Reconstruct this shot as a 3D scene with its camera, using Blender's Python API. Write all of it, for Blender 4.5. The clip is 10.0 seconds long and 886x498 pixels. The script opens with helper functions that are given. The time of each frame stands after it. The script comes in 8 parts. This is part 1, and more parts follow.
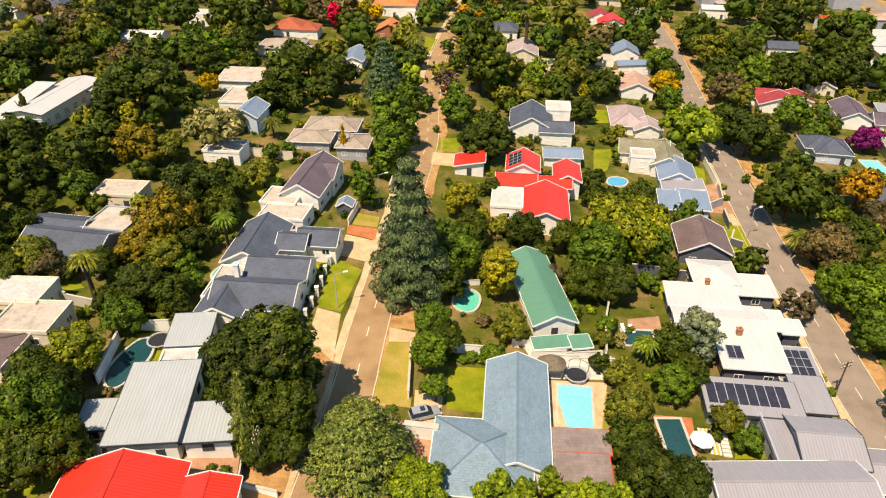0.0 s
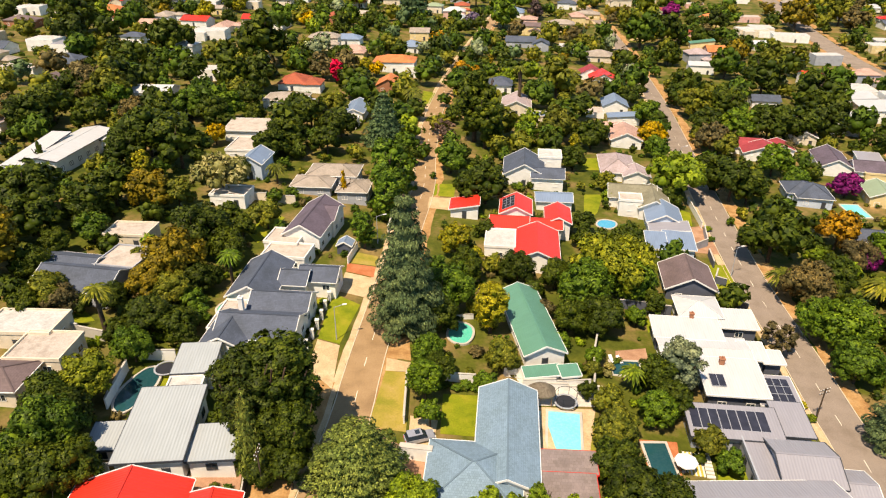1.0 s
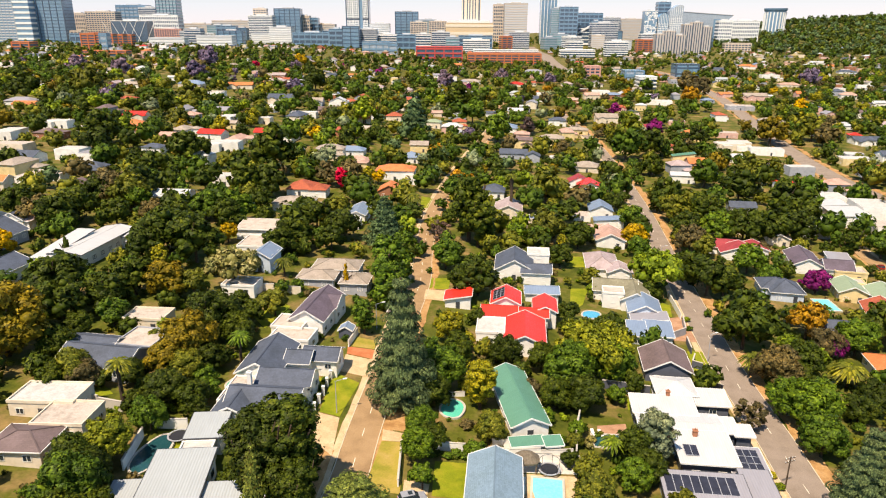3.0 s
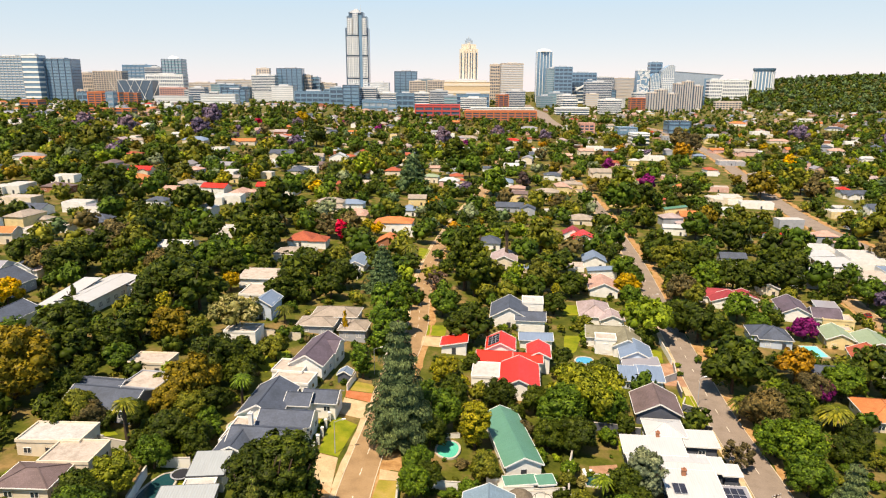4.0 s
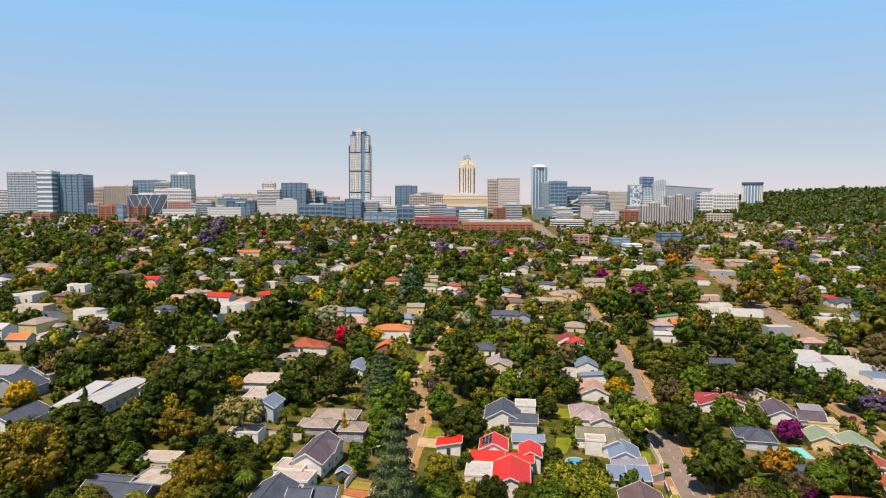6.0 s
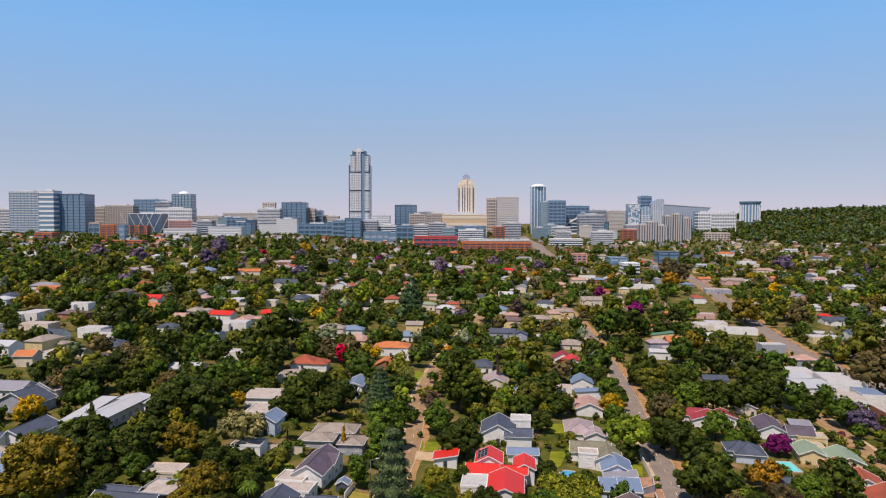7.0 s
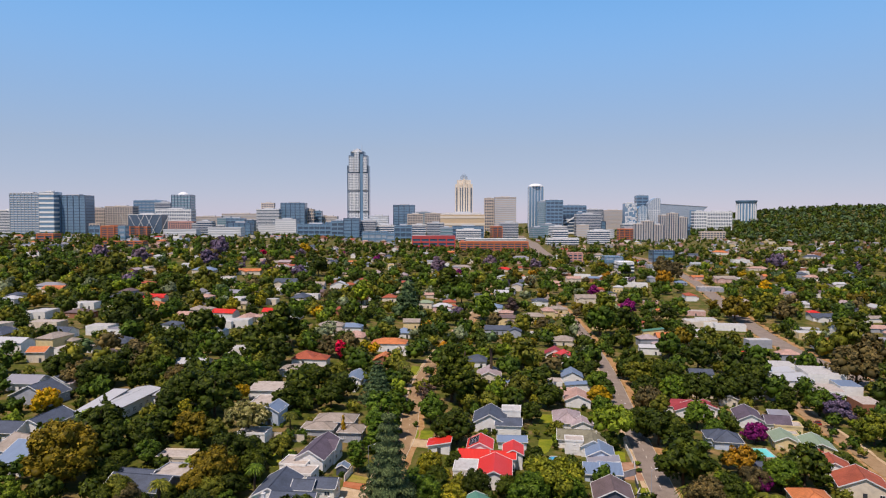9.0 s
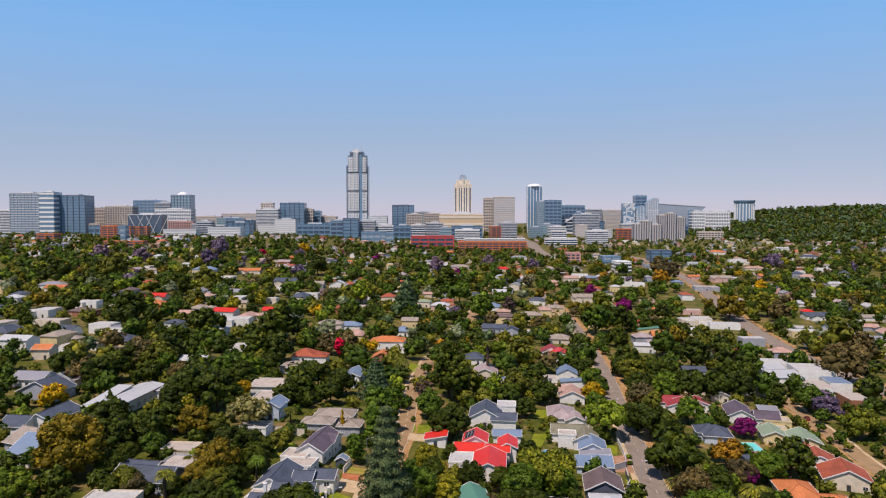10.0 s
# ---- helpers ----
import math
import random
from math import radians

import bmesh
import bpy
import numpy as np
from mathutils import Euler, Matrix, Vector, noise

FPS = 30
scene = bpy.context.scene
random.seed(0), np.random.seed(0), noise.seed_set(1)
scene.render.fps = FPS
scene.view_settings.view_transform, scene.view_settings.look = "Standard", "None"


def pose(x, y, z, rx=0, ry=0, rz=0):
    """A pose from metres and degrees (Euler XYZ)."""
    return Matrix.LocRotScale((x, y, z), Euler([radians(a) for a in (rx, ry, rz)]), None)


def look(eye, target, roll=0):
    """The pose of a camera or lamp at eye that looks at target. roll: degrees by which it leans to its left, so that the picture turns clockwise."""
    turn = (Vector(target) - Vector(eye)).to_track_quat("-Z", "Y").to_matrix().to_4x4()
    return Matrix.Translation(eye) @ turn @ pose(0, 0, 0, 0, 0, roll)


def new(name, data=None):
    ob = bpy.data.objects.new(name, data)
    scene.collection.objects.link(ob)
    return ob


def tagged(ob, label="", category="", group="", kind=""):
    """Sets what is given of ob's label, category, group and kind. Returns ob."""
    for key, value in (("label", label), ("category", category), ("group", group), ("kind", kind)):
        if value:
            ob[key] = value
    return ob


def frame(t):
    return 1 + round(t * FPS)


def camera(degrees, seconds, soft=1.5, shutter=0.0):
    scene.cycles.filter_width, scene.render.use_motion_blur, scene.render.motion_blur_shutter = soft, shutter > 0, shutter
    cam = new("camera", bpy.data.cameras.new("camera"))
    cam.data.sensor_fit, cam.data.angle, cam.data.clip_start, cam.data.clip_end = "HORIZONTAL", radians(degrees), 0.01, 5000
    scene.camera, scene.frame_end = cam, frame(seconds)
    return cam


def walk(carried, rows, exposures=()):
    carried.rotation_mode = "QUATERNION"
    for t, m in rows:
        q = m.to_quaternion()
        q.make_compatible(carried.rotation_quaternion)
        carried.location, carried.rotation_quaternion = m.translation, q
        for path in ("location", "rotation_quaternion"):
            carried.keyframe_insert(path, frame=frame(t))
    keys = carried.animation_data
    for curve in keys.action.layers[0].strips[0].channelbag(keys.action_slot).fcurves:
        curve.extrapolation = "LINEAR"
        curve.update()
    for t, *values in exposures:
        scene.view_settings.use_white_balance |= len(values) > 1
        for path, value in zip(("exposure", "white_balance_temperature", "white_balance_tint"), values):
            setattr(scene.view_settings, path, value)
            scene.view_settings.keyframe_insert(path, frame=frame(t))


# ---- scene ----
cam = camera(66.3, 10.0, soft=1.15)
PATH = [
    (0, (0.0, 0.0, 71.136), (0.167, 1.688, 70.077), 0.2),
    (0.5, (0.182, -3.519, 71.123), (0.353, -1.789, 70.132), 0.2),
    (1, (0.229, -7.102, 71.168), (0.404, -5.335, 70.248), 0.1),
    (1.5, (0.28, -10.655, 71.313), (0.459, -8.853, 70.465), 0.2),
    (2, (0.267, -14.221, 71.365), (0.449, -12.386, 70.592), 0.2),
    (2.5, (0.24, -17.694, 71.483), (0.425, -15.829, 70.784), 0.3),
    (2.7, (0.183, -19.121, 71.498), (0.369, -17.245, 70.83), 0.3),
    (3.8, (0.008, -26.532, 71.501), (0.202, -24.605, 71.003), 0.3),
    (4, (0.006, -27.957, 71.505), (0.202, -26.022, 71.038), 0.3),
    (4.5, (-0.045, -31.512, 71.642), (0.153, -29.561, 71.253), 0.3),
    (5, (0.035, -35.085, 71.783), (0.233, -33.119, 71.475), 0.2),
    (5.5, (0.078, -38.62, 72.111), (0.278, -36.643, 71.883), 0.2),
    (6, (0.054, -42.222, 72.38), (0.254, -40.237, 72.234), 0.2),
    (6.2, (0.062, -43.689, 72.419), (0.263, -41.703, 72.306), 0.2),
    (6.4, (0.093, -45.178, 72.506), (0.294, -43.19, 72.412), 0.2),
    (6.8, (0.156, -48.154, 72.68), (0.357, -46.166, 72.59), 0.2),
    (7.5, (0.265, -53.363, 72.986), (0.467, -51.375, 72.895), 0.1),
    (8, (0.429, -56.684, 73.135), (0.632, -54.696, 73.045), 0.1),
    (8.5, (0.544, -59.696, 73.193), (0.747, -57.709, 73.103), 0.1),
    (9, (0.657, -62.613, 73.146), (0.862, -60.625, 73.055), 0.0),
    (9.5, (0.746, -65.608, 73.098), (0.952, -63.621, 73.007), 0.1),
    (10, (0.993, -68.757, 73.1), (1.2, -66.77, 73.009), 0.0),
]
EXPOSURES = [(0, 0.1, 8600, 14), (2.5, 0.19, 7950, 15), (4.5, 0.08, 8250, 14), (5.5, -0.12, 8000, 15), (6.5, -0.46, 7100, 20), (7.3, -0.58, 6800, 22), (10, -0.58, 6800, 22)]
walk(cam, [(t, look(eye, target, roll)) for t, eye, target, roll in PATH], EXPOSURES)

# ---- sky and sun ----
SUN_DIR = Vector((-2.1, -2.8, 6.6)).normalized()  # towards the sun
world = bpy.data.worlds.new("sky")
scene.world = world
world.use_nodes = True
wn = world.node_tree.nodes
sky = wn.new("ShaderNodeTexSky")
sky.sky_type, sky.sun_disc = "NISHITA", False
sky.sun_elevation = math.asin(SUN_DIR.z)
sky.sun_rotation = math.atan2(SUN_DIR.x, SUN_DIR.y)
sky.altitude, sky.air_density, sky.dust_density, sky.ozone_density = 1500, 1.0, 0.35, 4.0
# a pale lilac haze lies over the lower sky all round
wl = world.node_tree.links
gain = wn.new("ShaderNodeMix")
gain.data_type, gain.blend_type = "RGBA", "MULTIPLY"
gain.inputs[0].default_value = 1.0
gain.inputs[7].default_value = (0.5, 0.27, 0.155, 1)
wl.new(sky.outputs[0], gain.inputs[6])
haze = wn.new("ShaderNodeMix")
haze.data_type, haze.blend_type = "RGBA", "ADD"
haze.inputs[0].default_value = 1.0
tone = wn.new("ShaderNodeMix")
tone.data_type = "RGBA"
tone.inputs[6].default_value, tone.inputs[7].default_value = (2.1, 3.95, 6.0, 1), (0.85, 4.7, 9.9, 1)
wl.new(tone.outputs[2], haze.inputs[7])
wl.new(gain.outputs[2], haze.inputs[6])
up = wn.new("ShaderNodeSeparateXYZ")
wl.new(wn.new("ShaderNodeTexCoord").outputs["Generated"], up.inputs[0])
fall = wn.new("ShaderNodeMapRange")
fall.interpolation_type = "SMOOTHSTEP"
fall.inputs["From Min"].default_value, fall.inputs["From Max"].default_value = 0.2, 0.6
fall.inputs["To Min"].default_value, fall.inputs["To Max"].default_value = 1.0, 0.0
wl.new(up.outputs[2], fall.inputs[0])
climb = wn.new("ShaderNodeMapRange")
climb.inputs["From Min"].default_value, climb.inputs["From Max"].default_value = 0.1, 0.36
wl.new(up.outputs[2], climb.inputs[0])
wl.new(climb.outputs[0], tone.inputs[0])
both = wn.new("ShaderNodeMix")
both.data_type = "RGBA"
wl.new(fall.outputs[0], both.inputs[0])
wl.new(sky.outputs[0], both.inputs[6])
wl.new(haze.outputs[2], both.inputs[7])
wl.new(both.outputs[2], wn["Background"].inputs[0])
wn["Background"].inputs[1].default_value = 0.14
sun_data = bpy.data.lights.new("sun", "SUN")
sun_data.energy, sun_data.angle, sun_data.color = 6.2, radians(0.55), (1.0, 0.95, 0.86)
sun = new("sun", sun_data)
sun.matrix_world = look(SUN_DIR * 300, (0, 0, 0))

# ---- materials ----
def shader(name, rough=0.7, metal=0.0, spec=0.4):
    m = bpy.data.materials.new(name)
    m.use_nodes = True
    b = m.node_tree.nodes["Principled BSDF"]
    b.inputs["Roughness"].default_value, b.inputs["Metallic"].default_value = rough, metal
    b.inputs["Specular IOR Level"].default_value = spec
    return m, m.node_tree.nodes, m.node_tree.links, b


def noise_node(n, l, scale, detail=4.0, coord=None, rough=0.6):
    t = n.new("ShaderNodeTexNoise")
    t.inputs["Scale"].default_value, t.inputs["Detail"].default_value, t.inputs["Roughness"].default_value = scale, detail, rough
    if coord:
        l.new(coord, t.inputs["Vector"])
    return t.outputs["Fac"]


def ramp(n, l, fac, stops):
    r = n.new("ShaderNodeValToRGB")
    e = r.color_ramp.elements
    while len(e) < len(stops):
        e.new(0.5)
    for el, (p, c) in zip(e, stops):
        el.position, el.color = p, (*c, 1)
    l.new(fac, r.inputs["Fac"])
    return r.outputs["Color"]


def mixed(n, l, fac, a, b, mode="MIX"):
    m = n.new("ShaderNodeMix")
    m.data_type, m.blend_type = "RGBA", mode
    for socket, v in ((m.inputs[0], fac), (m.inputs[6], a), (m.inputs[7], b)):
        if isinstance(v, bpy.types.NodeSocket):
            l.new(v, socket)
        else:
            socket.default_value = v if isinstance(v, float) else (*v, 1)
    return m.outputs[2]


def bump(n, l, b, height, strength, distance=0.05):
    k = n.new("ShaderNodeBump")
    k.inputs["Strength"].default_value, k.inputs["Distance"].default_value = strength, distance
    l.new(height, k.inputs["Height"])
    l.new(k.outputs["Normal"], b.inputs["Normal"])


def scaled(c, f):
    return tuple(min(1.0, v * f) for v in c)


def coords(n, kind="Object"):
    return n.new("ShaderNodeTexCoord").outputs[kind]


def position(n):
    return n.new("ShaderNodeNewGeometry").outputs["Position"]


def plaster(name, c, rough=0.8, stain=0.78):
    m, n, l, b = shader(name, rough)
    p = position(n)
    col = ramp(n, l, noise_node(n, l, 0.5, 5, p), [(0.3, scaled(c, stain)), (0.55, c), (0.8, scaled(c, 1.08))])
    fine = noise_node(n, l, 6.0, 3, p)
    l.new(mixed(n, l, 0.15, col, ramp(n, l, fine, [(0.3, scaled(c, 0.7)), (0.7, c)])), b.inputs["Base Color"])
    bump(n, l, b, noise_node(n, l, 25.0, 2, p), 0.3, 0.01)
    return m


def roof_metal(name, c, rough=0.45, rib=0.45, worn=0.75):
    """Ribbed sheets that run down the slope, with dirt streaks and faded patches."""
    m, n, l, b = shader(name, rough, 0.0, 0.5)
    uv = coords(n, "UV")
    s = n.new("ShaderNodeSeparateXYZ")
    l.new(uv, s.inputs[0])
    k = n.new("ShaderNodeMath")
    k.operation = "MULTIPLY"
    k.inputs[1].default_value = 2 * math.pi / rib
    l.new(s.outputs[0], k.inputs[0])
    w = n.new("ShaderNodeMath")
    w.operation = "SINE"
    l.new(k.outputs[0], w.inputs[0])
    mp = n.new("ShaderNodeMapping")
    mp.inputs["Scale"].default_value = (1.6, 0.18, 1)
    l.new(uv, mp.inputs[0])
    streak = ramp(n, l, noise_node(n, l, 1.0, 5, mp.outputs[0]), [(0.3, scaled(c, worn)), (0.6, c), (0.8, scaled(c, 1.1))])
    patch_ = ramp(n, l, noise_node(n, l, 0.25, 4, position(n)), [(0.35, scaled(c, worn * 1.08)), (0.6, c)])
    # Rib troughs are darkened in the colour as shade, besides the bump.
    groove_shade = ramp(n, l, w.outputs[0], [(0.0, scaled(c, 0.72)), (0.35, c)])
    col = mixed(n, l, 0.45, streak, patch_)
    l.new(mixed(n, l, 0.2, col, groove_shade), b.inputs["Base Color"])
    bump(n, l, b, w.outputs[0], 0.35, 0.04)
    return m


def roof_tile(name, c, rough=0.75, tone=0.72, tile=0.33):
    """Interlocking tiles in courses, each a little different, with lichen."""
    m, n, l, b = shader(name, rough, 0.0, 0.35)
    uv = coords(n, "UV")
    t = n.new("ShaderNodeTexBrick")
    t.offset = 0.5
    for key, v in (("Scale", 1.0), ("Brick Width", tile), ("Row Height", tile * 1.05), ("Mortar Size", 0.02), ("Mortar Smooth", 0.4), ("Bias", 0.0)):
        t.inputs[key].default_value = v
    t.inputs["Color1"].default_value = (*scaled(c, 0.9), 1)
    t.inputs["Color2"].default_value = (*scaled(c, 1.12), 1)
    t.inputs["Mortar"].default_value = (*scaled(c, 0.72), 1)
    l.new(uv, t.inputs["Vector"])
    big = ramp(n, l, noise_node(n, l, 0.3, 5, position(n)), [(0.32, (tone, tone, tone * 0.95)), (0.62, (1, 1, 1)), (0.85, (1.0, 0.97, 0.9))])
    l.new(mixed(n, l, 1.0, t.outputs["Color"], big, "MULTIPLY"), b.inputs["Base Color"])
    bump(n, l, b, t.outputs["Fac"], -0.3, 0.02)
    return m


def ground_like(name, stops, scale=0.35, fine=4.0, rough=0.9, second=None):
    m, n, l, b = shader(name, rough, 0.0, 0.15)
    p = position(n)
    col = ramp(n, l, noise_node(n, l, scale, 6, p), stops)
    if second:
        col = mixed(n, l, ramp(n, l, noise_node(n, l, second[0], 4, p), [(0.42, (0, 0, 0)), (0.6, (1, 1, 1))]), col, second[1])
    grain = ramp(n, l, noise_node(n, l, fine, 4, p), [(0.25, (0.62, 0.62, 0.62)), (0.75, (1.1, 1.1, 1.1))])
    l.new(mixed(n, l, 0.8, col, grain, "MULTIPLY"), b.inputs["Base Color"])
    bump(n, l, b, noise_node(n, l, fine * 2, 3, p), 0.5, 0.05)
    return m


def foliage(name, c, warm=None, spread=0.5):
    """Leaves: each leaf, each spray and each tree of its own tone, some light through them."""
    m, n, l, b = shader(name, 0.55, 0.0, 0.12)
    geo = n.new("ShaderNodeNewGeometry")
    obj = n.new("ShaderNodeObjectInfo")
    leaf = ramp(n, l, geo.outputs["Random Per Island"], [(0.0, scaled(c, 1 - spread)), (0.55, c), (1.0, scaled(warm or c, 1 + spread))])
    tree_tone = ramp(n, l, obj.outputs["Random"], [(0.0, (0.72, 0.72, 0.78)), (0.5, (1, 1, 1)), (1.0, (1.2, 1.12, 0.92))])
    clump = ramp(n, l, noise_node(n, l, 0.3, 3, geo.outputs["Position"]), [(0.3, (0.7, 0.76, 0.74)), (0.7, (1.25, 1.12, 0.95))])
    fine = ramp(n, l, noise_node(n, l, 1.7, 2, geo.outputs["Position"]), [(0.32, (0.62, 0.64, 0.62)), (0.68, (1.25, 1.22, 1.1))])
    col = mixed(n, l, 1.0, mixed(n, l, 1.0, mixed(n, l, 1.0, leaf, tree_tone, "MULTIPLY"), clump, "MULTIPLY"), fine, "MULTIPLY")
    l.new(col, b.inputs["Base Color"])
    tr = n.new("ShaderNodeBsdfTranslucent")
    l.new(col, tr.inputs["Color"])
    mx = n.new("ShaderNodeMixShader")
    mx.inputs[0].default_value = 0.13
    l.new(b.outputs[0], mx.inputs[1])
    l.new(tr.outputs[0], mx.inputs[2])
    l.new(mx.outputs[0], n["Material Output"].inputs[0])
    return m


def glass_like(name, c, rough=0.08):
    m, n, l, b = shader(name, rough, 0.0, 0.8)
    l.new(ramp(n, l, noise_node(n, l, 0.6, 2, position(n)), [(0.3, scaled(c, 0.6)), (0.7, c)]), b.inputs["Base Color"])
    return m


M = {}
M["white_wall"] = plaster("white plaster", (0.8, 0.78, 0.73), stain=0.84)
M["cream_wall"] = plaster("cream plaster", (0.72, 0.62, 0.48))
M["grey_wall"] = plaster("grey plaster", (0.36, 0.38, 0.42))
M["blue_wall"] = plaster("pale blue plaster", (0.5, 0.58, 0.68))
M["dark_wall"] = plaster("charcoal plaster", (0.09, 0.1, 0.13))
M["yellow_wall"] = plaster("yellow plaster", (0.74, 0.58, 0.3))
M["brick_wall"] = plaster("red face brick", (0.36, 0.15, 0.08))
M["pink_wall"] = plaster("pink plaster", (0.68, 0.42, 0.36))
M["white_trim"] = plaster("white painted timber", (0.78, 0.77, 0.73), 0.5, 0.9)
M["dark_trim"] = plaster("dark painted steel", (0.05, 0.055, 0.065), 0.5, 0.8)
M["red_trim"] = plaster("red painted timber", (0.6, 0.04, 0.03), 0.5, 0.8)
M["concrete"] = plaster("weathered concrete", (0.5, 0.46, 0.4))
M["red_metal"] = roof_metal("red painted steel roof", (0.72, 0.035, 0.02))
M["white_metal"] = roof_metal("white painted steel roof", (0.53, 0.53, 0.53), worn=0.82)
M["silver_metal"] = roof_metal("pale galvanised roof", (0.38, 0.41, 0.42), worn=0.82)
M["grey_metal"] = roof_metal("grey steel roof", (0.3, 0.29, 0.32), worn=0.82)
M["blue_metal"] = roof_metal("blue grey steel roof", (0.2, 0.27, 0.38))
M["green_metal"] = roof_metal("green steel roof", (0.1, 0.265, 0.185), rib=0.3)
M["sage_metal"] = roof_metal("sage green steel roof", (0.28, 0.35, 0.22))
M["slate_tile"] = roof_tile("dark slate tile", (0.082, 0.1, 0.14))
M["purple_tile"] = roof_tile("plum brown tile", (0.13, 0.1, 0.13))
M["blue_tile"] = roof_tile("blue grey painted tile", (0.185, 0.275, 0.355), tone=0.85)
M["tan_tile"] = roof_tile("tan concrete tile", (0.36, 0.3, 0.25))
M["mauve_tile"] = roof_tile("faded mauve tile", (0.42, 0.33, 0.33))
M["pink_tile"] = roof_tile("faded pink clay tile", (0.52, 0.32, 0.26))
M["brown_tile"] = roof_tile("brown tile", (0.17, 0.12, 0.12))
M["orange_tile"] = roof_tile("orange clay tile", (0.62, 0.2, 0.07))
M["rust_tile"] = roof_tile("rust clay tile", (0.42, 0.1, 0.05))
M["maroon_tile"] = roof_tile("maroon tile", (0.36, 0.05, 0.06))
M["khaki_tile"] = roof_tile("khaki tile", (0.24, 0.22, 0.15))
M["wood_shingle"] = roof_tile("greyed timber shingle", (0.24, 0.19, 0.18), tile=0.5)
M["thatch"] = ground_like("thatch", [(0.3, (0.13, 0.1, 0.07)), (0.7, (0.24, 0.2, 0.15))], 3.0, 20)
M["flat_roof"] = ground_like("pale waterproofed roof", [(0.3, (0.38, 0.32, 0.27)), (0.5, (0.5, 0.43, 0.37)), (0.75, (0.56, 0.5, 0.45))], 0.6, 3)
M["white_flat"] = ground_like("white coated roof", [(0.3, (0.44, 0.42, 0.39)), (0.55, (0.55, 0.54, 0.52))], 0.6, 3)
M["asphalt"] = ground_like("sun bleached asphalt", [(0.3, (0.3, 0.19, 0.1)), (0.5, (0.38, 0.245, 0.13)), (0.75, (0.44, 0.29, 0.16))], 0.25, 8)
M["asphalt_grey"] = ground_like("grey asphalt", [(0.3, (0.24, 0.187, 0.147)), (0.5, (0.292, 0.233, 0.187)), (0.75, (0.335, 0.266, 0.217))], 0.25, 8)
M["dirt"] = ground_like("orange dirt", [(0.3, (0.3, 0.15, 0.06)), (0.5, (0.45, 0.25, 0.1)), (0.75, (0.56, 0.36, 0.18))], 0.4, 3)
M["sand"] = ground_like("pale sandy paving", [(0.3, (0.48, 0.33, 0.18)), (0.55, (0.62, 0.45, 0.27)), (0.75, (0.7, 0.53, 0.34))], 0.4, 4)
M["paving"] = ground_like("brick paving", [(0.3, (0.34, 0.18, 0.11)), (0.55, (0.46, 0.26, 0.16)), (0.75, (0.52, 0.33, 0.22))], 0.5, 6)
M["red_paving"] = ground_like("red brick paving", [(0.3, (0.45, 0.13, 0.05)), (0.7, (0.58, 0.22, 0.1))], 0.5, 6)
M["lawn"] = ground_like("mown lawn", [(0.3, (0.13, 0.175, 0.01)), (0.5, (0.22, 0.25, 0.015)), (0.75, (0.34, 0.3, 0.03))], 0.3, 5)
M["dry_lawn"] = ground_like("dry lawn", [(0.3, (0.24, 0.23, 0.03)), (0.5, (0.36, 0.28, 0.055)), (0.75, (0.46, 0.32, 0.11))], 0.3, 5)
M["garden"] = ground_like("garden soil and grass", [(0.3, (0.045, 0.062, 0.007)), (0.46, (0.1, 0.11, 0.014)), (0.58, (0.2, 0.145, 0.05)), (0.8, (0.4, 0.24, 0.1))], 0.12, 1.5)
M["terrace"] = ground_like("bright terrace paving", [(0.3, (0.55, 0.51, 0.44)), (0.6, (0.68, 0.64, 0.58))], 0.5, 4)
M["kerb"] = plaster("concrete kerb", (0.62, 0.52, 0.38))
M["line"] = plaster("worn road paint", (0.78, 0.7, 0.58))


def pool_water(name, c, glint=0.12):
    m, n, l, b = shader(name, 0.06, 0.0, 0.5)
    p = position(n)
    deep = ramp(n, l, noise_node(n, l, 0.12, 2, p), [(0.35, scaled(c, 0.86)), (0.65, scaled(c, 1.06))])
    # Pale ripple glints are mixed straight into the water's base colour.
    l.new(mixed(n, l, glint, deep, ramp(n, l, noise_node(n, l, 2.5, 3, p), [(0.4, c), (0.7, (0.75, 0.85, 0.8))])), b.inputs["Base Color"])
    bump(n, l, b, noise_node(n, l, 3.0, 2, p), 0.15, 0.03)
    return m


M["pool_aqua"] = pool_water("turquoise pool water", (0.14, 0.72, 0.66))
M["pool_green"] = pool_water("green pool water", (0.05, 0.5, 0.36))
M["pool_dark"] = pool_water("dark green pool water", (0.03, 0.2, 0.13))
M["pool_dark"] = pool_water("dark pool water", (0.01, 0.065, 0.075), 0.015)
M["pool_blue"] = pool_water("blue pool water", (0.03, 0.32, 0.5))
M["pane"] = glass_like("window glass", (0.03, 0.045, 0.06), 0.06)
M["solar"] = glass_like("solar cells", (0.04, 0.042, 0.06), 0.2)
M["trunk"] = ground_like("bark", [(0.3, (0.05, 0.035, 0.025)), (0.7, (0.13, 0.09, 0.06))], 2.0, 12)
M["bare_twig"] = ground_like("bare twigs", [(0.3, (0.16, 0.11, 0.1)), (0.7, (0.3, 0.22, 0.2))], 2.0, 12)
F = {}
F["dark"] = foliage("dark green leaves", (0.046, 0.074, 0.008), (0.075, 0.098, 0.011))
F["green"] = foliage("mid green leaves", (0.076, 0.145, 0.014), (0.118, 0.188, 0.018))
F["olive"] = foliage("olive green leaves", (0.135, 0.158, 0.02), (0.19, 0.19, 0.025))
F["lime"] = foliage("lime green leaves", (0.155, 0.235, 0.018), (0.215, 0.275, 0.022))
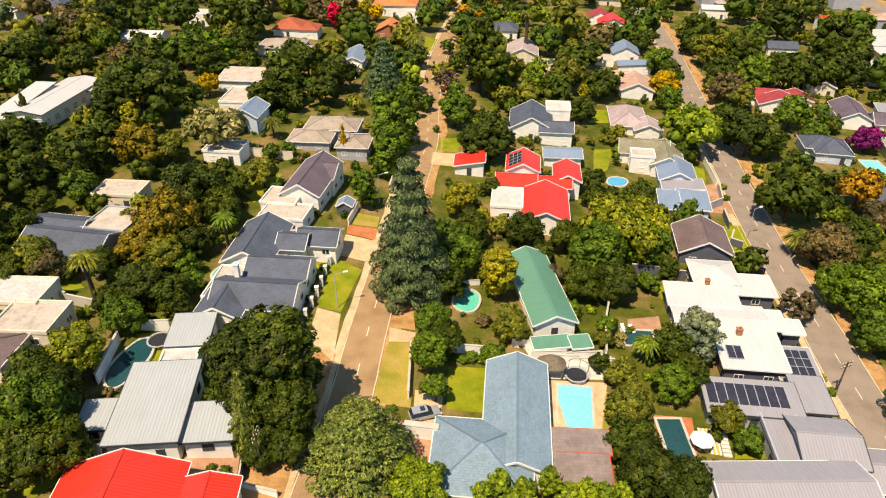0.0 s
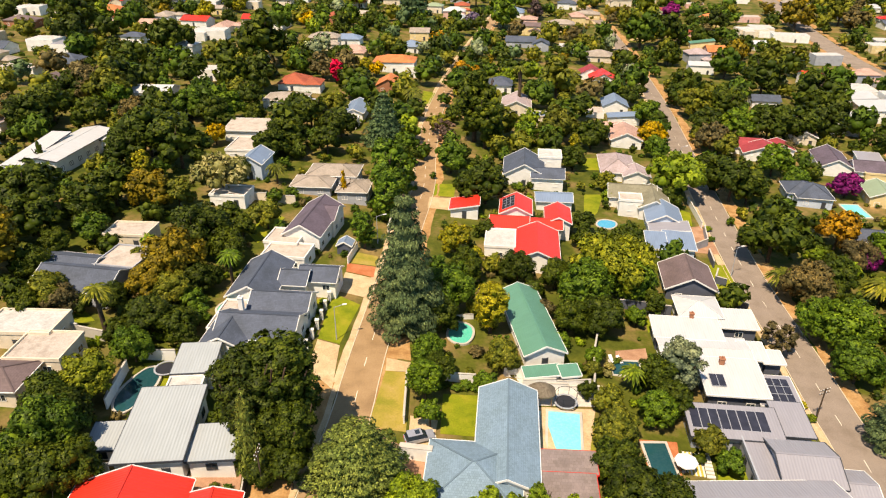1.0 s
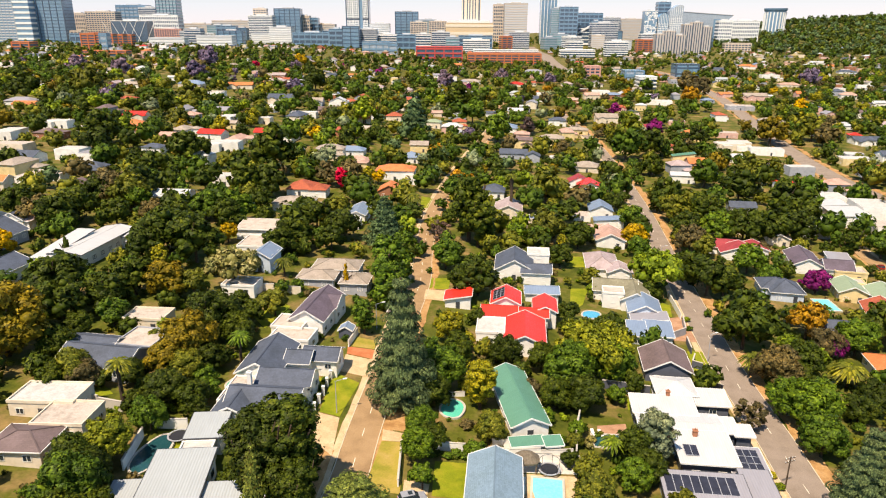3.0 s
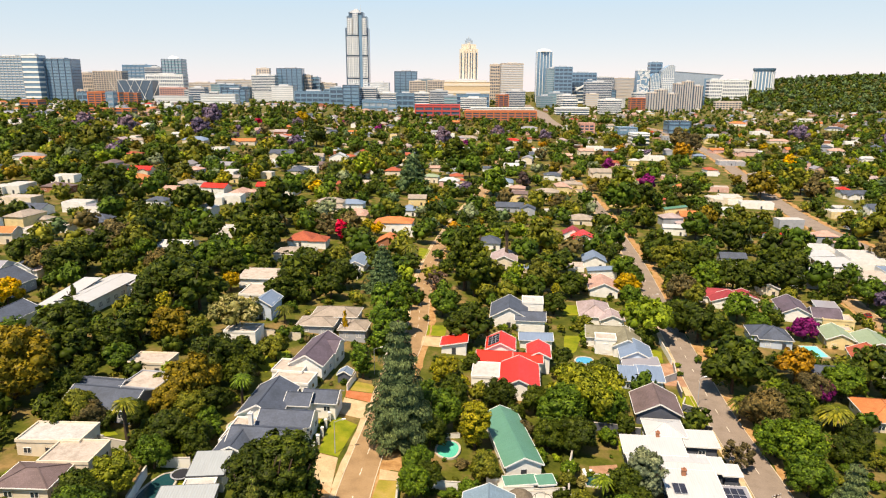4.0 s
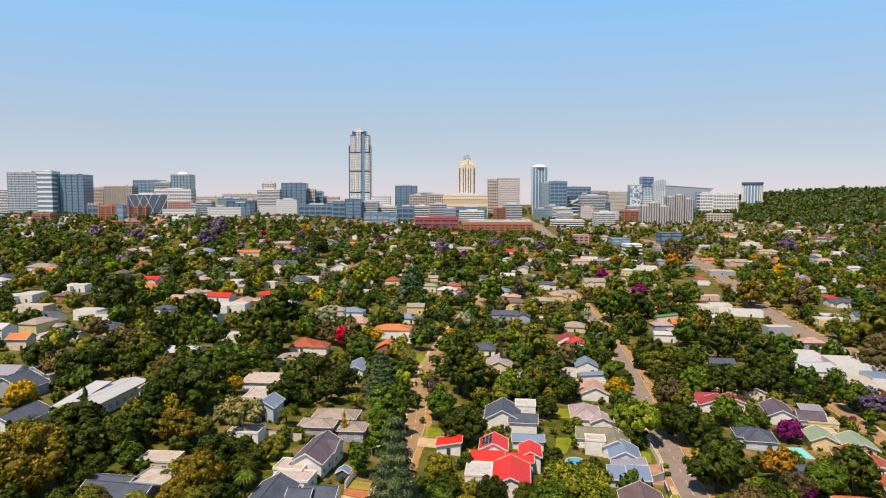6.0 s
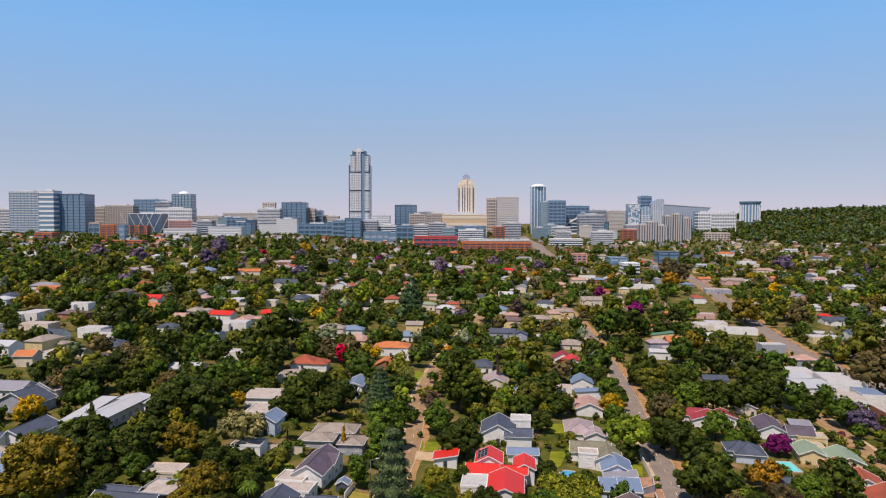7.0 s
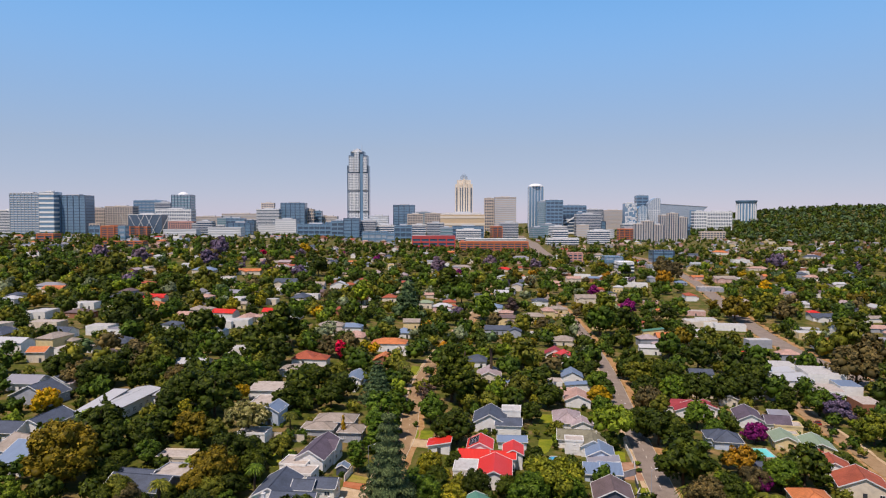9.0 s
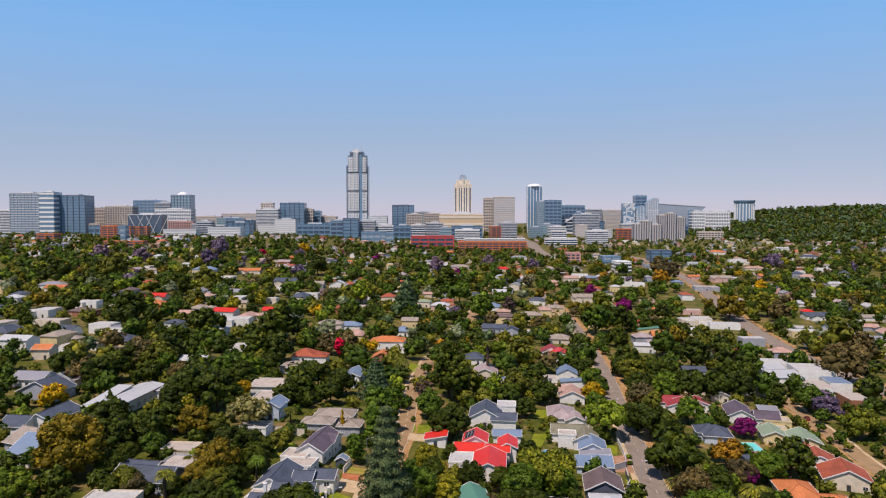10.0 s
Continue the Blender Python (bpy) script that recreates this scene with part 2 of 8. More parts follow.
F["yellow"] = foliage("yellow green leaves", (0.27, 0.265, 0.018), (0.38, 0.325, 0.022))
F["gold"] = foliage("golden yellow leaves", (0.55, 0.36, 0.01), (0.65, 0.38, 0.012))
F["amber"] = foliage("amber brown leaves", (0.19, 0.15, 0.013), (0.26, 0.185, 0.016))
F["orange"] = foliage("orange leaves", (0.38, 0.2, 0.014), (0.5, 0.27, 0.02))
F["rust"] = foliage("rust brown leaves", (0.125, 0.105, 0.048), (0.17, 0.13, 0.055))
F["magenta"] = foliage("magenta blossom", (0.68, 0.008, 0.08), (0.8, 0.015, 0.12))
F["violet"] = foliage("violet blossom", (0.22, 0.015, 0.16), (0.32, 0.02, 0.2))
F["purple"] = foliage("jacaranda blossom", (0.19, 0.145, 0.26), (0.25, 0.19, 0.32))
F["silver"] = foliage("silver green leaves", (0.24, 0.3, 0.18), (0.3, 0.35, 0.2))
F["cedar"] = foliage("blue green needles", (0.125, 0.185, 0.085), (0.175, 0.235, 0.1))
F["spruce"] = foliage("dark green needles", (0.085, 0.145, 0.07), (0.12, 0.185, 0.085))
F["pine"] = foliage("soft olive green needles", (0.13, 0.18, 0.05), (0.19, 0.235, 0.06))
F["bare"] = foliage("bare mauve twigs", (0.13, 0.09, 0.09), (0.17, 0.12, 0.115))
F["moss"] = foliage("yellow moss green leaves", (0.155, 0.19, 0.018), (0.215, 0.23, 0.022))
F["ivory"] = foliage("pale flowering leaves", (0.22, 0.22, 0.07), (0.36, 0.32, 0.16))

# ---- building tools ----
def ridge_drop(x, y):
    """How far the land before the city lies below an even slope."""
    a = min(max((y - 1250) / 600, 0.0), 1.0)
    b = min(max((1300 - x) / 600, 0.0), 1.0)
    return 18 * a * a * (3 - 2 * a) * b


def height(x, y):
    """The lie of the land."""
    r = min(max((y - 350) / 1700, 0.0), 1.0)
    z = (-0.7 - 14 * math.tanh(x / 170)) * (1 - 0.6 * r) + 47 * r ** 1.2
    z -= ridge_drop(x, y)
    return z + 69 * math.exp(-(((x - 2090) / 720) ** 2) - ((y - 2600) / 600) ** 2)


def mesh_from(name, verts, faces, material, uv=False, smooth=False):
    me = bpy.data.meshes.new(name)
    me.from_pydata(verts, [], faces)
    me.update()
    if material:
        me.materials.append(material)
    if smooth:
        me.polygons.foreach_set("use_smooth", [True] * len(me.polygons))
    if uv:
        layer = me.uv_layers.new(name="UVMap").data
        for p in me.polygons:
            n = p.normal
            u = Vector((0, 0, 1)).cross(n)
            u = u.normalized() if u.length > 0.02 else Vector((1, 0, 0))
            v = n.cross(u)
            for li in p.loop_indices:
                co = me.vertices[me.loops[li].vertex_index].co
                layer[li].uv = (co.dot(u), co.dot(v))
    return me


class Shape:
    """Collects boxes and prisms into one mesh."""

    def __init__(self):
        self.v, self.f = [], []

    def add(self, verts, faces):
        o = len(self.v)
        self.v += [tuple(p) for p in verts]
        self.f += [tuple(i + o for i in f) for f in faces]
        return self

    def box(self, x0, y0, z0, x1, y1, z1):
        v = [(x, y, z) for z in (z0, z1) for x, y in ((x0, y0), (x1, y0), (x1, y1), (x0, y1))]
        return self.add(v, [(3, 2, 1, 0), (4, 5, 6, 7), (0, 1, 5, 4), (1, 2, 6, 5), (2, 3, 7, 6), (3, 0, 4, 7)])

    def beam(self, a, b, wide, tall):
        """A bar from a to b."""
        a, b = Vector(a), Vector(b)
        d = (b - a).normalized()
        s = d.cross(Vector((0, 0, 1)))
        s = s.normalized() if s.length > 1e-3 else Vector((1, 0, 0))
        u = s.cross(d)
        s, u = s * wide / 2, u * tall / 2
        v = [p + i * s + j * u for p in (a, b) for i, j in ((-1, -1), (1, -1), (1, 1), (-1, 1))]
        return self.add(v, [(3, 2, 1, 0), (4, 5, 6, 7), (0, 1, 5, 4), (1, 2, 6, 5), (2, 3, 7, 6), (3, 0, 4, 7)])

    def tube(self, rings, sides=8, cap=True):
        """Rings of (x, y, z, radius)."""
        o = len(self.v)
        for x, y, z, r in rings:
            self.v += [(x + r * math.cos(2 * math.pi * k / sides), y + r * math.sin(2 * math.pi * k / sides), z) for k in range(sides)]
        for i in range(len(rings) - 1):
            for k in range(sides):
                a, b = o + i * sides + k, o + i * sides + (k + 1) % sides
                self.f.append((a, b, b + sides, a + sides))
        if cap:
            self.f.append(tuple(o + (len(rings) - 1) * sides + k for k in range(sides)))
            self.f.append(tuple(o + k for k in reversed(range(sides))))
        return self

    def prism(self, poly, z0, z1):
        n = len(poly)
        v = [(x, y, z0) for x, y in poly] + [(x, y, z1) for x, y in poly]
        return self.add(v, [tuple(reversed(range(n))), tuple(range(n, 2 * n))] + [(i, (i + 1) % n, n + (i + 1) % n, n + i) for i in range(n)])

    def mesh(self, name, material, uv=False, smooth=False):
        return mesh_from(name, self.v, self.f, material, uv, smooth)


def thing(name, m, label, category, group="", kind=""):
    ob = new(name)
    ob.matrix_world = m
    ob.empty_display_size = 0.5
    return tagged(ob, label, category, group, kind)


def part(name, data, parent, m=None, label="", material=None):
    """A mesh under a thing or a part, at the pose m in its parent's space."""
    ob = new(name, data)
    ob.parent = parent
    if m is not None:
        ob.matrix_basis = m
    if material:
        ob.material_slots[0].link = "OBJECT"
        ob.material_slots[0].material = material
    return tagged(ob, label)


def on_ground(x, y, turn=0.0, up=0.0):
    return pose(x, y, height(x, y) + up, 0, 0, turn)


def local(x, y, turn, u, v):
    c, s = math.cos(radians(turn)), math.sin(radians(turn))
    return x + c * u - s * v, y + s * u + c * v


TREE_SPOTS = set()
OPEN = []  # open gardens on the sunny side of houses: x, y, half width, depth
CLEAR = []  # lawns, drives and yards that stay open
TAKEN = []  # circles of ground that houses, trees and pools use: x, y, radius


def open_garden(x, y):
    """True in the low gardens before the houses that stand clear of trees."""
    return any(0 < b - y < deep and abs(x - a + (b - y) * a / (b + 60)) < half for a, b, half, deep in OPEN)


def free(x, y, r):
    return all((x - a) ** 2 + (y - b) ** 2 > (r + c) ** 2 for a, b, c in TAKEN)


def sheet(name, poly, material, up, label, category, step=3.0, kind="structure", edge=0.0):
    """A thin slab laid over the land; poly is a convex outline or quad of (x, y)."""
    bm = bmesh.new()
    cx, cy = sum(p[0] for p in poly) / len(poly), sum(p[1] for p in poly) / len(poly)
    for a in (0.0, 0.5):
        for px, py in poly:
            qx, qy = cx + (px - cx) * a, cy + (py - cy) * a
            CLEAR.append((qx, qy, 0.42 * min(math.hypot(p[0] - cx, p[1] - cy) for p in poly)))
            TAKEN.append((*CLEAR[-1][:2], CLEAR[-1][2] * 0.8))
    bm.faces.new([bm.verts.new((x, y, 0)) for x, y in poly])
    lo = (min(p[0] for p in poly), min(p[1] for p in poly))
    hi = (max(p[0] for p in poly), max(p[1] for p in poly))
    for axis in (0, 1):
        k = lo[axis] + step
        while k < hi[axis]:
            co, no = [0, 0, 0], [0, 0, 0]
            co[axis], no[axis] = k, 1
            bmesh.ops.bisect_plane(bm, geom=bm.verts[:] + bm.edges[:] + bm.faces[:], plane_co=co, plane_no=no)
            k += step
    for v in bm.verts:
        v.co.z = height(v.co.x, v.co.y) + up
    bmesh.ops.recalc_face_normals(bm, faces=bm.faces[:])
    if sum(f.normal.z for f in bm.faces) < 0:
        bmesh.ops.reverse_faces(bm, faces=bm.faces[:])
    rim = [e for e in bm.edges if e.is_boundary]
    made = bmesh.ops.extrude_edge_only(bm, edges=rim)["geom"]
    for v in (g for g in made if isinstance(g, bmesh.types.BMVert)):
        v.co.z -= up + 0.3
    me = bpy.data.meshes.new(name)
    bm.to_mesh(me)
    bm.free()
    me.materials.append(material)
    return tagged(new(name, me), label, category, "", kind)


def rect(x, y, w, d, turn=0.0):
    return [local(x, y, turn, a * w / 2, b * d / 2) for a, b in ((-1, -1), (1, -1), (1, 1), (-1, 1))]


# ---- roofs and houses ----
def roof_shape(kind, w, d, h, pitch, over, axis):
    """Roof as a solid, and the boards along its edges; centred, eaves at height h."""
    roof, board, ridge = Shape(), Shape(), Shape()
    if axis == "x":
        w, d = d, w
    W, D, t = w / 2 + over, d / 2 + over, 0.14
    k = math.tan(radians(pitch))
    ze = h - k * over
    zr = ze + k * W
    if kind == "gable":
        top = [(-W, -D, ze), (0, -D, zr), (W, -D, ze), (-W, D, ze), (0, D, zr), (W, D, ze)]
        v = [(x, y, z + t) for x, y, z in top] + top
        roof.add(v, [(1, 4, 3, 0), (2, 5, 4, 1), (6, 9, 10, 7), (7, 10, 11, 8), (0, 6, 7, 1), (1, 7, 8, 2), (4, 10, 9, 3), (5, 11, 10, 4), (3, 9, 6, 0), (2, 8, 11, 5)])
        for y in (-D - 0.03, D + 0.03):
            for sx in (-1, 1):
                board.beam((sx * W, y, ze + 0.08), (0, y, zr + 0.1), 0.1, 0.3)
        for sx in (-1, 1):
            board.beam((sx * (W + 0.05), -D, ze + 0.05), (sx * (W + 0.05), D, ze + 0.05), 0.12, 0.14)
        ridge.beam((0, -D, zr + t), (0, D, zr + t), 0.3, 0.1)
    elif kind == "hip":
        if D >= W:
            a, b = (0, -(D - W), zr), (0, D - W, zr)
            caps = [((-W, -D), a), ((W, -D), a), ((-W, D), b), ((W, D), b)]
        else:
            zr = ze + k * D
            a, b = (-(W - D), 0, zr), (W - D, 0, zr)
            caps = [((-W, -D), a), ((-W, D), a), ((W, -D), b), ((W, D), b)]
        c = [(-W, -D, ze), (W, -D, ze), (W, D, ze), (-W, D, ze)]
        v = c + [a, b] + [(x, y, z - t) for x, y, z in c]
        if D >= W:
            f = [(0, 1, 4), (1, 2, 5, 4), (2, 3, 5), (3, 0, 4, 5)]
        else:
            f = [(0, 1, 5, 4), (1, 2, 5), (2, 3, 4, 5), (3, 0, 4)]
        roof.add(v, f + [(9, 8, 7, 6), (0, 6, 7, 1), (1, 7, 8, 2), (2, 8, 9, 3), (3, 9, 6, 0)])
        for (x, y), e in caps:
            ridge.beam((x, y, ze + 0.03), (e[0], e[1], e[2] + 0.03), 0.25, 0.1)
        ridge.beam((a[0], a[1], zr + 0.03), (b[0], b[1], zr + 0.03), 0.25, 0.1)
        for sx in (-1, 1):
            board.beam((sx * (W + 0.05), -D, ze - 0.06), (sx * (W + 0.05), D, ze - 0.06), 0.12, 0.16)
            board.beam((-W, sx * (D + 0.05), ze - 0.06), (W, sx * (D + 0.05), ze - 0.06), 0.12, 0.16)
    elif kind == "mono":
        z1 = ze + 2 * W * k
        top = [(-W, -D, ze), (W, -D, z1), (W, D, z1), (-W, D, ze)]
        roof.add([(x, y, z + t) for x, y, z in top] + top, [(0, 1, 2, 3), (7, 6, 5, 4), (0, 4, 5, 1), (1, 5, 6, 2), (2, 6, 7, 3), (3, 7, 4, 0)])
        board.beam((-W - 0.05, -D, ze), (-W - 0.05, D, ze), 0.12, 0.3)
        board.beam((W + 0.05, -D, z1), (W + 0.05, D, z1), 0.1, 0.3)
        for s in (-1, 1):
            board.beam((-W, s * (D + 0.05), ze), (W, s * (D + 0.05), z1), 0.1, 0.3)
    else:  # flat, behind a low parapet
        roof.box(-w / 2 + 0.1, -d / 2 + 0.1, h - 0.25, w / 2 - 0.1, d / 2 - 0.1, h)
        for s in (-1, 1):
            board.box(s * (w / 2 + 0.02) - 0.12, -d / 2 - 0.14, h - 0.3, s * (w / 2 + 0.02) + 0.12, d / 2 + 0.14, h + 0.3)
            board.box(-w / 2 + 0.1, s * (d / 2 + 0.02) - 0.12, h - 0.3, w / 2 - 0.1, s * (d / 2 + 0.02) + 0.12, h + 0.3)
    if axis == "x":
        for s in (roof, board, ridge):
            s.v = [(-y, x, z) for x, y, z in s.v]
    return roof, board, ridge


def walls_shape(kind, w, d, h, pitch, axis):
    s = Shape()
    if axis == "x":
        w, d = d, w
    W, D = w / 2, d / 2
    k = math.tan(radians(pitch))
    z0 = -1.6
    top = h if kind != "flat" else h - 0.02
    if kind == "gable":
        v = [(-W, -D, z0), (W, -D, z0), (W, -D, h), (0, -D, h + k * W), (-W, -D, h)]
        v += [(x, D, z) for x, _, z in v]
        s.add(v, [(0, 1, 2, 3, 4), (9, 8, 7, 6, 5), (1, 6, 7, 2), (5, 0, 4, 9)])
    elif kind == "mono":
        z1 = h + 2 * W * k
        v = [(-W, -D, z0), (W, -D, z0), (W, -D, z1), (-W, -D, h)]
        v += [(x, D, z) for x, _, z in v]
        s.add(v, [(0, 1, 2, 3), (7, 6, 5, 4), (1, 5, 6, 2), (4, 0, 3, 7)])
    else:
        s.box(-W, -D, z0, W, D, top)
    if axis == "x":
        s.v = [(-y, x, z) for x, y, z in s.v]
    return s


def frame_shape(w, h, bar=0.09, deep=0.08):
    s = Shape()
    for x in (-w / 2, w / 2 - bar):
        s.box(x, -deep, -h / 2, x + bar, 0.02, h / 2)
    for z in (-h / 2, h / 2 - bar):
        s.box(-w / 2 + bar, -deep, z, w / 2 - bar, 0.02, z + bar)
    s.box(-bar / 2, -deep + 0.01, -h / 2 + bar, bar / 2, 0.02, h / 2 - bar)
    return s


SHARED = {}


def shared(key, make):
    if key not in SHARED:
        SHARED[key] = make()
    return SHARED[key]


def add_window(house, x, y, z, turn, w=1.5, h=1.2, trim="white_trim", pane=True):
    fm = shared(("frame", w, h, trim), lambda: frame_shape(w, h).mesh("window", M[trim]))
    win = part("window", fm, house, pose(x, y, z, 0, 0, turn))
    if pane:
        pm = shared(("pane", w, h), lambda: Shape().box(-w / 2 + 0.08, -0.04, -h / 2 + 0.08, w / 2 - 0.08, 0.015, h / 2 - 0.08).mesh("pane", M["pane"]))
        part("pane", pm, win)
    return win


def add_door(house, x, y, turn, w=1.0, h=2.05, mat="dark_trim"):
    dm = shared(("door", w, h, mat), lambda: Shape().box(-w / 2, -0.06, 0, w / 2, 0.02, h).box(-w / 2 - 0.08, -0.04, 0, -w / 2, 0.02, h + 0.08).box(w / 2, -0.04, 0, w / 2 + 0.08, 0.02, h + 0.08).mesh("door", M[mat]))
    return part("door", dm, house, pose(x, y, 0, 0, 0, turn))


def add_chimney(house, x, y, z0, z1, mat="white_wall", size=0.8):
    s = Shape().box(-size / 2, -size / 2, z0, size / 2, size / 2, z1).box(-size / 2 - 0.1, -size / 2 - 0.1, z1, size / 2 + 0.1, size / 2 + 0.1, z1 + 0.15)
    s.tube([(0, 0, z1 + 0.15, 0.18), (0, 0, z1 + 0.5, 0.15)], 8)
    return part("chimney", s.mesh("chimney", M[mat]), house, pose(x, y, 0), "square roof chimney with a clay pot")


def gy_near(y):
    return y < 210


def house(x, y, turn, wings, wall, roof, label, trim="white_trim", windows=3.6, name="house", panes=True, over=0.45, boards=True, clear=True):
    """wings: (x, y, width, depth, eaves height, roof kind, pitch, ridge axis[, roof material]); x and y on the plan."""
    boards, panes = boards and y < 260, panes and y < 150
    windows = max(windows, 5.0) if windows and y > 300 else windows
    wings = [(*local(0, 0, -turn, v[0] - x, v[1] - y), *v[2:]) for v in wings]
    ob = thing(name, on_ground(x, y, turn), label, "house", "houses of the suburb")
    if clear and y > 150:
        OPEN.append((x, y, max(v[2] for v in wings) * 0.62, 9 + 0.075 * y))
    for i, wing in enumerate(wings):
        wx, wy, w, d, h, kind, pitch, axis = wing[:8]
        rm = wing[8] if len(wing) > 8 else roof
        h += 0.04 * i
        at = pose(wx, wy, 0)
        part("wall", walls_shape(kind, w, d, h, pitch, axis).mesh("wall", M[wall], True), ob, at)
        r, b, caps = roof_shape(kind, w, d, h, pitch, over, axis)
        rp = part("roof", r.mesh("roof", M[rm], True), ob, at)
        for k in range(0, len(caps.v) if boards and gy_near(y) else 0, 8):
            part("ridge_cap", Shape().add(caps.v[k : k + 8], caps.f[:6]).mesh("ridge_cap", M[rm]), rp)
        for k in range(0, len(b.v) if boards else 0, 8):
            one = Shape().add(b.v[k : k + 8], b.f[:6])
            part("fascia" if kind != "flat" else "parapet", one.mesh("fascia", M[trim if kind != "flat" else wall]), rp)
        gx, gy = local(x, y, turn, wx, wy)
        n = max(1, int(max(w, d) / min(w, d) + 0.5))
        for k in range(n):
            off = ((k + 0.5) / n - 0.5) * max(w, d)
            px, py = local(gx, gy, turn, off if w >= d else 0, 0 if w >= d else off)
            TAKEN.append((px, py, min(w, d) * 0.55))
        if windows:
            for side in range(4):
                long = w if side in (0, 2) else d
                half = d / 2 if side in (0, 2) else w / 2
                count = int(long / windows)
                for k in range(count):
                    o = ((k + 0.5) / count - 0.5) * long
                    px, py = ((o, -half), (half, o), (-o, half), (-half, -o))[side]
                    qx, qy = wx + px * 1.02, wy + py * 1.02
                    if any(j != i and abs(qx - v[0]) < v[2] / 2 + 0.4 and abs(qy - v[1]) < v[3] / 2 + 0.4 for j, v in enumerate(wings)):
                        continue
                    if side == 0 and k == count // 2 and i == 0:
                        add_door(ob, wx + px, wy + py, 0)
                    else:
                        for floor_z in ([1.45] if h < 4.6 else [1.45, 4.3]):
                            add_window(ob, wx + px, wy + py, floor_z, (0, 90, 180, 270)[side], trim=trim, pane=panes)
    return ob


def add_solar(house, x, y, z, turn, tilt, cols, rows, label="dark blue solar panels on the roof", lean=0.0, pw=1.0, ph=1.65):
    """A field of solar panels, each panel a part."""
    body = shared(("solar", pw, ph), lambda: Shape().box(-pw / 2 + 0.03, -ph / 2 + 0.03, 0, pw / 2 - 0.03, ph / 2 - 0.03, 0.04).mesh("solar_panel", M["solar"]))
    rim = shared(("solar rim", pw, ph), lambda: Shape().box(-pw / 2 + 0.01, -ph / 2 + 0.01, -0.03, pw / 2 - 0.01, -ph / 2 + 0.05, 0.05).box(-pw / 2 + 0.01, ph / 2 - 0.05, -0.03, pw / 2 - 0.01, ph / 2 - 0.01, 0.05).box(-pw / 2 + 0.01, -ph / 2 + 0.05, -0.03, -pw / 2 + 0.05, ph / 2 - 0.05, 0.05).box(pw / 2 - 0.05, -ph / 2 + 0.05, -0.03, pw / 2 - 0.01, ph / 2 - 0.05, 0.05).mesh("rim", M["grey_wall"]))
    base = pose(x, y, z, tilt, lean, turn)
    for i in range(cols):
        for j in range(rows):
            p = part("solar_panel", body, house, base @ pose((i - (cols - 1) / 2) * (pw + 0.02), (j - (rows - 1) / 2) * (ph + 0.02), 0.08), label)
            part("panel_frame", rim, p)


# ---- trees ----
def leaf_cloud(rng, blobs, count, size, core=1, sprig=26):
    """Leaves in sprigs over a set of rounded boughs; blobs: rows of x, y, z, radius."""
    blobs = np.array(blobs)
    area = blobs[:, 3] ** 2
    tufts = max(8, int(count / sprig * 1.7))
    which = rng.choice(len(blobs), tufts, p=area / area.sum())
    n = rng.normal(size=(tufts, 3))
    n[:, 2] = np.where(rng.random(tufts) < 0.7, np.abs(n[:, 2]), n[:, 2])
    n /= np.linalg.norm(n, axis=1)[:, None]
    p = blobs[which, :3] + n * blobs[which, 3:4] * rng.uniform(0.8, 1.16, (tufts, 1)) * np.array([1, 1, 0.9])
    keep = np.ones(tufts, bool)
    for b in blobs:
        keep &= np.linalg.norm(p - b[:3], axis=1) > b[3] * 0.74
    p, n, which = p[keep], n[keep], which[keep]
    pick = rng.integers(len(p), size=count)
    reach = (0.42 * blobs[which, 3] * rng.uniform(0.5, 1.3, len(p)))[pick][:, None]
    tuft_n = n[pick]
    scatter = rng.normal(size=(count, 3)) * 0.55
    scatter -= tuft_n * (scatter * tuft_n).sum(1)[:, None] * 0.55
    p = p[pick] + scatter * reach - tuft_n * (scatter ** 2).sum(1)[:, None] * reach * 0.3
    far_out = p / (np.linalg.norm(p, axis=1)[:, None] + 1e-6)
    n = tuft_n * 0.6 + scatter * 0.5 + rng.normal(size=(count, 3)) * 0.4 + np.array([0, 0, 0.25])
    n /= np.linalg.norm(n, axis=1)[:, None]
    lean = tuft_n * 0.5 + far_out * 0.35 + scatter * 0.45 + n * 0.45
    a = np.cross(n, rng.normal(size=(count, 3)))
    a /= np.linalg.norm(a, axis=1)[:, None]
    b = np.cross(n, a)
    s = size * rng.uniform(0.55, 1.35, (count, 1))
    corners = [p - a * s - b * s * 0.45, p + a * s - b * s * 0.45, p + b * s * 0.95 + n * s * 0.25]
    verts = np.stack(corners, 1).reshape(-1, 3)
    lean = np.repeat(lean, 3, axis=0)
    tris = np.arange(3 * count).reshape(-1, 3)
    if core:
        bm = bmesh.new()
        bmesh.ops.create_icosphere(bm, subdivisions=core, radius=1)
        iv = np.array([v.co[:] for v in bm.verts])
        it = np.array([[v.index for v in f.verts] for f in bm.faces])
        bm.free()
        for x, y, z, r in blobs:
            k = len(verts)
            verts = np.concatenate([verts, iv * r * 0.74 * rng.uniform(0.82, 1.08, (len(iv), 1)) * np.array([1, 1, 0.88]) + (x, y, z)])
            tris = np.concatenate([tris, it + k])
            lean = np.concatenate([lean, iv])
    return verts, tris, lean / (np.linalg.norm(lean, axis=1)[:, None] + 1e-9)


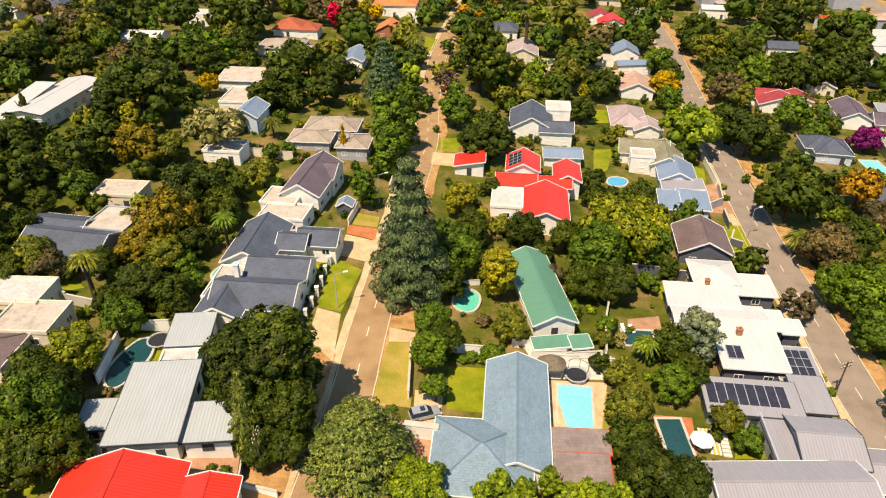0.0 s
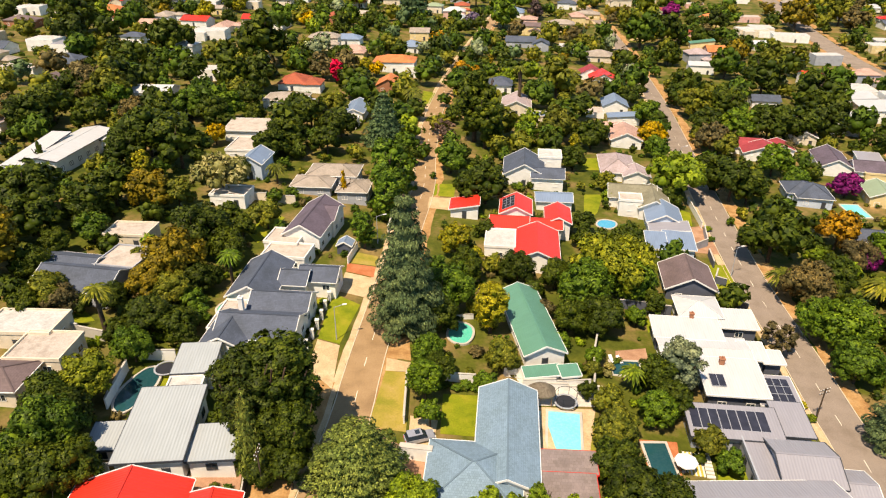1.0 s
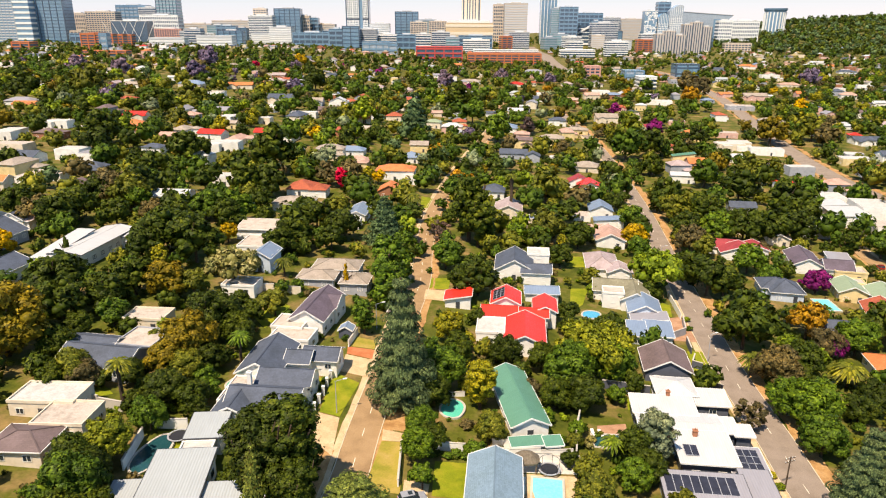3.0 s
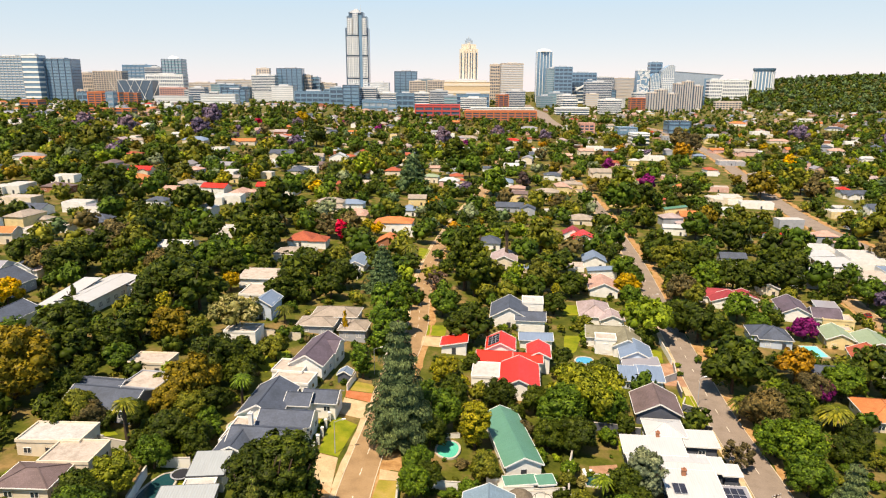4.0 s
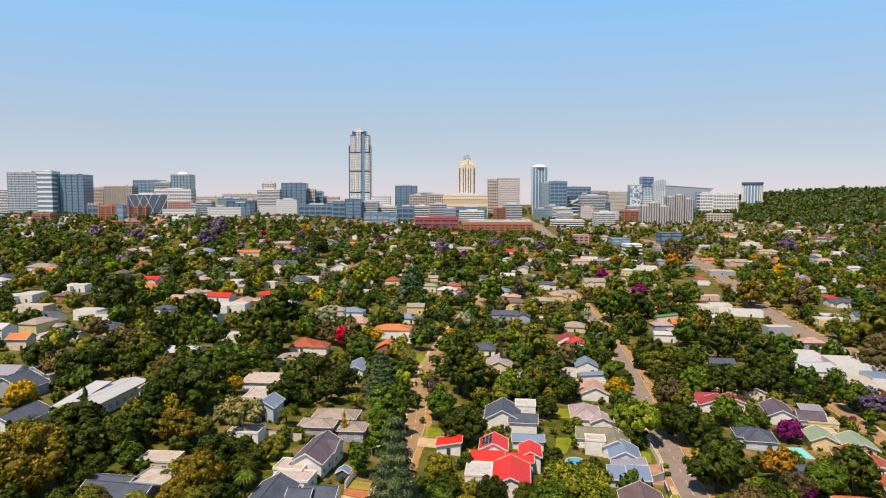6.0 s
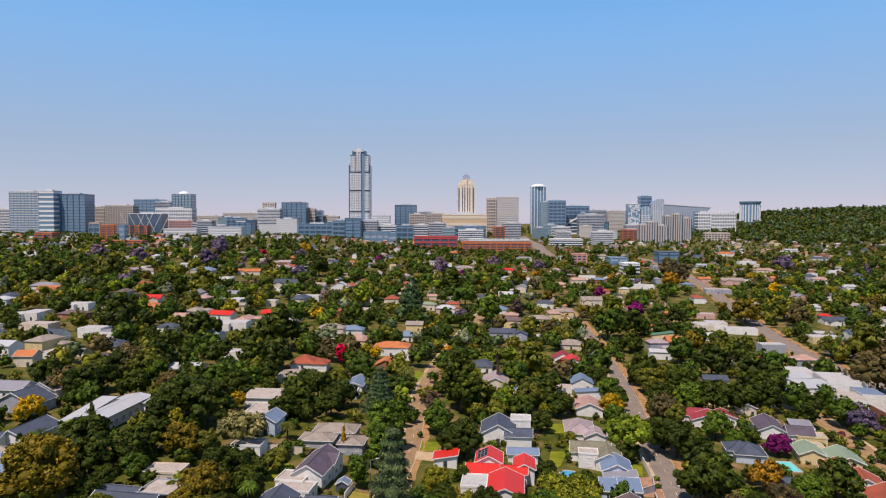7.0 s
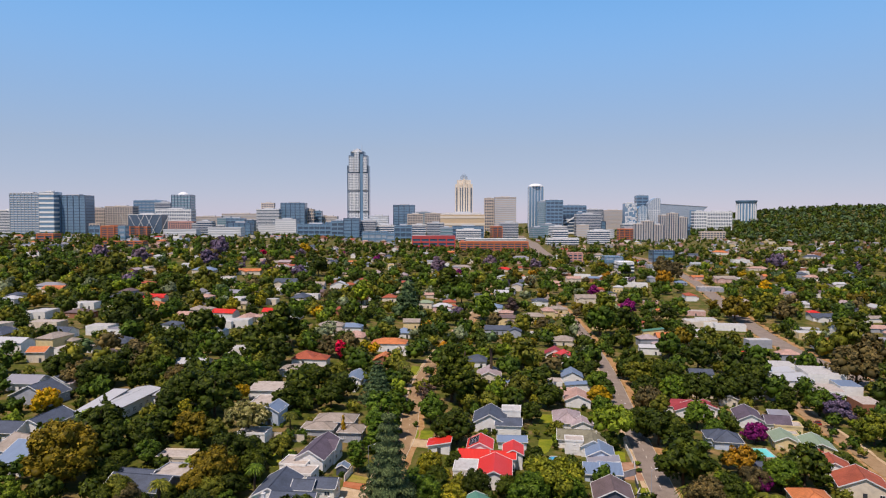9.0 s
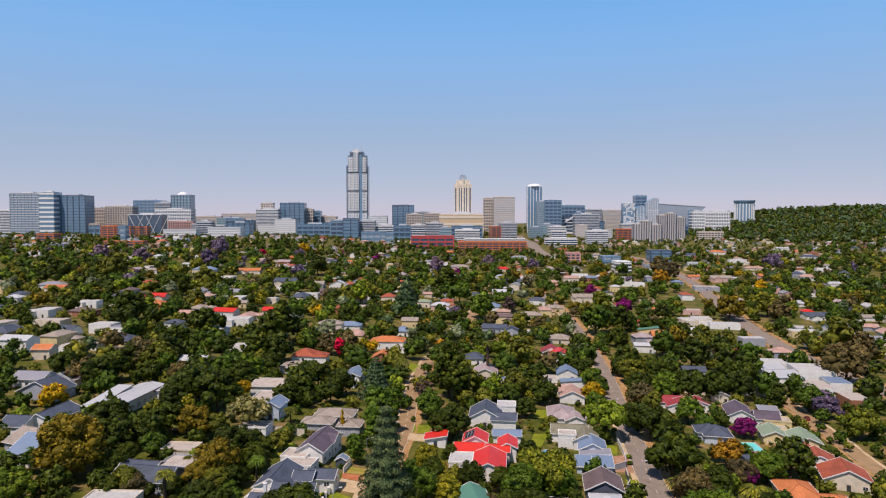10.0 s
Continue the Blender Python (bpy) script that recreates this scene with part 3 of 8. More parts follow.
def np_mesh(name, verts, tris, material, lean=None):
    """A mesh from arrays; lean gives the normals that the light meets, softened over each bough."""
    me = bpy.data.meshes.new(name)
    me.vertices.add(len(verts))
    me.vertices.foreach_set("co", np.ascontiguousarray(verts, dtype=np.float32).ravel())
    me.loops.add(3 * len(tris))
    me.loops.foreach_set("vertex_index", np.ascontiguousarray(tris, dtype=np.int32).ravel())
    me.polygons.add(len(tris))
    me.polygons.foreach_set("loop_start", np.arange(0, 3 * len(tris), 3, dtype=np.int32))
    if lean is not None:
        me.attributes.new("custom_normal", "FLOAT_VECTOR", "POINT").data.foreach_set("vector", np.ascontiguousarray(lean, dtype=np.float32).ravel())
    me.update(calc_edges=True)
    if material:
        me.materials.append(material)
    return me


def boughs(rng, n, flat, spread=0.62, size=(0.24, 0.42)):
    out = [(0, 0, -0.02, 0.58)]
    for k in range(n):
        a, t = 2.4 * k + rng.uniform(-0.8, 0.8), 1.0 - 1.6 * (k + rng.random()) / n
        r = spread * math.sqrt(max(0.06, 1 - t * t * 0.9)) * rng.uniform(0.72, 1.15)
        out.append((r * math.cos(a), r * math.sin(a), t * spread * flat * rng.uniform(0.85, 1.15), rng.uniform(*size) * (1.0 if n < 16 else 0.84)))
    return out


def crown_mesh(style, variant, level):
    """Crowns about one metre in radius, centred on the crown's middle."""
    rng = np.random.default_rng(100 * variant + len(style) * 7 + level)
    count, size = {0: (6800, 0.046), 1: (2400, 0.074), 2: (800, 0.125)}[level]
    many = {0: 24, 1: 18, 2: 11}[level]
    if style == "round":
        b = boughs(rng, many, 0.98)
    elif style == "spreading":
        b = boughs(rng, many + 6, 0.46, 0.76, (0.2, 0.36))
    elif style == "tall":
        count = int(count * 1.35)
        b = [(x * 0.92, y * 0.92, z * 2.0, r) for x, y, z, r in boughs(rng, int(many * 1.7), 1.0)]
        b += [(0.05 * k, -0.04 * k, 0.42 * k - 0.1, 0.6 - 0.07 * abs(k)) for k in (-2, -1, 1, 2)]
    elif style == "airy":
        b = boughs(rng, many + 12, 0.8, 0.8, (0.12, 0.24))
        b[0] = (0, 0, 0, 0.3)
        size *= 0.85
    elif style == "column":
        b = [(rng.normal() * 0.06, rng.normal() * 0.06, -1 + 2 * k / 8, 0.62 * math.sqrt(max(0.12, 1 - (k / 8) ** 1.6)) + 0.08) for k in range(9)]
    else:
        raise ValueError(style)
    v, t, m = leaf_cloud(rng, b, count, size)
    wide = np.percentile(np.hypot(v[:, 0], v[:, 1]), 97) / 0.95
    v = v * np.array([1.0 / wide, 1.0 / wide, 1.0]) if style != "column" else v
    return np_mesh("crown", v, t, F["green"], m)


def conifer_mesh(variant, level, layers, wide, tight):
    """Tiers of flat feathery boughs; radius one at the foot, height one."""
    rng = np.random.default_rng(900 + variant)
    blobs = []
    for k in range(layers):
        z = 0.07 + 0.9 * (k + 0.3) / layers
        reach = max(0.07, min(1.0, 1.12 * (1 - z) ** tight) * rng.uniform(0.86, 1.1))
        if k == 0:
            reach *= 0.8
        n = max(3, int(4 + 5 * reach))
        turn0 = rng.uniform(0, 6.28)
        for j in range(n):
            a = turn0 + 6.2832 * (j + rng.uniform(-0.25, 0.25)) / n
            for f, size in ((0.42, 0.34), (0.78, 0.25)):
                q = reach * f * rng.uniform(0.9, 1.12)
                blobs.append((q * math.cos(a), q * math.sin(a), z - wide * f * reach * 0.06, size * (0.3 + 0.7 * reach)))
    blobs = np.array(blobs)
    count = {0: 38000, 1: 8000, 2: 1200}[level]
    size = {0: 0.026, 1: 0.05, 2: 0.13}[level]
    area = blobs[:, 3] ** 2
    which = rng.choice(len(blobs), count, p=area / area.sum())
    n = rng.normal(size=(count, 3))
    n[:, 2] = np.abs(n[:, 2]) * np.where(rng.random(count) < 0.8, 1, -1)
    n /= np.linalg.norm(n, axis=1)[:, None]
    flat = 0.3 / layers
    p = blobs[which, :3] + n * np.concatenate([blobs[which, 3:4], blobs[which, 3:4], np.full((count, 1), flat)], 1)
    n = n * np.array([0.6, 0.6, 1.0]) + rng.normal(size=n.shape) * 0.3 + np.array([0, 0, 0.5])
    n /= np.linalg.norm(n, axis=1)[:, None]
    a = p * np.array([1, 1, 0]) + rng.normal(size=n.shape) * 0.2
    a -= n * (a * n).sum(1)[:, None]
    a /= np.linalg.norm(a, axis=1)[:, None] + 1e-9
    b = np.cross(n, a)
    lean = n * 0.75 + p * np.array([0.55, 0.55, 0]) + np.array([0, 0, 0.25]) + rng.normal(size=n.shape) * 0.2
    lean = np.repeat(lean / np.linalg.norm(lean, axis=1)[:, None], 3, axis=0)
    s = size * rng.uniform(0.6, 1.4, (count, 1))
    squash = np.array([1, 1, 0.42])
    v = np.stack([p - a * s * squash - b * s * 0.7 * squash, p + a * s * squash - np.array([0, 0, 0.006]), p - a * s * squash + b * s * 0.7 * squash], 1).reshape(-1, 3)
    tris = np.arange(len(v)).reshape(-1, 3)
    # an inner mass of older needles
    inner = Shape().tube([(0, 0, z, 0.55 * max(0.02, min(1.0, 1.12 * (1 - z) ** tight)) * (1.0 if z < 0.75 else (0.9 - z) / 0.15) * (0.75 if k % 2 else 1.05)) for k, z in enumerate(np.linspace(0.07, 0.89, 2 * layers))], 9)
    it = np.array([t for f in inner.f for t in ([(f[0], f[i], f[i + 1]) for i in range(1, len(f) - 1)])])
    return np_mesh("needles", np.concatenate([v, np.array(inner.v)]), np.concatenate([tris, it + len(v)]), F["cedar"], np.concatenate([lean, np.array(inner.v) * np.array([1, 1, 0]) + (0, 0, 0.05)]))


def frond_mesh(variant, count=52, stiff=0.5):
    """A palm's head: bent fronds, each a rib with two rows of leaflets; reach about one."""
    rng = np.random.default_rng(300 + variant)
    s = Shape()
    for k in range(count):
        a = 6.283 * k / count * 2.618
        rise = rng.uniform(-0.5, 1.0)
        prev = None
        for i in range(7):
            f = i / 6
            r = f * (0.95 - 0.15 * abs(rise))
            z = 0.05 + rise * 0.55 * f - (0.75 + 0.2 * rise) * f * f * (1 - stiff * 0.5)
            c = Vector((r * math.cos(a), r * math.sin(a), z))
            w = 0.085 * math.sin(math.pi * min(0.97, 0.12 + f * 0.85))
            side = Vector((-math.sin(a), math.cos(a), 0)) * w
            row = (c - side - Vector((0, 0, w * 0.6)), c, c + side - Vector((0, 0, w * 0.6)))
            if prev:
                o = len(s.v)
                s.v += [tuple(q) for q in prev + row]
                s.f += [(o, o + 1, o + 4, o + 3), (o + 1, o + 2, o + 5, o + 4)]
            prev = row
    return s.mesh("fronds", F["olive"])


def trunk_mesh(variant, limbs=5):
    """Height one: a tapered stem that forks."""
    rng = np.random.default_rng(50 + variant)
    s = Shape()
    s.tube([(0, 0, -0.12, 0.075), (0.01, 0, 0.04, 0.055), (0.02, 0.01, 0.35, 0.042), (0.0, 0.02, 0.7, 0.028), (0.01, 0, 1.0, 0.012)], 7)
    for k in range(limbs):
        a, z = rng.uniform(0, 6.28), rng.uniform(0.35, 0.65)
        e = Vector((0.34 * math.cos(a), 0.34 * math.sin(a), z + rng.uniform(0.15, 0.35)))
        s.beam((0.01, 0.01, z), e, 0.03, 0.03)
        s.beam(e * 0.9, e + Vector((0.1 * math.cos(a + 1), 0.1 * math.sin(a + 1), 0.16)), 0.016, 0.016)
    return s.mesh("trunk", M["trunk"])


TONES = {"dark": "dark green", "green": "fresh green", "olive": "olive green", "lime": "bright lime green", "yellow": "yellow green", "gold": "golden yellow", "amber": "amber brown",
         "orange": "orange autumn", "rust": "rusty brown", "magenta": "magenta flowering", "violet": "violet flowering", "purple": "lilac flowering", "silver": "silvery green",
         "cedar": "blue green", "spruce": "deep green", "ivory": "pale flowering", "pine": "soft olive green", "moss": "yellow moss green", "bare": "leafless mauve"}
SHAPES = {"round": "rounded crown", "spreading": "broad spreading crown", "tall": "tall dense crown", "airy": "open airy crown", "column": "slim column crown"}
NTREE = [0]


def tree(style, tone, x, y, r, h=None, near=None):
    """A tree of crown radius r and height h that stands at x, y."""
    NTREE[0] += 1
    k = NTREE[0]
    level = near if near is not None else (0 if y < 128 and r > 3.0 else 1 if y < 260 else 2)
    ang = (k * 137.5) % 360
    m = on_ground(x, y, ang)
    TAKEN.append((x, y, r * 0.6))
    TREE_SPOTS.add(TAKEN[-1])
    if style in ("cedar", "spruce"):
        h = h or r * 2.6
        ob = thing("conifer_tree", m, f"{TONES[tone]} conifer with layered drooping boughs", "tree", "trees of the suburb")
        cm = shared(("conifer", style, k % 2, level, h < 1.9 * r), lambda: conifer_mesh(k % 2 + (style == "cedar") * 5, level, {0: 11, 1: 9, 2: 8}[level] if style == "cedar" else {0: 13, 1: 12, 2: 8}[level], 0.6 if style == "cedar" else 1.0, (0.48 if h < 1.9 * r else 0.74) if style == "cedar" else 0.8))
        part("crown", cm, ob, Matrix.Diagonal((r, r, h, 1)), material=F[tone])
        part("trunk", shared(("trunk", 9), lambda: trunk_mesh(9, 0)), ob, Matrix.Diagonal((h * 0.5, h * 0.5, h * 0.95, 1)))
    elif style == "palm":
        h = h or r * 2.5
        ob = thing("palm_tree", m, f"{TONES[tone]} palm with arching fronds on a rough trunk", "palm", "trees of the suburb")
        part("fronds", shared(("palm", k % 2), lambda: frond_mesh(k % 2)), ob, pose(0, 0, h - r * 0.3) @ Matrix.Diagonal((r, r, r, 1)), material=F[tone])
        part("trunk", shared("palm trunk", lambda: Shape().tube([(0, 0, -0.1, 0.055), (0.01, 0, 0.1, 0.042), (0.02, 0.01, 0.6, 0.035), (0.0, 0, 1.0, 0.05)], 8).mesh("trunk", M["trunk"])), ob, Matrix.Diagonal((h, h, h - r * 0.25, 1)))
    else:
        tall = {"round": 0.9, "spreading": 0.55, "tall": 1.6, "airy": 0.85, "column": 3.2}[style]
        h = h or r * {"round": 1.75, "spreading": 1.45, "tall": 3.2, "airy": 1.8, "column": 6.6}[style]
        ob = thing("broadleaf_tree" if style != "column" else "columnar_tree", m, f"{TONES[tone]} tree with a {SHAPES[style]}", "tree", "trees of the suburb")
        mid = h - r * tall
        cm = shared(("crown", style, k % 3, level), lambda: crown_mesh(style, k % 3, level))
        zs = r if style in ("round", "spreading", "airy", "tall") else h * 0.5
        part("crown", cm, ob, pose(0, 0, mid if style != "column" else h * 0.5) @ Matrix.Diagonal((r, r, zs, 1)), material=F[tone])
        part("trunk", shared(("trunk", k % 3), lambda: trunk_mesh(k % 3)), ob, Matrix.Diagonal((h * 0.6, h * 0.6, h * 0.82, 1)))
    return ob


def shrub(tone, x, y, r, h=None):
    NTREE[0] += 1
    k = NTREE[0]
    ob = thing("shrub", on_ground(x, y, k * 77), f"{TONES[tone]} garden shrub", "shrub", "garden shrubs")
    cm = shared(("crown", "round", k % 3, 1), lambda: crown_mesh("round", k % 3, 1))
    part("leaves", cm, ob, pose(0, 0, (h or r * 1.2) * 0.45) @ Matrix.Diagonal((r, r, (h or r * 1.2) * 0.55, 1)), material=F[tone])
    return ob

# ---- the land ----
def land():
    xs = np.unique(np.concatenate([np.linspace(-4200, -700, 26), np.linspace(-700, -220, 25), np.linspace(-220, 320, 91), np.linspace(320, 900, 30), np.linspace(900, 4800, 40)]))
    ys = np.unique(np.concatenate([np.linspace(-600, 20, 20), np.linspace(20, 420, 67), np.linspace(420, 1200, 40), np.linspace(1200, 4900, 60)]))
    v = [(x, y, height(x, y)) for y in ys for x in xs]
    n = len(xs)
    f = [(j * n + i, j * n + i + 1, (j + 1) * n + i + 1, (j + 1) * n + i) for j in range(len(ys) - 1) for i in range(n - 1)]
    return tagged(new("ground", mesh_from("ground", v, f, M["garden"], smooth=True)), "rolling suburban ground of soil and grass", "ground", "", "structure")


land()


def smooth_line(pts, step=4.0):
    """Points along a smooth curve through pts."""
    out = []
    p = [Vector(q) for q in pts]
    p = [2 * p[0] - p[1]] + p + [2 * p[-1] - p[-2]]
    for i in range(1, len(p) - 2):
        n = max(1, int((p[i + 1] - p[i]).length / step))
        for k in range(n):
            t = k / n
            a, b, c, d = p[i - 1 : i + 3]
            out.append(0.5 * ((2 * b) + (c - a) * t + (2 * a - 5 * b + 4 * c - d) * t * t + (3 * b - a - 3 * c + d) * t**3))
    return out + [p[-2]]


def ribbon(name, line, left, right, up, material, label, parent=None, wobble=0.0, kind="structure", category="road"):
    """A strip along a line, from left to right of it (metres, right positive), with sunk edges."""
    rng = np.random.default_rng(len(line))
    v, f = [], []
    for i, c in enumerate(line):
        d = (line[min(i + 1, len(line) - 1)] - line[max(i - 1, 0)]).normalized()
        s = Vector((d.y, -d.x))
        a, b = c + s * (left + wobble * rng.uniform(-1, 1)), c + s * (right + wobble * rng.uniform(-1, 1))
        for q, dz in ((a, -0.4), (a, up), (c + s * (left + right) / 2, up + 0.02), (b, up), (b, -0.4)):
            v.append((q.x, q.y, height(q.x, q.y) + dz))
        if i:
            o = 5 * (i - 1)
            f += [(o + k, o + k + 1, o + k + 6, o + k + 5) for k in range(4)]
    me = mesh_from(name, v, f, material)
    if sum(p.normal.z * p.area for p in me.polygons) < 0:
        me.flip_normals()
    ob = new(name, me)
    if parent:
        ob.parent = parent
        return ob
    return tagged(ob, label, category, "", kind)


ROAD_A = smooth_line([(-110, -400), (-62, -200), (-26, -30), (-11.5, 50), (-6.3, 73.5), (-3.9, 88), (0.2, 110), (6.5, 142), (12.4, 171.5), (15.8, 203.5), (24.3, 259.5), (48, 360), (77, 460), (104, 560), (130, 680)])
ROAD_B = smooth_line([(-30, -400), (18, -170), (62, 20), (72.5, 62), (75.2, 76), (78.4, 91), (81.6, 109), (85.6, 128), (92, 154), (103, 198), (112, 232), (124, 280), (142, 364), (157, 450), (168, 540), (176, 640)])
ROAD_C = smooth_line([(246, 180), (259, 270), (271, 340), (294, 430), (340, 570), (390, 725), (426, 880), (448, 1021), (440, 1150)])
ROAD_D = smooth_line([(300, 1080), (326, 1264), (372, 1500), (411, 1740), (440, 1950)])
ROAD_E = smooth_line([(206, 282), (199, 256), (193, 232), (189.5, 217), (183.5, 195), (178, 172), (172, 150), (165, 122), (156, 88), (146, 50), (136, 10)])
road_a = ribbon("road", ROAD_A, -3.0, 3.0, 0.06, M["asphalt"], "sun bleached asphalt street with a dashed centre line")
road_b = ribbon("road", ROAD_B, -3.9, 3.9, 0.06, M["asphalt_grey"], "grey asphalt street with a dashed centre line")
ribbon("road", ROAD_E, -3.1, 3.1, 0.06, M["asphalt"], "sun bleached asphalt side street")
ribbon("pavement", ROAD_E, -4.6, -3.2, 0.035, M["sand"], "sandy roadside shoulder", wobble=0.3, category="verge")
ribbon("pavement", ROAD_E, 3.2, 4.8, 0.035, M["dirt"], "orange dirt roadside shoulder", wobble=0.5, category="verge")
ribbon("road", ROAD_C, -6.5, 6.5, 0.1, M["asphalt_grey"], "wide arterial road of grey asphalt")
ribbon("road", ROAD_D, -12, 12, 0.5, M["asphalt_grey"], "wide avenue that climbs towards the city")
ribbon("pavement", ROAD_C, -9.5, -6.8, 0.05, M["dirt"], "bare dirt roadside", wobble=1.5, category="verge")
ribbon("pavement", ROAD_C, 6.8, 10.5, 0.05, M["dirt"], "bare dirt roadside", wobble=1.5, category="verge")
ribbon("pavement", ROAD_A, -4.4, -3.15, 0.035, M["sand"], "sandy roadside shoulder", wobble=0.25, category="verge")
ribbon("pavement", ROAD_A, 3.15, 5.2, 0.035, M["dirt"], "orange dirt roadside shoulder", wobble=0.4, category="verge")
ribbon("pavement", ROAD_B, -5.6, -4.05, 0.035, M["sand"], "sandy roadside shoulder", wobble=0.2, category="verge")
ribbon("pavement", ROAD_B, 4.05, 7.6, 0.035, M["dirt"], "orange dirt roadside with leaves", wobble=0.9, category="verge")
ribbon("pavement", [q for q in ROAD_A if 30 < q[1] < 84], -7.4, -4.3, 0.045, M["dirt"], "bare orange dirt verge under trees", wobble=0.8, category="verge")
ribbon("kerb", ROAD_A, 3.0, 3.16, 0.14, M["kerb"], "pale concrete kerb", category="kerb")
ribbon("kerb", ROAD_A, -3.16, -3.0, 0.1, M["kerb"], "pale concrete kerb", category="kerb")
ribbon("kerb", ROAD_B, -4.06, -3.9, 0.14, M["kerb"], "pale concrete kerb", category="kerb")
ribbon("kerb", ROAD_B, 3.9, 4.06, 0.12, M["kerb"], "pale concrete kerb", category="kerb")


def dashes(road, line, start, stop, gap=7.0, long=2.6):
    """Centre line, dash by dash."""
    travelled = 0.0
    for a, b in zip(line, line[1:]):
        travelled += (b - a).length
        if travelled > gap:
            travelled = 0.0
            if start < a.y < stop:
                d = (b - a).normalized()
                e = a + d * long
                s = Vector((d.y, -d.x)) * 0.06
                z = 0.088
                v = [(*(q), height(q.x, q.y) + z) for q in (a - s, a + s, e + s, e - s)]
                tagged(part("lane_dash", mesh_from("lane_dash", v, [(0, 1, 2, 3)], M["line"]), road))


def near_road(x, y, pad):
    for line, half in ((ROAD_A, 5), (ROAD_B, 6), (ROAD_C, 9), (ROAD_D, 14), (ROAD_E, 4.5)):
        for q in line[::2]:
            if abs(q.y - y) < 30 and (q.x - x) ** 2 + (q.y - y) ** 2 < (half + pad) ** 2:
                return True
    return False


for street, half, low, high, deep in ((ROAD_B, 4.5, 150, 330, 0.045), (ROAD_C, 10.0, 280, 1060, 0.045), (ROAD_D, 14.0, 1080, 1900, 0.05)):
    OPEN += [(q.x, q.y, half, deep * q.y) for q in street[::3] if low < q.y < high]
dashes(road_a, ROAD_A, 40, 330)
dashes(road_b, ROAD_B, 40, 330)

# ---- lawns, drives and yards ----
sheet("lawn", [(-4.8, 107.8), (-8.3, 94.5), (-12.3, 96.1), (-10.3, 112.2)], M["lawn"], 0.050, "mown green lawn", "lawn")
sheet("drive", [(-12.3, 95.8), (-8.3, 94.0), (-9.1, 81.8), (-13.4, 87.3)], M["sand"], 0.071, "pale sandy paved drive", "drive")
sheet("drive", [(-9.2, 112.9), (-3.2, 110.4), (-2.1, 118.5), (-8.1, 120.9)], M["sand"], 0.072, "pale sandy paved drive", "drive")
sheet("drive", [(-7.8, 124.9), (-1.6, 123.5), (-2.1, 118.9), (-7.9, 121.2)], M["red_paving"], 0.078, "red brick paved drive", "drive")
sheet("lawn", [(-6.7, 130.6), (-1.0, 128.4), (-1.6, 124.0), (-7.5, 125.2)], M["dry_lawn"], 0.054, "dry yellowing lawn", "lawn")
sheet("lawn", [(-3.3, 72.9), (2.4, 71.7), (4.2, 86.3), (-0.3, 86.7)], M["dry_lawn"], 0.055, "dry yellowing lawn", "lawn")
sheet("drive", [(-0.3, 86.8), (4.2, 86.4), (4.6, 88.9), (-0.0, 90.4)], M["sand"], 0.076, "pale sandy paved drive", "drive")
sheet("verge", [(0.3, 90.7), (4.2, 89.7), (4.3, 98.6), (0.9, 97.6)], M["dirt"], 0.045, "bare orange dirt", "verge")
sheet("drive", [(-3.6, 72.6), (1.9, 68.6), (1.6, 64.5), (-4.6, 67.6)], M["paving"], 0.066, "brick paved yard", "drive")
sheet("yard", [(2.0, 67.5), (6.4, 67.2), (4.4, 57.8), (1.2, 58.8)], M["paving"], 0.067, "brick paved yard", "yard")
sheet("yard", [(3.3, 75.4), (7.5, 74.2), (6.1, 67.8), (2.5, 68.4)], M["sand"], 0.073, "pale sandy paved drive", "yard")
sheet("lawn", [(9.0, 80.7), (14.8, 80.2), (13.0, 70.6), (7.6, 71.3)], M["lawn"], 0.054, "mown green lawn", "lawn")
sheet("deck", [(24.1, 77.4), (33.7, 76.7), (29.7, 66.5), (21.7, 67.0)], M["sand"], 0.075, "pale sandy paved drive", "deck")
sheet("terrace", [(22.1, 84.8), (36.4, 83.0), (34.0, 77.4), (23.8, 77.8)], M["terrace"], 0.071, "bright white paved terrace", "terrace")
sheet("lawn", [(-17.2, 106.1), (-10.8, 111.6), (-12.6, 96.6), (-16.2, 99.9)], M["lawn"], 0.050, "mown green lawn", "lawn")
sheet("lawn", [(67.9, 202.2), (75.1, 202.9), (71.4, 191.3), (64.0, 190.6)], M["lawn"], 0.051, "mown green lawn", "lawn")
sheet("lawn", [(58.9, 170.1), (64.7, 170.6), (58.9, 157.2), (53.2, 150.8)], M["lawn"], 0.052, "mown green lawn", "lawn")
sheet("lawn", [(77.4, 128.0), (82.9, 128.1), (77.8, 109.3), (72.2, 109.2)], M["lawn"], 0.053, "mown green lawn", "lawn")
sheet("lawn", [(82.9, 162.2), (86.2, 158.7), (83.1, 150.1), (79.2, 151.5)], M["lawn"], 0.054, "mown green lawn", "lawn")
sheet("yard", [(78.5, 148.3), (86.3, 150.2), (82.8, 133.5), (74.8, 134.7)], M["paving"], 0.070, "brick paved yard", "yard")
sheet("lawn", [(-31.1, 138.5), (-27.7, 150.5), (-23.5, 147.7), (-28.0, 133.3)], M["lawn"], 0.056, "mown green lawn", "lawn")
sheet("lawn", [(15.7, 174.1), (22.1, 174.7), (20.2, 164.9), (14.2, 165.4)], M["lawn"], 0.050, "mown green lawn", "lawn")
sheet("drive", [(13.5, 164.3), (20.0, 163.8), (19.1, 155.7), (12.3, 156.8)], M["sand"], 0.071, "pale sandy paved drive", "drive")
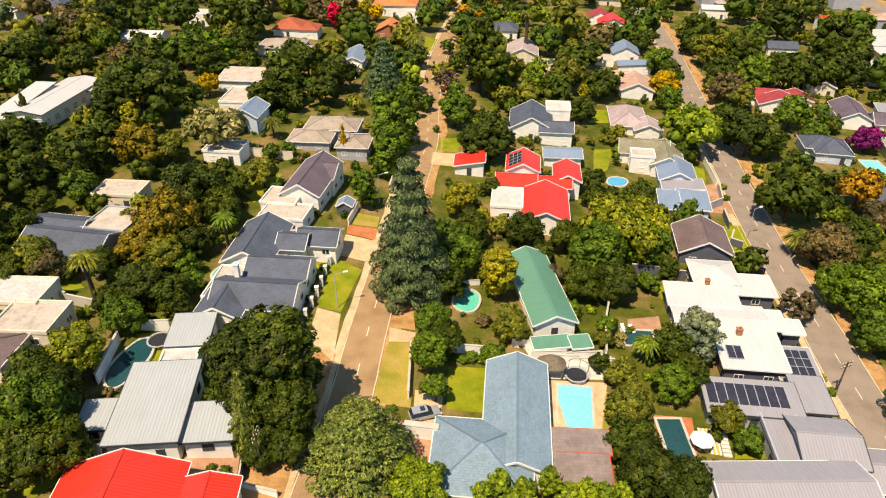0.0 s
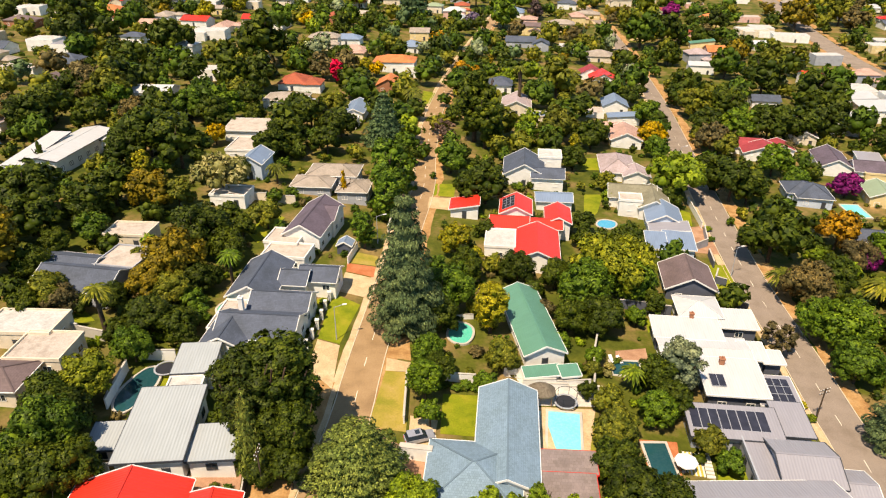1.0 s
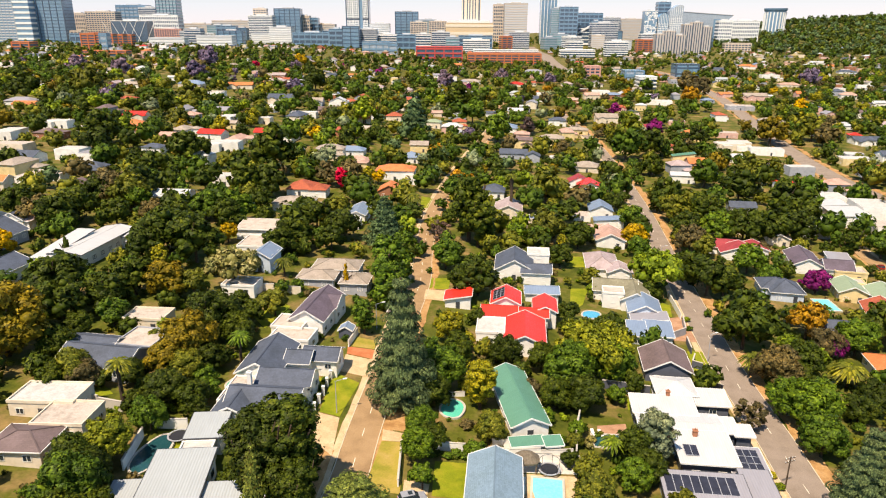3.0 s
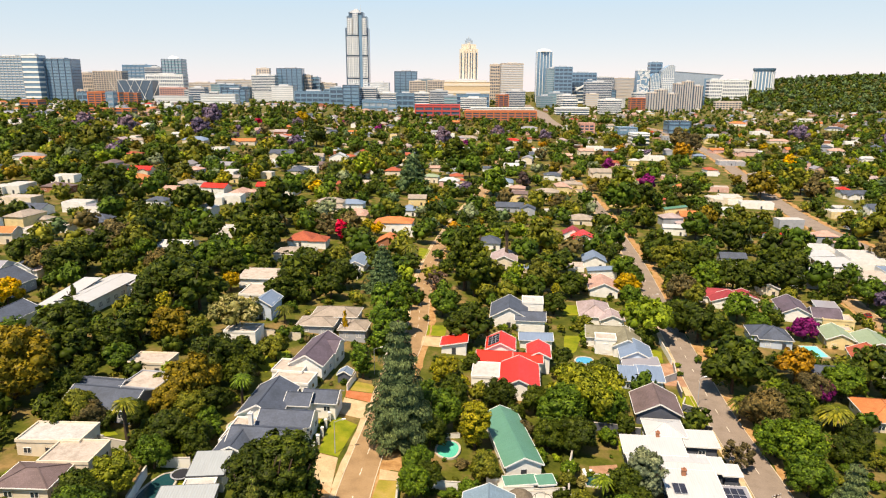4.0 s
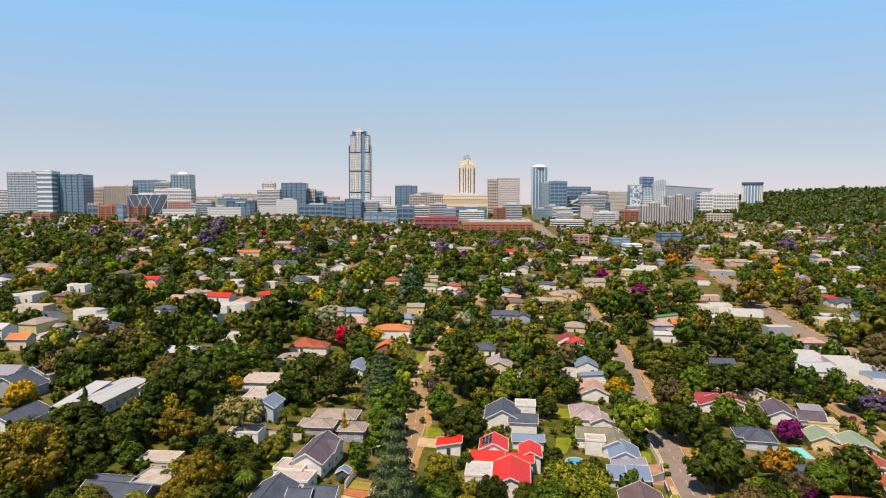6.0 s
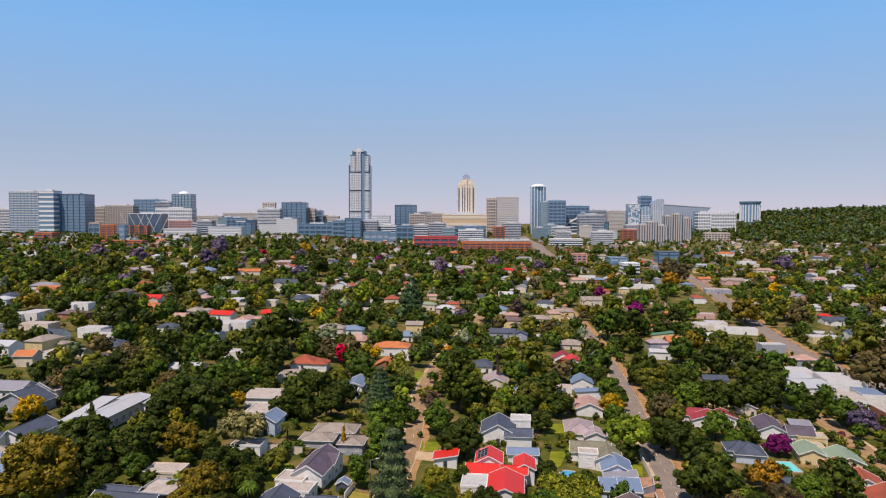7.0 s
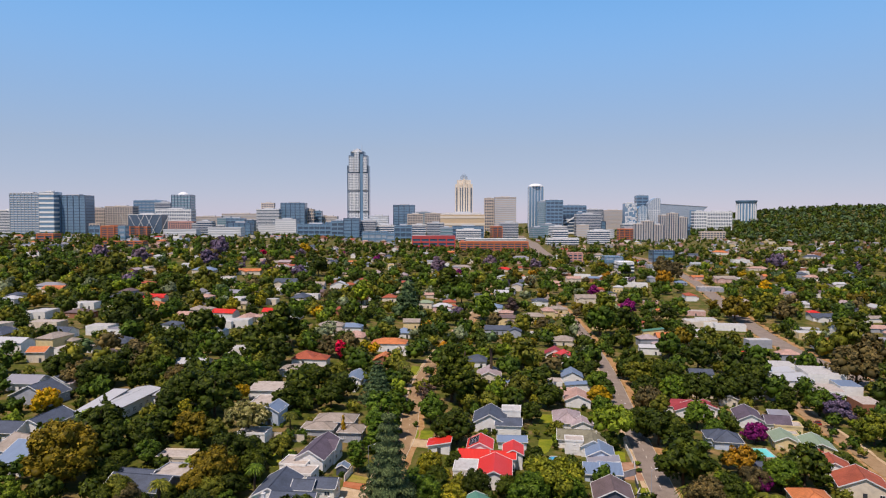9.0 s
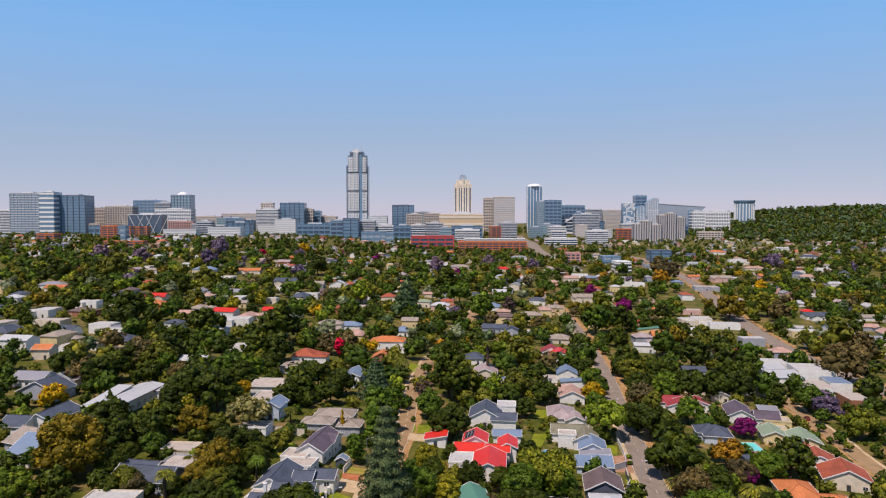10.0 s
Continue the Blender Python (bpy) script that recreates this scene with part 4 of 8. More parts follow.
sheet("lawn", [(-58.2, 101.7), (-55.0, 104.4), (-52.0, 101.0), (-56.0, 99.2)], M["lawn"], 0.052, "mown green lawn", "lawn")
sheet("lawn", [(-47.4, 59.4), (-43.1, 60.9), (-41.1, 60.0), (-43.4, 57.4)], M["lawn"], 0.053, "mown green lawn", "lawn")
sheet("terrace", [(-53.2, 117.0), (-50.9, 118.1), (-49.5, 113.0), (-51.4, 112.9)], M["red_paving"], 0.079, "red brick paved drive", "terrace")
sheet("yard", [(-27.6, 63.7), (-20.4, 63.5), (-20.2, 59.4), (-26.5, 60.4)], M["paving"], 0.070, "brick paved yard", "yard")
sheet("yard", [(-20.0, 64.0), (-14.8, 61.9), (-13.9, 56.5), (-19.4, 56.6)], M["dirt"], 0.051, "bare orange dirt", "yard")
sheet("lawn", [(-40.2, 88.4), (-36.0, 88.7), (-34.4, 81.9), (-36.7, 81.9)], M["lawn"], 0.050, "mown green lawn", "lawn")
sheet("lawn", [(52.6, 104.0), (55.5, 104.0), (54.5, 100.2), (51.3, 99.3)], M["lawn"], 0.051, "mown green lawn", "lawn")
sheet("deck", [(42.6, 93.1), (48.8, 94.0), (47.3, 87.6), (41.8, 90.7)], M["paving"], 0.067, "brick paved yard", "deck")
sheet("lawn", [(32.4, 75.2), (33.8, 73.9), (31.0, 66.5), (29.3, 66.5)], M["dry_lawn"], 0.053, "dry yellowing lawn", "lawn")
sheet("lawn", [(50.1, 66.6), (55.0, 68.2), (52.9, 61.0), (47.5, 61.1)], M["lawn"], 0.054, "mown green lawn", "lawn")
sheet("lawn", [(69.0, 73.3), (67.8, 69.0), (67.8, 67.3), (65.0, 67.9)], M["lawn"], 0.055, "mown green lawn", "lawn")
sheet("deck", [(38.6, 69.7), (44.5, 69.0), (42.2, 61.5), (37.3, 60.6)], M["red_paving"], 0.081, "red brick paved drive", "deck")
sheet("lawn", [(9.3, 313.1), (15.7, 314.8), (15.6, 337.5), (11.5, 336.3)], M["lawn"], 0.050, "mown green lawn", "lawn")
sheet("lawn", [(20.2, 281.9), (25.2, 278.6), (22.4, 260.1), (18.1, 260.7)], M["lawn"], 0.051, "mown green lawn", "lawn")

# ---- houses ----
house(-33, 49.5, -3, [(-33, 49.5, 14, 19.5, 3.0, "gable", 20, "y"), (-22.6, 49.5, 6.5, 14, 2.7, "gable", 16, "y")], "white_wall", "red_metal", "white house under a bright red steel roof")
house(-31.8, 69.6, -1, [(-31.8, 69.6, 8.6, 13.8, 3.6, "mono", 3, "x"), (-23.9, 66.0, 5.8, 6.0, 2.8, "mono", 3, "x"), (-30.4, 85.2, 5.6, 6.8, 3.2, "mono", 3, "x"), (-31.0, 79.4, 5.2, 3.4, 2.7, "flat", 0, "y", "white_flat"), (-39.3, 68.8, 3.6, 4.6, 2.5, "mono", 3, "x")], "white_wall", "silver_metal", "white house with low pale ribbed steel roofs", trim="dark_trim")
blue = house(17.2, 67.6, -11, [(17.2, 67.6, 8.4, 20.4, 3.1, "gable", 24, "y"), (11.2, 60.4, 12.6, 12.2, 3.1, "hip", 22, "x")], "white_wall", "blue_tile", "house under blue grey painted tile roofs")
house(23.6, 60.2, -9, [(24.1, 62.2, 9.0, 3.2, 2.7, "mono", 8, "x"), (23.3, 58.0, 8.4, 3.8, 2.3, "mono", 7, "x")], "white_wall", "wood_shingle", "cottage with two weathered shingle roofs edged in red", trim="red_trim", over=0.4)
house(27.4, 98.8, 2, [(27.4, 98.8, 7.0, 21.6, 3.1, "gable", 24, "y"), (26.2, 83.9, 5.6, 2.0, 2.3, "mono", 5, "x"), (30.9, 83.5, 2.6, 2.2, 2.3, "mono", 5, "x")], "white_wall", "green_metal", "long white house under a green steel roof")
slate = house(-24.0, 111.0, -11, [(-24.0, 112.0, 8.6, 14.0, 3.2, "gable", 28, "y"), (-18.8, 102.8, 10.5, 7.6, 3.1, "gable", 28, "x"), (-21.8, 95.3, 13.5, 8.4, 3.2, "gable", 26, "x"), (-12.6, 113.5, 7.4, 6.2, 2.8, "gable", 25, "x"), (-27.9, 99.5, 4.6, 9.5, 2.8, "flat", 0, "y", "flat_roof"), (-17.2, 112.0, 5, 6, 3.0, "gable", 25, "x"), (-27.0, 92.8, 7.2, 7.0, 3.0, "gable", 26, "y")], "white_wall", "slate_tile", "grey house with several dark slate gables")
add_chimney(slate, 0.6, -11.6, 3, 6.4)
house(-15.6, 138.5, -15, [(-15.6, 138.5, 8.2, 17.0, 4.2, "gable", 30, "y"), (-21.3, 131.5, 7.6, 7.0, 3.4, "flat", 0, "y", "flat_roof"), (-20.2, 125.2, 9.5, 6.5, 3.0, "flat", 0, "y", "flat_roof"), (-12.5, 142, 5, 8, 4.0, "gable", 24, "x")], "white_wall", "purple_tile", "white house with a steep plum brown tile roof")
house(-12.3, 173.0, -10, [(-12.3, 173.0, 13.5, 9.0, 3.6, "hip", 20, "x"), (-17.6, 166.5, 10.5, 8.0, 3.0, "hip", 18, "x"), (-6.6, 161.5, 7.6, 8.6, 3.2, "hip", 18, "y")], "grey_wall", "tan_tile", "house with low tan tile hip roofs beside a pool")
house(-57.0, 111.5, -16, [(-57.0, 111.5, 15.5, 9.5, 3.0, "gable", 24, "x"), (-61.5, 118.0, 12.0, 6.6, 3.0, "gable", 22, "x"), (-51.0, 118.0, 8.5, 8.5, 3.6, "flat", 0, "y", "flat_roof")], "grey_wall", "slate_tile", "dark slate roofed house with a pale flat extension")
house(-54.4, 132.5, -10, [(-54.4, 132.5, 9.5, 6.5, 3.2, "flat", 0, "y")], "cream_wall", "flat_roof", "cream garage with a flat roof")
house(-60.5, 95.5, -8, [(-60.5, 95.5, 12, 7.0, 3.4, "flat", 0, "y"), (-54.6, 88.2, 9, 7.5, 3.2, "flat", 0, "y", "flat_roof"), (-58.6, 81.4, 9, 7.0, 3.0, "hip", 20, "x", "brown_tile")], "cream_wall", "white_flat", "pale flat roofed modern house")
house(-87.0, 183.0, -12, [(-85.6, 184.0, 9.6, 28.0, 4.0, "gable", 9, "y"), (-92.6, 180.0, 5.0, 22.0, 3.4, "mono", 5, "x"), (-80.0, 193.5, 6.0, 8.0, 3.2, "mono", 5, "x")], "white_wall", "white_metal", "long house under bright white steel roofs", trim="dark_trim")
house(-101.5, 159.0, -12, [(-101.5, 159.0, 10.0, 15.0, 3.2, "gable", 24, "y"), (-108.0, 152.0, 8.0, 9.0, 3.0, "gable", 24, "x")], "white_wall", "slate_tile", "white house under a dark grey slate gable", clear=False)
house(-81.1, 249.0, -10, [(-81.1, 249.0, 16, 10, 3.4, "gable", 18, "x", "white_metal"), (-74.0, 233.0, 13, 9, 3.2, "gable", 22, "x")], "white_wall", "slate_tile", "white house with grey and white gable roofs", clear=False)
house(-34.2, 177.0, -12, [(-34.2, 177.0, 6.5, 9.5, 4.6, "gable", 30, "y")], "blue_wall", "blue_metal", "tall narrow blue grey gabled house")
house(-39.8, 207.0, -10, [(-39.8, 207.0, 14, 9.5, 4.2, "mono", 5, "x"), (-37.5, 192.0, 12, 12, 3.2, "flat", 0, "y")], "white_wall", "flat_roof", "cream house with a low pale roof and terrace")
house(-32.9, 247.0, -10, [(-32.9, 247.0, 15, 11, 3.6, "hip", 18, "x", "tan_tile"), (-26.5, 238, 9, 8, 3, "mono", 5, "x", "grey_metal")], "white_wall", "tan_tile", "white house with mixed tan and grey roofs")
house(-37.2, 156.0, -12, [(-37.2, 156.0, 9, 6.5, 3.2, "flat", 0, "y")], "white_wall", "flat_roof", "white flat roofed outbuilding")
house(-32.6, 275.5, -8, [(-32.6, 275.5, 11, 13, 3.2, "hip", 26, "y"), (-25, 272, 7, 9, 3.0, "hip", 24, "y")], "white_wall", "rust_tile", "white house under a rust clay tile roof")
house(5.9, 280.5, -9, [(5.9, 280.5, 9.5, 11, 3.2, "gable", 27, "y", "orange_tile")], "brick_wall", "orange_tile", "face brick cottage with an orange tile gable")
house(9.7, 318.0, -9, [(9.7, 318.0, 19, 12, 5.2, "hip", 20, "x"), (17, 308, 7, 6, 3, "flat", 0, "y", "flat_roof")], "white_wall", "orange_tile", "white double storey house with an orange hip roof")
house(-7.1, 234.0, -9, [(-7.1, 238.0, 6.5, 15, 3.4, "gable", 24, "y"), (-11.5, 226.0, 10, 6, 3.0, "flat", 0, "y", "white_flat")], "white_wall", "blue_metal", "white house with a long blue grey roof")
house(43.4, 182.0, -12, [(43.4, 182.0, 11.5, 14.0, 3.8, "gable", 28, "y"), (49.0, 175.5, 9, 7.0, 3.6, "gable", 26, "x"), (52.6, 188.0, 7, 7, 5.2, "flat", 0, "y", "white_flat")], "white_wall", "slate_tile", "white double gabled house under dark slate tile")
house(47.2, 160.5, -10, [(47.2, 160.5, 9.4, 6.2, 3.0, "gable", 18, "x")], "white_wall", "blue_metal", "white garage with a blue grey roof")
house(21.9, 154.0, -10, [(21.9, 154.0, 7.0, 6.4, 2.7, "mono", 10, "y")], "white_wall", "red_metal", "white garage with a red steel roof")
red = house(35.0, 130.5, -12, [(35.6, 130.0, 9.6, 15.0, 3.4, "gable", 24, "y"), (31.5, 142.5, 9.0, 6.6, 3.6, "gable", 24, "x"), (34.8, 151.0, 7.6, 9.0, 3.8, "gable", 26, "y"), (44.2, 144.5, 5.8, 9.0, 3.8, "gable", 26, "y"), (40.0, 141.0, 8, 5.6, 3.3, "gable", 24, "x"), (27.8, 134.0, 7.0, 9.0, 3.3, "flat", 0, "y", "white_flat")], "white_wall", "red_metal", "white house of many gables under bright red roofs")
house(56.0, 257.5, -12, [(56.0, 257.5, 11, 15, 3.4, "gable", 24, "y", "mauve_tile"), (61.0, 240.5, 9, 6.5, 3.4, "flat", 0, "y", "blue_metal")], "cream_wall", "mauve_tile", "cream house with a faded tile gable")
house(132.3, 212.0, -18, [(132.3, 214.0, 17, 9, 3.2, "hip", 24, "x"), (133.5, 206.5, 14, 8, 3.0, "gable", 20, "y"), (141, 210, 9, 8, 3.0, "gable", 20, "y")], "white_wall", "maroon_tile", "white house under maroon tile roofs")
house(74.7, 189.5, -13, [(74.7, 189.5, 10.0, 16.0, 3.2, "hip", 26, "y"), (78.0, 181.0, 7.5, 7.0, 3.0, "gable", 24, "y")], "white_wall", "mauve_tile", "white house under a faded mauve tile roof")
house(88.3, 221.0, -13, [(88.3, 221.0, 10.5, 14.0, 3.2, "gable", 24, "y"), (85, 232, 12, 7, 3, "gable", 22, "x")], "white_wall", "pink_tile", "white house with a faded pink tile gable")
house(108.2, 312.5, -13, [(108.2, 310.0, 12, 12, 3.4, "gable", 26, "y"), (106.0, 322.0, 11, 9, 3.4, "gable", 28, "y", "maroon_tile")], "white_wall", "red_metal", "white gabled house under red roofs")
house(98.8, 264.0, -13, [(98.8, 264.0, 10, 12, 3.4, "gable", 26, "y"), (96.8, 246.5, 12, 6, 2.8, "mono", 5, "y"), (88, 256, 7, 9, 2.8, "flat", 0, "y", "flat_roof")], "white_wall", "blue_metal", "white house with blue grey gable roofs")
house(70.7, 164.5, -15, [(70.7, 164.5, 12.5, 8.5, 3.6, "gable", 27, "x"), (74.6, 158.5, 8.0, 12.0, 3.6, "gable", 27, "y"), (67.8, 157.5, 6, 5, 5.0, "flat", 0, "y", "flat_roof")], "white_wall", "khaki_tile", "white house with steep khaki tile gables and a pool")
house(74.0, 148.0, -15, [(74.0, 149.5, 8.5, 10.0, 3.4, "gable", 26, "y"), (72.6, 142.0, 9.0, 5.0, 3.0, "mono", 6, "y", "grey_metal"), (72.2, 134.6, 6.4, 8.0, 2.9, "mono", 5, "x"), (66.6, 135.2, 4.2, 7.6, 2.9, "mono", 5, "x")], "blue_wall", "blue_metal", "pale blue house with slate blue steel roofs")
house(66.4, 116.5, -14, [(66.4, 116.5, 10.2, 11.0, 3.2, "gable", 27, "y")], "dark_wall", "brown_tile", "charcoal house under a brown tile gable")
house(62.8, 103.6, -12, [(62.8, 103.6, 7.8, 7.2, 3.8, "hip", 18, "x"), (68.8, 98.9, 6.2, 5.6, 3.0, "mono", 4, "x")], "dark_wall", "white_metal", "charcoal house with white pyramid and flat steel roofs")
white = house(57.4, 88.8, -12, [(57.4, 88.8, 15.0, 7.6, 3.5, "gable", 7, "x"), (56.8, 95.3, 11.6, 5.6, 3.7, "mono", 4, "x"), (58.4, 80.2, 9.2, 8.6, 3.6, "mono", 4, "x"), (66.0, 87.6, 3.4, 4.2, 3.2, "mono", 4, "x"), (68.8, 85.8, 2.6, 2.8, 3.0, "mono", 3, "x")], "dark_wall", "white_metal", "charcoal walled house under bright white steel roofs", over=0.6)
add_chimney(white, *local(0, 0, 12, 58.0 - 57.4, 83.5 - 88.8), 3, 5.4, "brick_wall")
add_chimney(white, *local(0, 0, 12, 59.0 - 57.4, 98.2 - 88.8), 3, 5.2, "brick_wall", 0.7)
carport = house(65.1, 77.6, -12, [(65.1, 77.6, 5.8, 6.8, 2.8, "mono", 4, "x")], "grey_wall", "grey_metal", "carport with a grey steel roof", windows=0, name="carport")
solarhouse = house(54.0, 70.5, -12, [(53.4, 69.6, 13.2, 6.2, 3.2, "mono", 6, "x"), (63.0, 69.7, 4.4, 6.8, 2.9, "mono", 4, "x"), (55.2, 63.2, 5, 12, 3.0, "flat", 0, "y", "grey_metal"), (59.8, 60.6, 8, 8.5, 3.2, "gable", 18, "x")], "grey_wall", "grey_metal", "grey house with low steel roofs round a courtyard", trim="dark_trim")
house(50.8, 53.4, -5, [(50.8, 53.4, 20.0, 7.8, 3.4, "gable", 16, "x")], "white_wall", "grey_metal", "long house under a pale grey ribbed roof")
house(64.2, 56.2, -12, [(64.2, 56.2, 6, 7, 2.9, "gable", 18, "x")], "white_wall", "grey_metal", "small house with a grey steel roof")
house(127.8, 168.5, -17, [(127.8, 168.5, 9.6, 10.5, 3.4, "hip", 28, "y")], "blue_wall", "slate_tile", "pale blue house under a slate blue hip roof")
house(156.0, 194.0, -20, [(152.5, 197.0, 9.5, 16.0, 3.6, "gable", 26, "y"), (160.0, 189.0, 9, 9, 3.3, "gable", 26, "x"), (165.5, 196.0, 7, 9, 3.4, "mono", 5, "x", "grey_metal")], "white_wall", "purple_tile", "white house under purple grey tile gables")
house(163.0, 232.0, -24, [(163.0, 232.0, 8, 22, 3.4, "gable", 24, "y"), (155.5, 241.0, 9, 9, 3.2, "gable", 24, "x", "tan_tile")], "cream_wall", "pink_tile", "cream house with a long salmon tile roof")
house(153.0, 166.0, -20, [(150.0, 168.5, 8.0, 11.0, 3.6, "gable", 24, "y"), (158.0, 161.5, 9.0, 13.0, 3.4, "gable", 22, "y"), (154.0, 173.5, 8.0, 5.0, 3.6, "flat", 0, "y", "flat_roof")], "yellow_wall", "sage_metal", "yellow house with sage green roofs beside a street")
house(124.5, 115.0, -16, [(124.5, 115.0, 10, 13, 3.2, "hip", 24, "y"), (130.0, 107.0, 9, 8, 3.0, "hip", 22, "x")], "cream_wall", "orange_tile", "cream house under a terracotta tile roof")
house(-66, 283, -8, [(-66, 283, 11, 9, 4.5, "flat", 0, "y")], "white_wall", "white_flat", "white flat roofed house")
house(-88, 326, -12, [(-88, 326, 13, 10, 5.0, "hip", 16, "x")], "white_wall", "white_metal", "white house with a pale roof")
house(-149, 415, -12, [(-149, 415, 18, 12, 4.8, "hip", 22, "x"), (-142, 402, 9, 8, 3.2, "hip", 22, "y")], "pink_wall", "orange_tile", "terracotta double storey house with an orange tile roof")
house(-98, 402, -20, [(-98, 402, 16, 9, 3.2, "gable", 24, "x")], "white_wall", "red_metal", "white house with a red roof")
house(-70, 416, -10, [(-70, 416, 10, 9, 3.2, "gable", 24, "x"), (-60, 424, 8, 8, 3.2, "gable", 24, "y", "pink_tile")], "cream_wall", "red_metal", "cream house with a red roof")
house(-31, 580, -8, [(-31, 580, 16, 10, 4.5, "gable", 24, "y"), (-22, 590, 14, 10, 3.4, "hip", 24, "x", "rust_tile")], "white_wall", "white_metal", "white gabled house seen above the trees")
house(-54, 509, -8, [(-54, 509, 20, 9, 4.0, "flat", 0, "y")], "white_wall", "white_flat", "long white flat roofed house")
house(15, 524, -10, [(15, 524, 12, 10, 4, "hip", 26, "x")], "cream_wall", "rust_tile", "cream house with a rust tile roof")
house(-10, 512, -10, [(-10, 500, 12, 8, 3.4, "gable", 24, "x")], "cream_wall", "orange_tile", "house with an orange tile roof")
house(-14, 374, -10, [(-14, 374, 15, 9, 3.4, "hip", 24, "x")], "white_wall", "blue_metal", "house with a blue grey hip roof")
house(27, 400, -10, [(27, 400, 11, 9, 4.6, "gable", 22, "x")], "yellow_wall", "tan_tile", "yellow double storey house with a tan roof")
house(20, 366, -10, [(20, 366, 10, 10, 3.4, "hip", 28, "y")], "white_wall", "blue_metal", "house with a steep blue grey hip roof")
house(105, 463, -14, [(105, 463, 11, 11, 5.4, "hip", 18, "x", "pink_tile")], "pink_wall", "pink_tile", "pink double storey house with an arched front")
house(157, 503, -14, [(157, 503, 18, 10, 3.6, "hip", 20, "x")], "yellow_wall", "tan_tile", "yellow house with a wide tan hip roof")
house(86, 397, -14, [(86, 397, 17, 10, 3.4, "gable", 24, "x"), (96, 388, 9, 8, 3.2, "gable", 24, "y")], "grey_wall", "slate_tile", "grey house with dark slate gables")
house(124, 365, -14, [(124, 367, 15, 12, 3.4, "hip", 22, "x")], "cream_wall", "tan_tile", "cream house with a tan hip roof")
house(200, 403, -15, [(200, 403, 14, 7, 3.6, "mono", 8, "y", "green_metal")], "yellow_wall", "green_metal", "yellow building with a green roof")
house(172, 342, -15, [(172, 342, 13, 8, 4.5, "gable", 18, "x")], "white_wall", "white_metal", "white house with a pale roof")
house(277, 495, -18, [(277, 495, 16, 11, 4.0, "flat", 0, "y")], "pink_wall", "flat_roof", "terracotta shop building with a flat roof", name="shop_building")
house(271, 427, -18, [(271, 427, 22, 11, 4.4, "flat", 0, "y"), (262, 440, 10, 8, 4.0, "flat", 0, "y")], "white_wall", "white_flat", "white flat roofed shop building", name="shop_building")
house(220, 262, -16, [(212, 258, 14, 18, 5.2, "mono", 3, "y", "white_metal"), (231, 264, 18, 20, 7.2, "flat", 0, "y"), (222, 292, 22, 16, 4.8, "flat", 0, "y"), (216, 276, 12, 12, 4.6, "mono", 4, "y", "white_metal"), (212, 233, 12, 16, 6.2, "flat", 0, "y", "flat_roof"), (226, 238, 10, 14, 6.6, "flat", 0, "y", "blue_metal")], "white_wall", "white_flat", "white modern office block with flat and skillion roofs", name="office_building", windows=3.0)
house(184, 243, -18, [(184, 243, 13, 19, 4.4, "mono", 4, "x")], "grey_wall", "white_metal", "grey hall with a white skillion roof")
house(-118, 191, -14, [(-118, 191, 15, 11, 3.2, "gable", 26, "y")], "grey_wall", "slate_tile", "grey house under a slate gable", clear=False)
house(-113, 265, -14, [(-113, 265, 9, 10, 3.4, "gable", 30, "y"), (-120, 258, 9, 8, 3.2, "gable", 28, "y")], "pink_wall", "brown_tile", "house with steep brown tile gables")
house(-160, 322, -12, [(-167, 318, 16, 10, 3.2, "gable", 24, "x", "slate_tile"), (-148, 326, 13, 10, 5, "flat", 0, "y"), (-136, 318, 10, 10, 4.2, "flat", 0, "y", "grey_metal")], "white_wall", "white_flat", "white modern house with flat and slate roofs")
house(-185, 345, -12, [(-185, 345, 18, 10, 4, "flat", 0, "y")], "cream_wall", "flat_roof", "cream flat roofed house")
house(55.5, 292, -12, [(55.5, 292, 10, 12, 3.4, "hip", 26, "y")], "white_wall", "slate_tile", "white house under a dark slate roof")

house(-265, 529, -12, [(-265, 529, 22, 12.0, 3.3, "hip", 22, "x"), (-258.8, 522.6, 7.9, 7.2, 2.8, "hip", 23, "y")], "white_wall", "grey_metal", "white house with a grey steel roof among trees")
house(-194, 422, -8, [(-194, 422, 14, 8.9, 4.6, "flat", 25, "x"), (-197.9, 417.0, 5.2, 5.3, 4.1, "flat", 23, "y")], "white_wall", "white_flat", "white house with a flat white roof among trees")
house(-183, 385, -18, [(-183, 385, 16, 10.2, 3.6, "hip", 20, "x"), (-178.2, 378.9, 5.9, 6.1, 3.1, "hip", 23, "y")], "brick_wall", "brown_tile", "face brick house with a brown tile roof among trees")
house(-206, 378, -5, [(-206, 378, 14, 8.4, 4.6, "flat", 22, "x"), (-209.6, 373.5, 4.9, 5.0, 4.1, "flat", 23, "y")], "white_wall", "white_flat", "white house with a flat white roof among trees")
house(-76, 466, -12, [(-76, 466, 8, 7.5, 4.6, "flat", 25, "x")], "cream_wall", "white_flat", "cream house with a flat white roof among trees")
house(-96, 441, -8, [(-96, 441, 11, 7.5, 3.6, "gable", 20, "x")], "yellow_wall", "tan_tile", "yellow house with a tan tile roof among trees")
house(-117, 351, -18, [(-117, 351, 11, 7.5, 3.3, "hip", 22, "x")], "white_wall", "slate_tile", "white house with a dark slate roof among trees")
house(-84, 368, -5, [(-84, 368, 17, 10.5, 4.6, "flat", 25, "x"), (-88.3, 362.1, 6.1, 6.3, 4.1, "flat", 23, "y")], "white_wall", "white_flat", "white house with a flat white roof among trees")
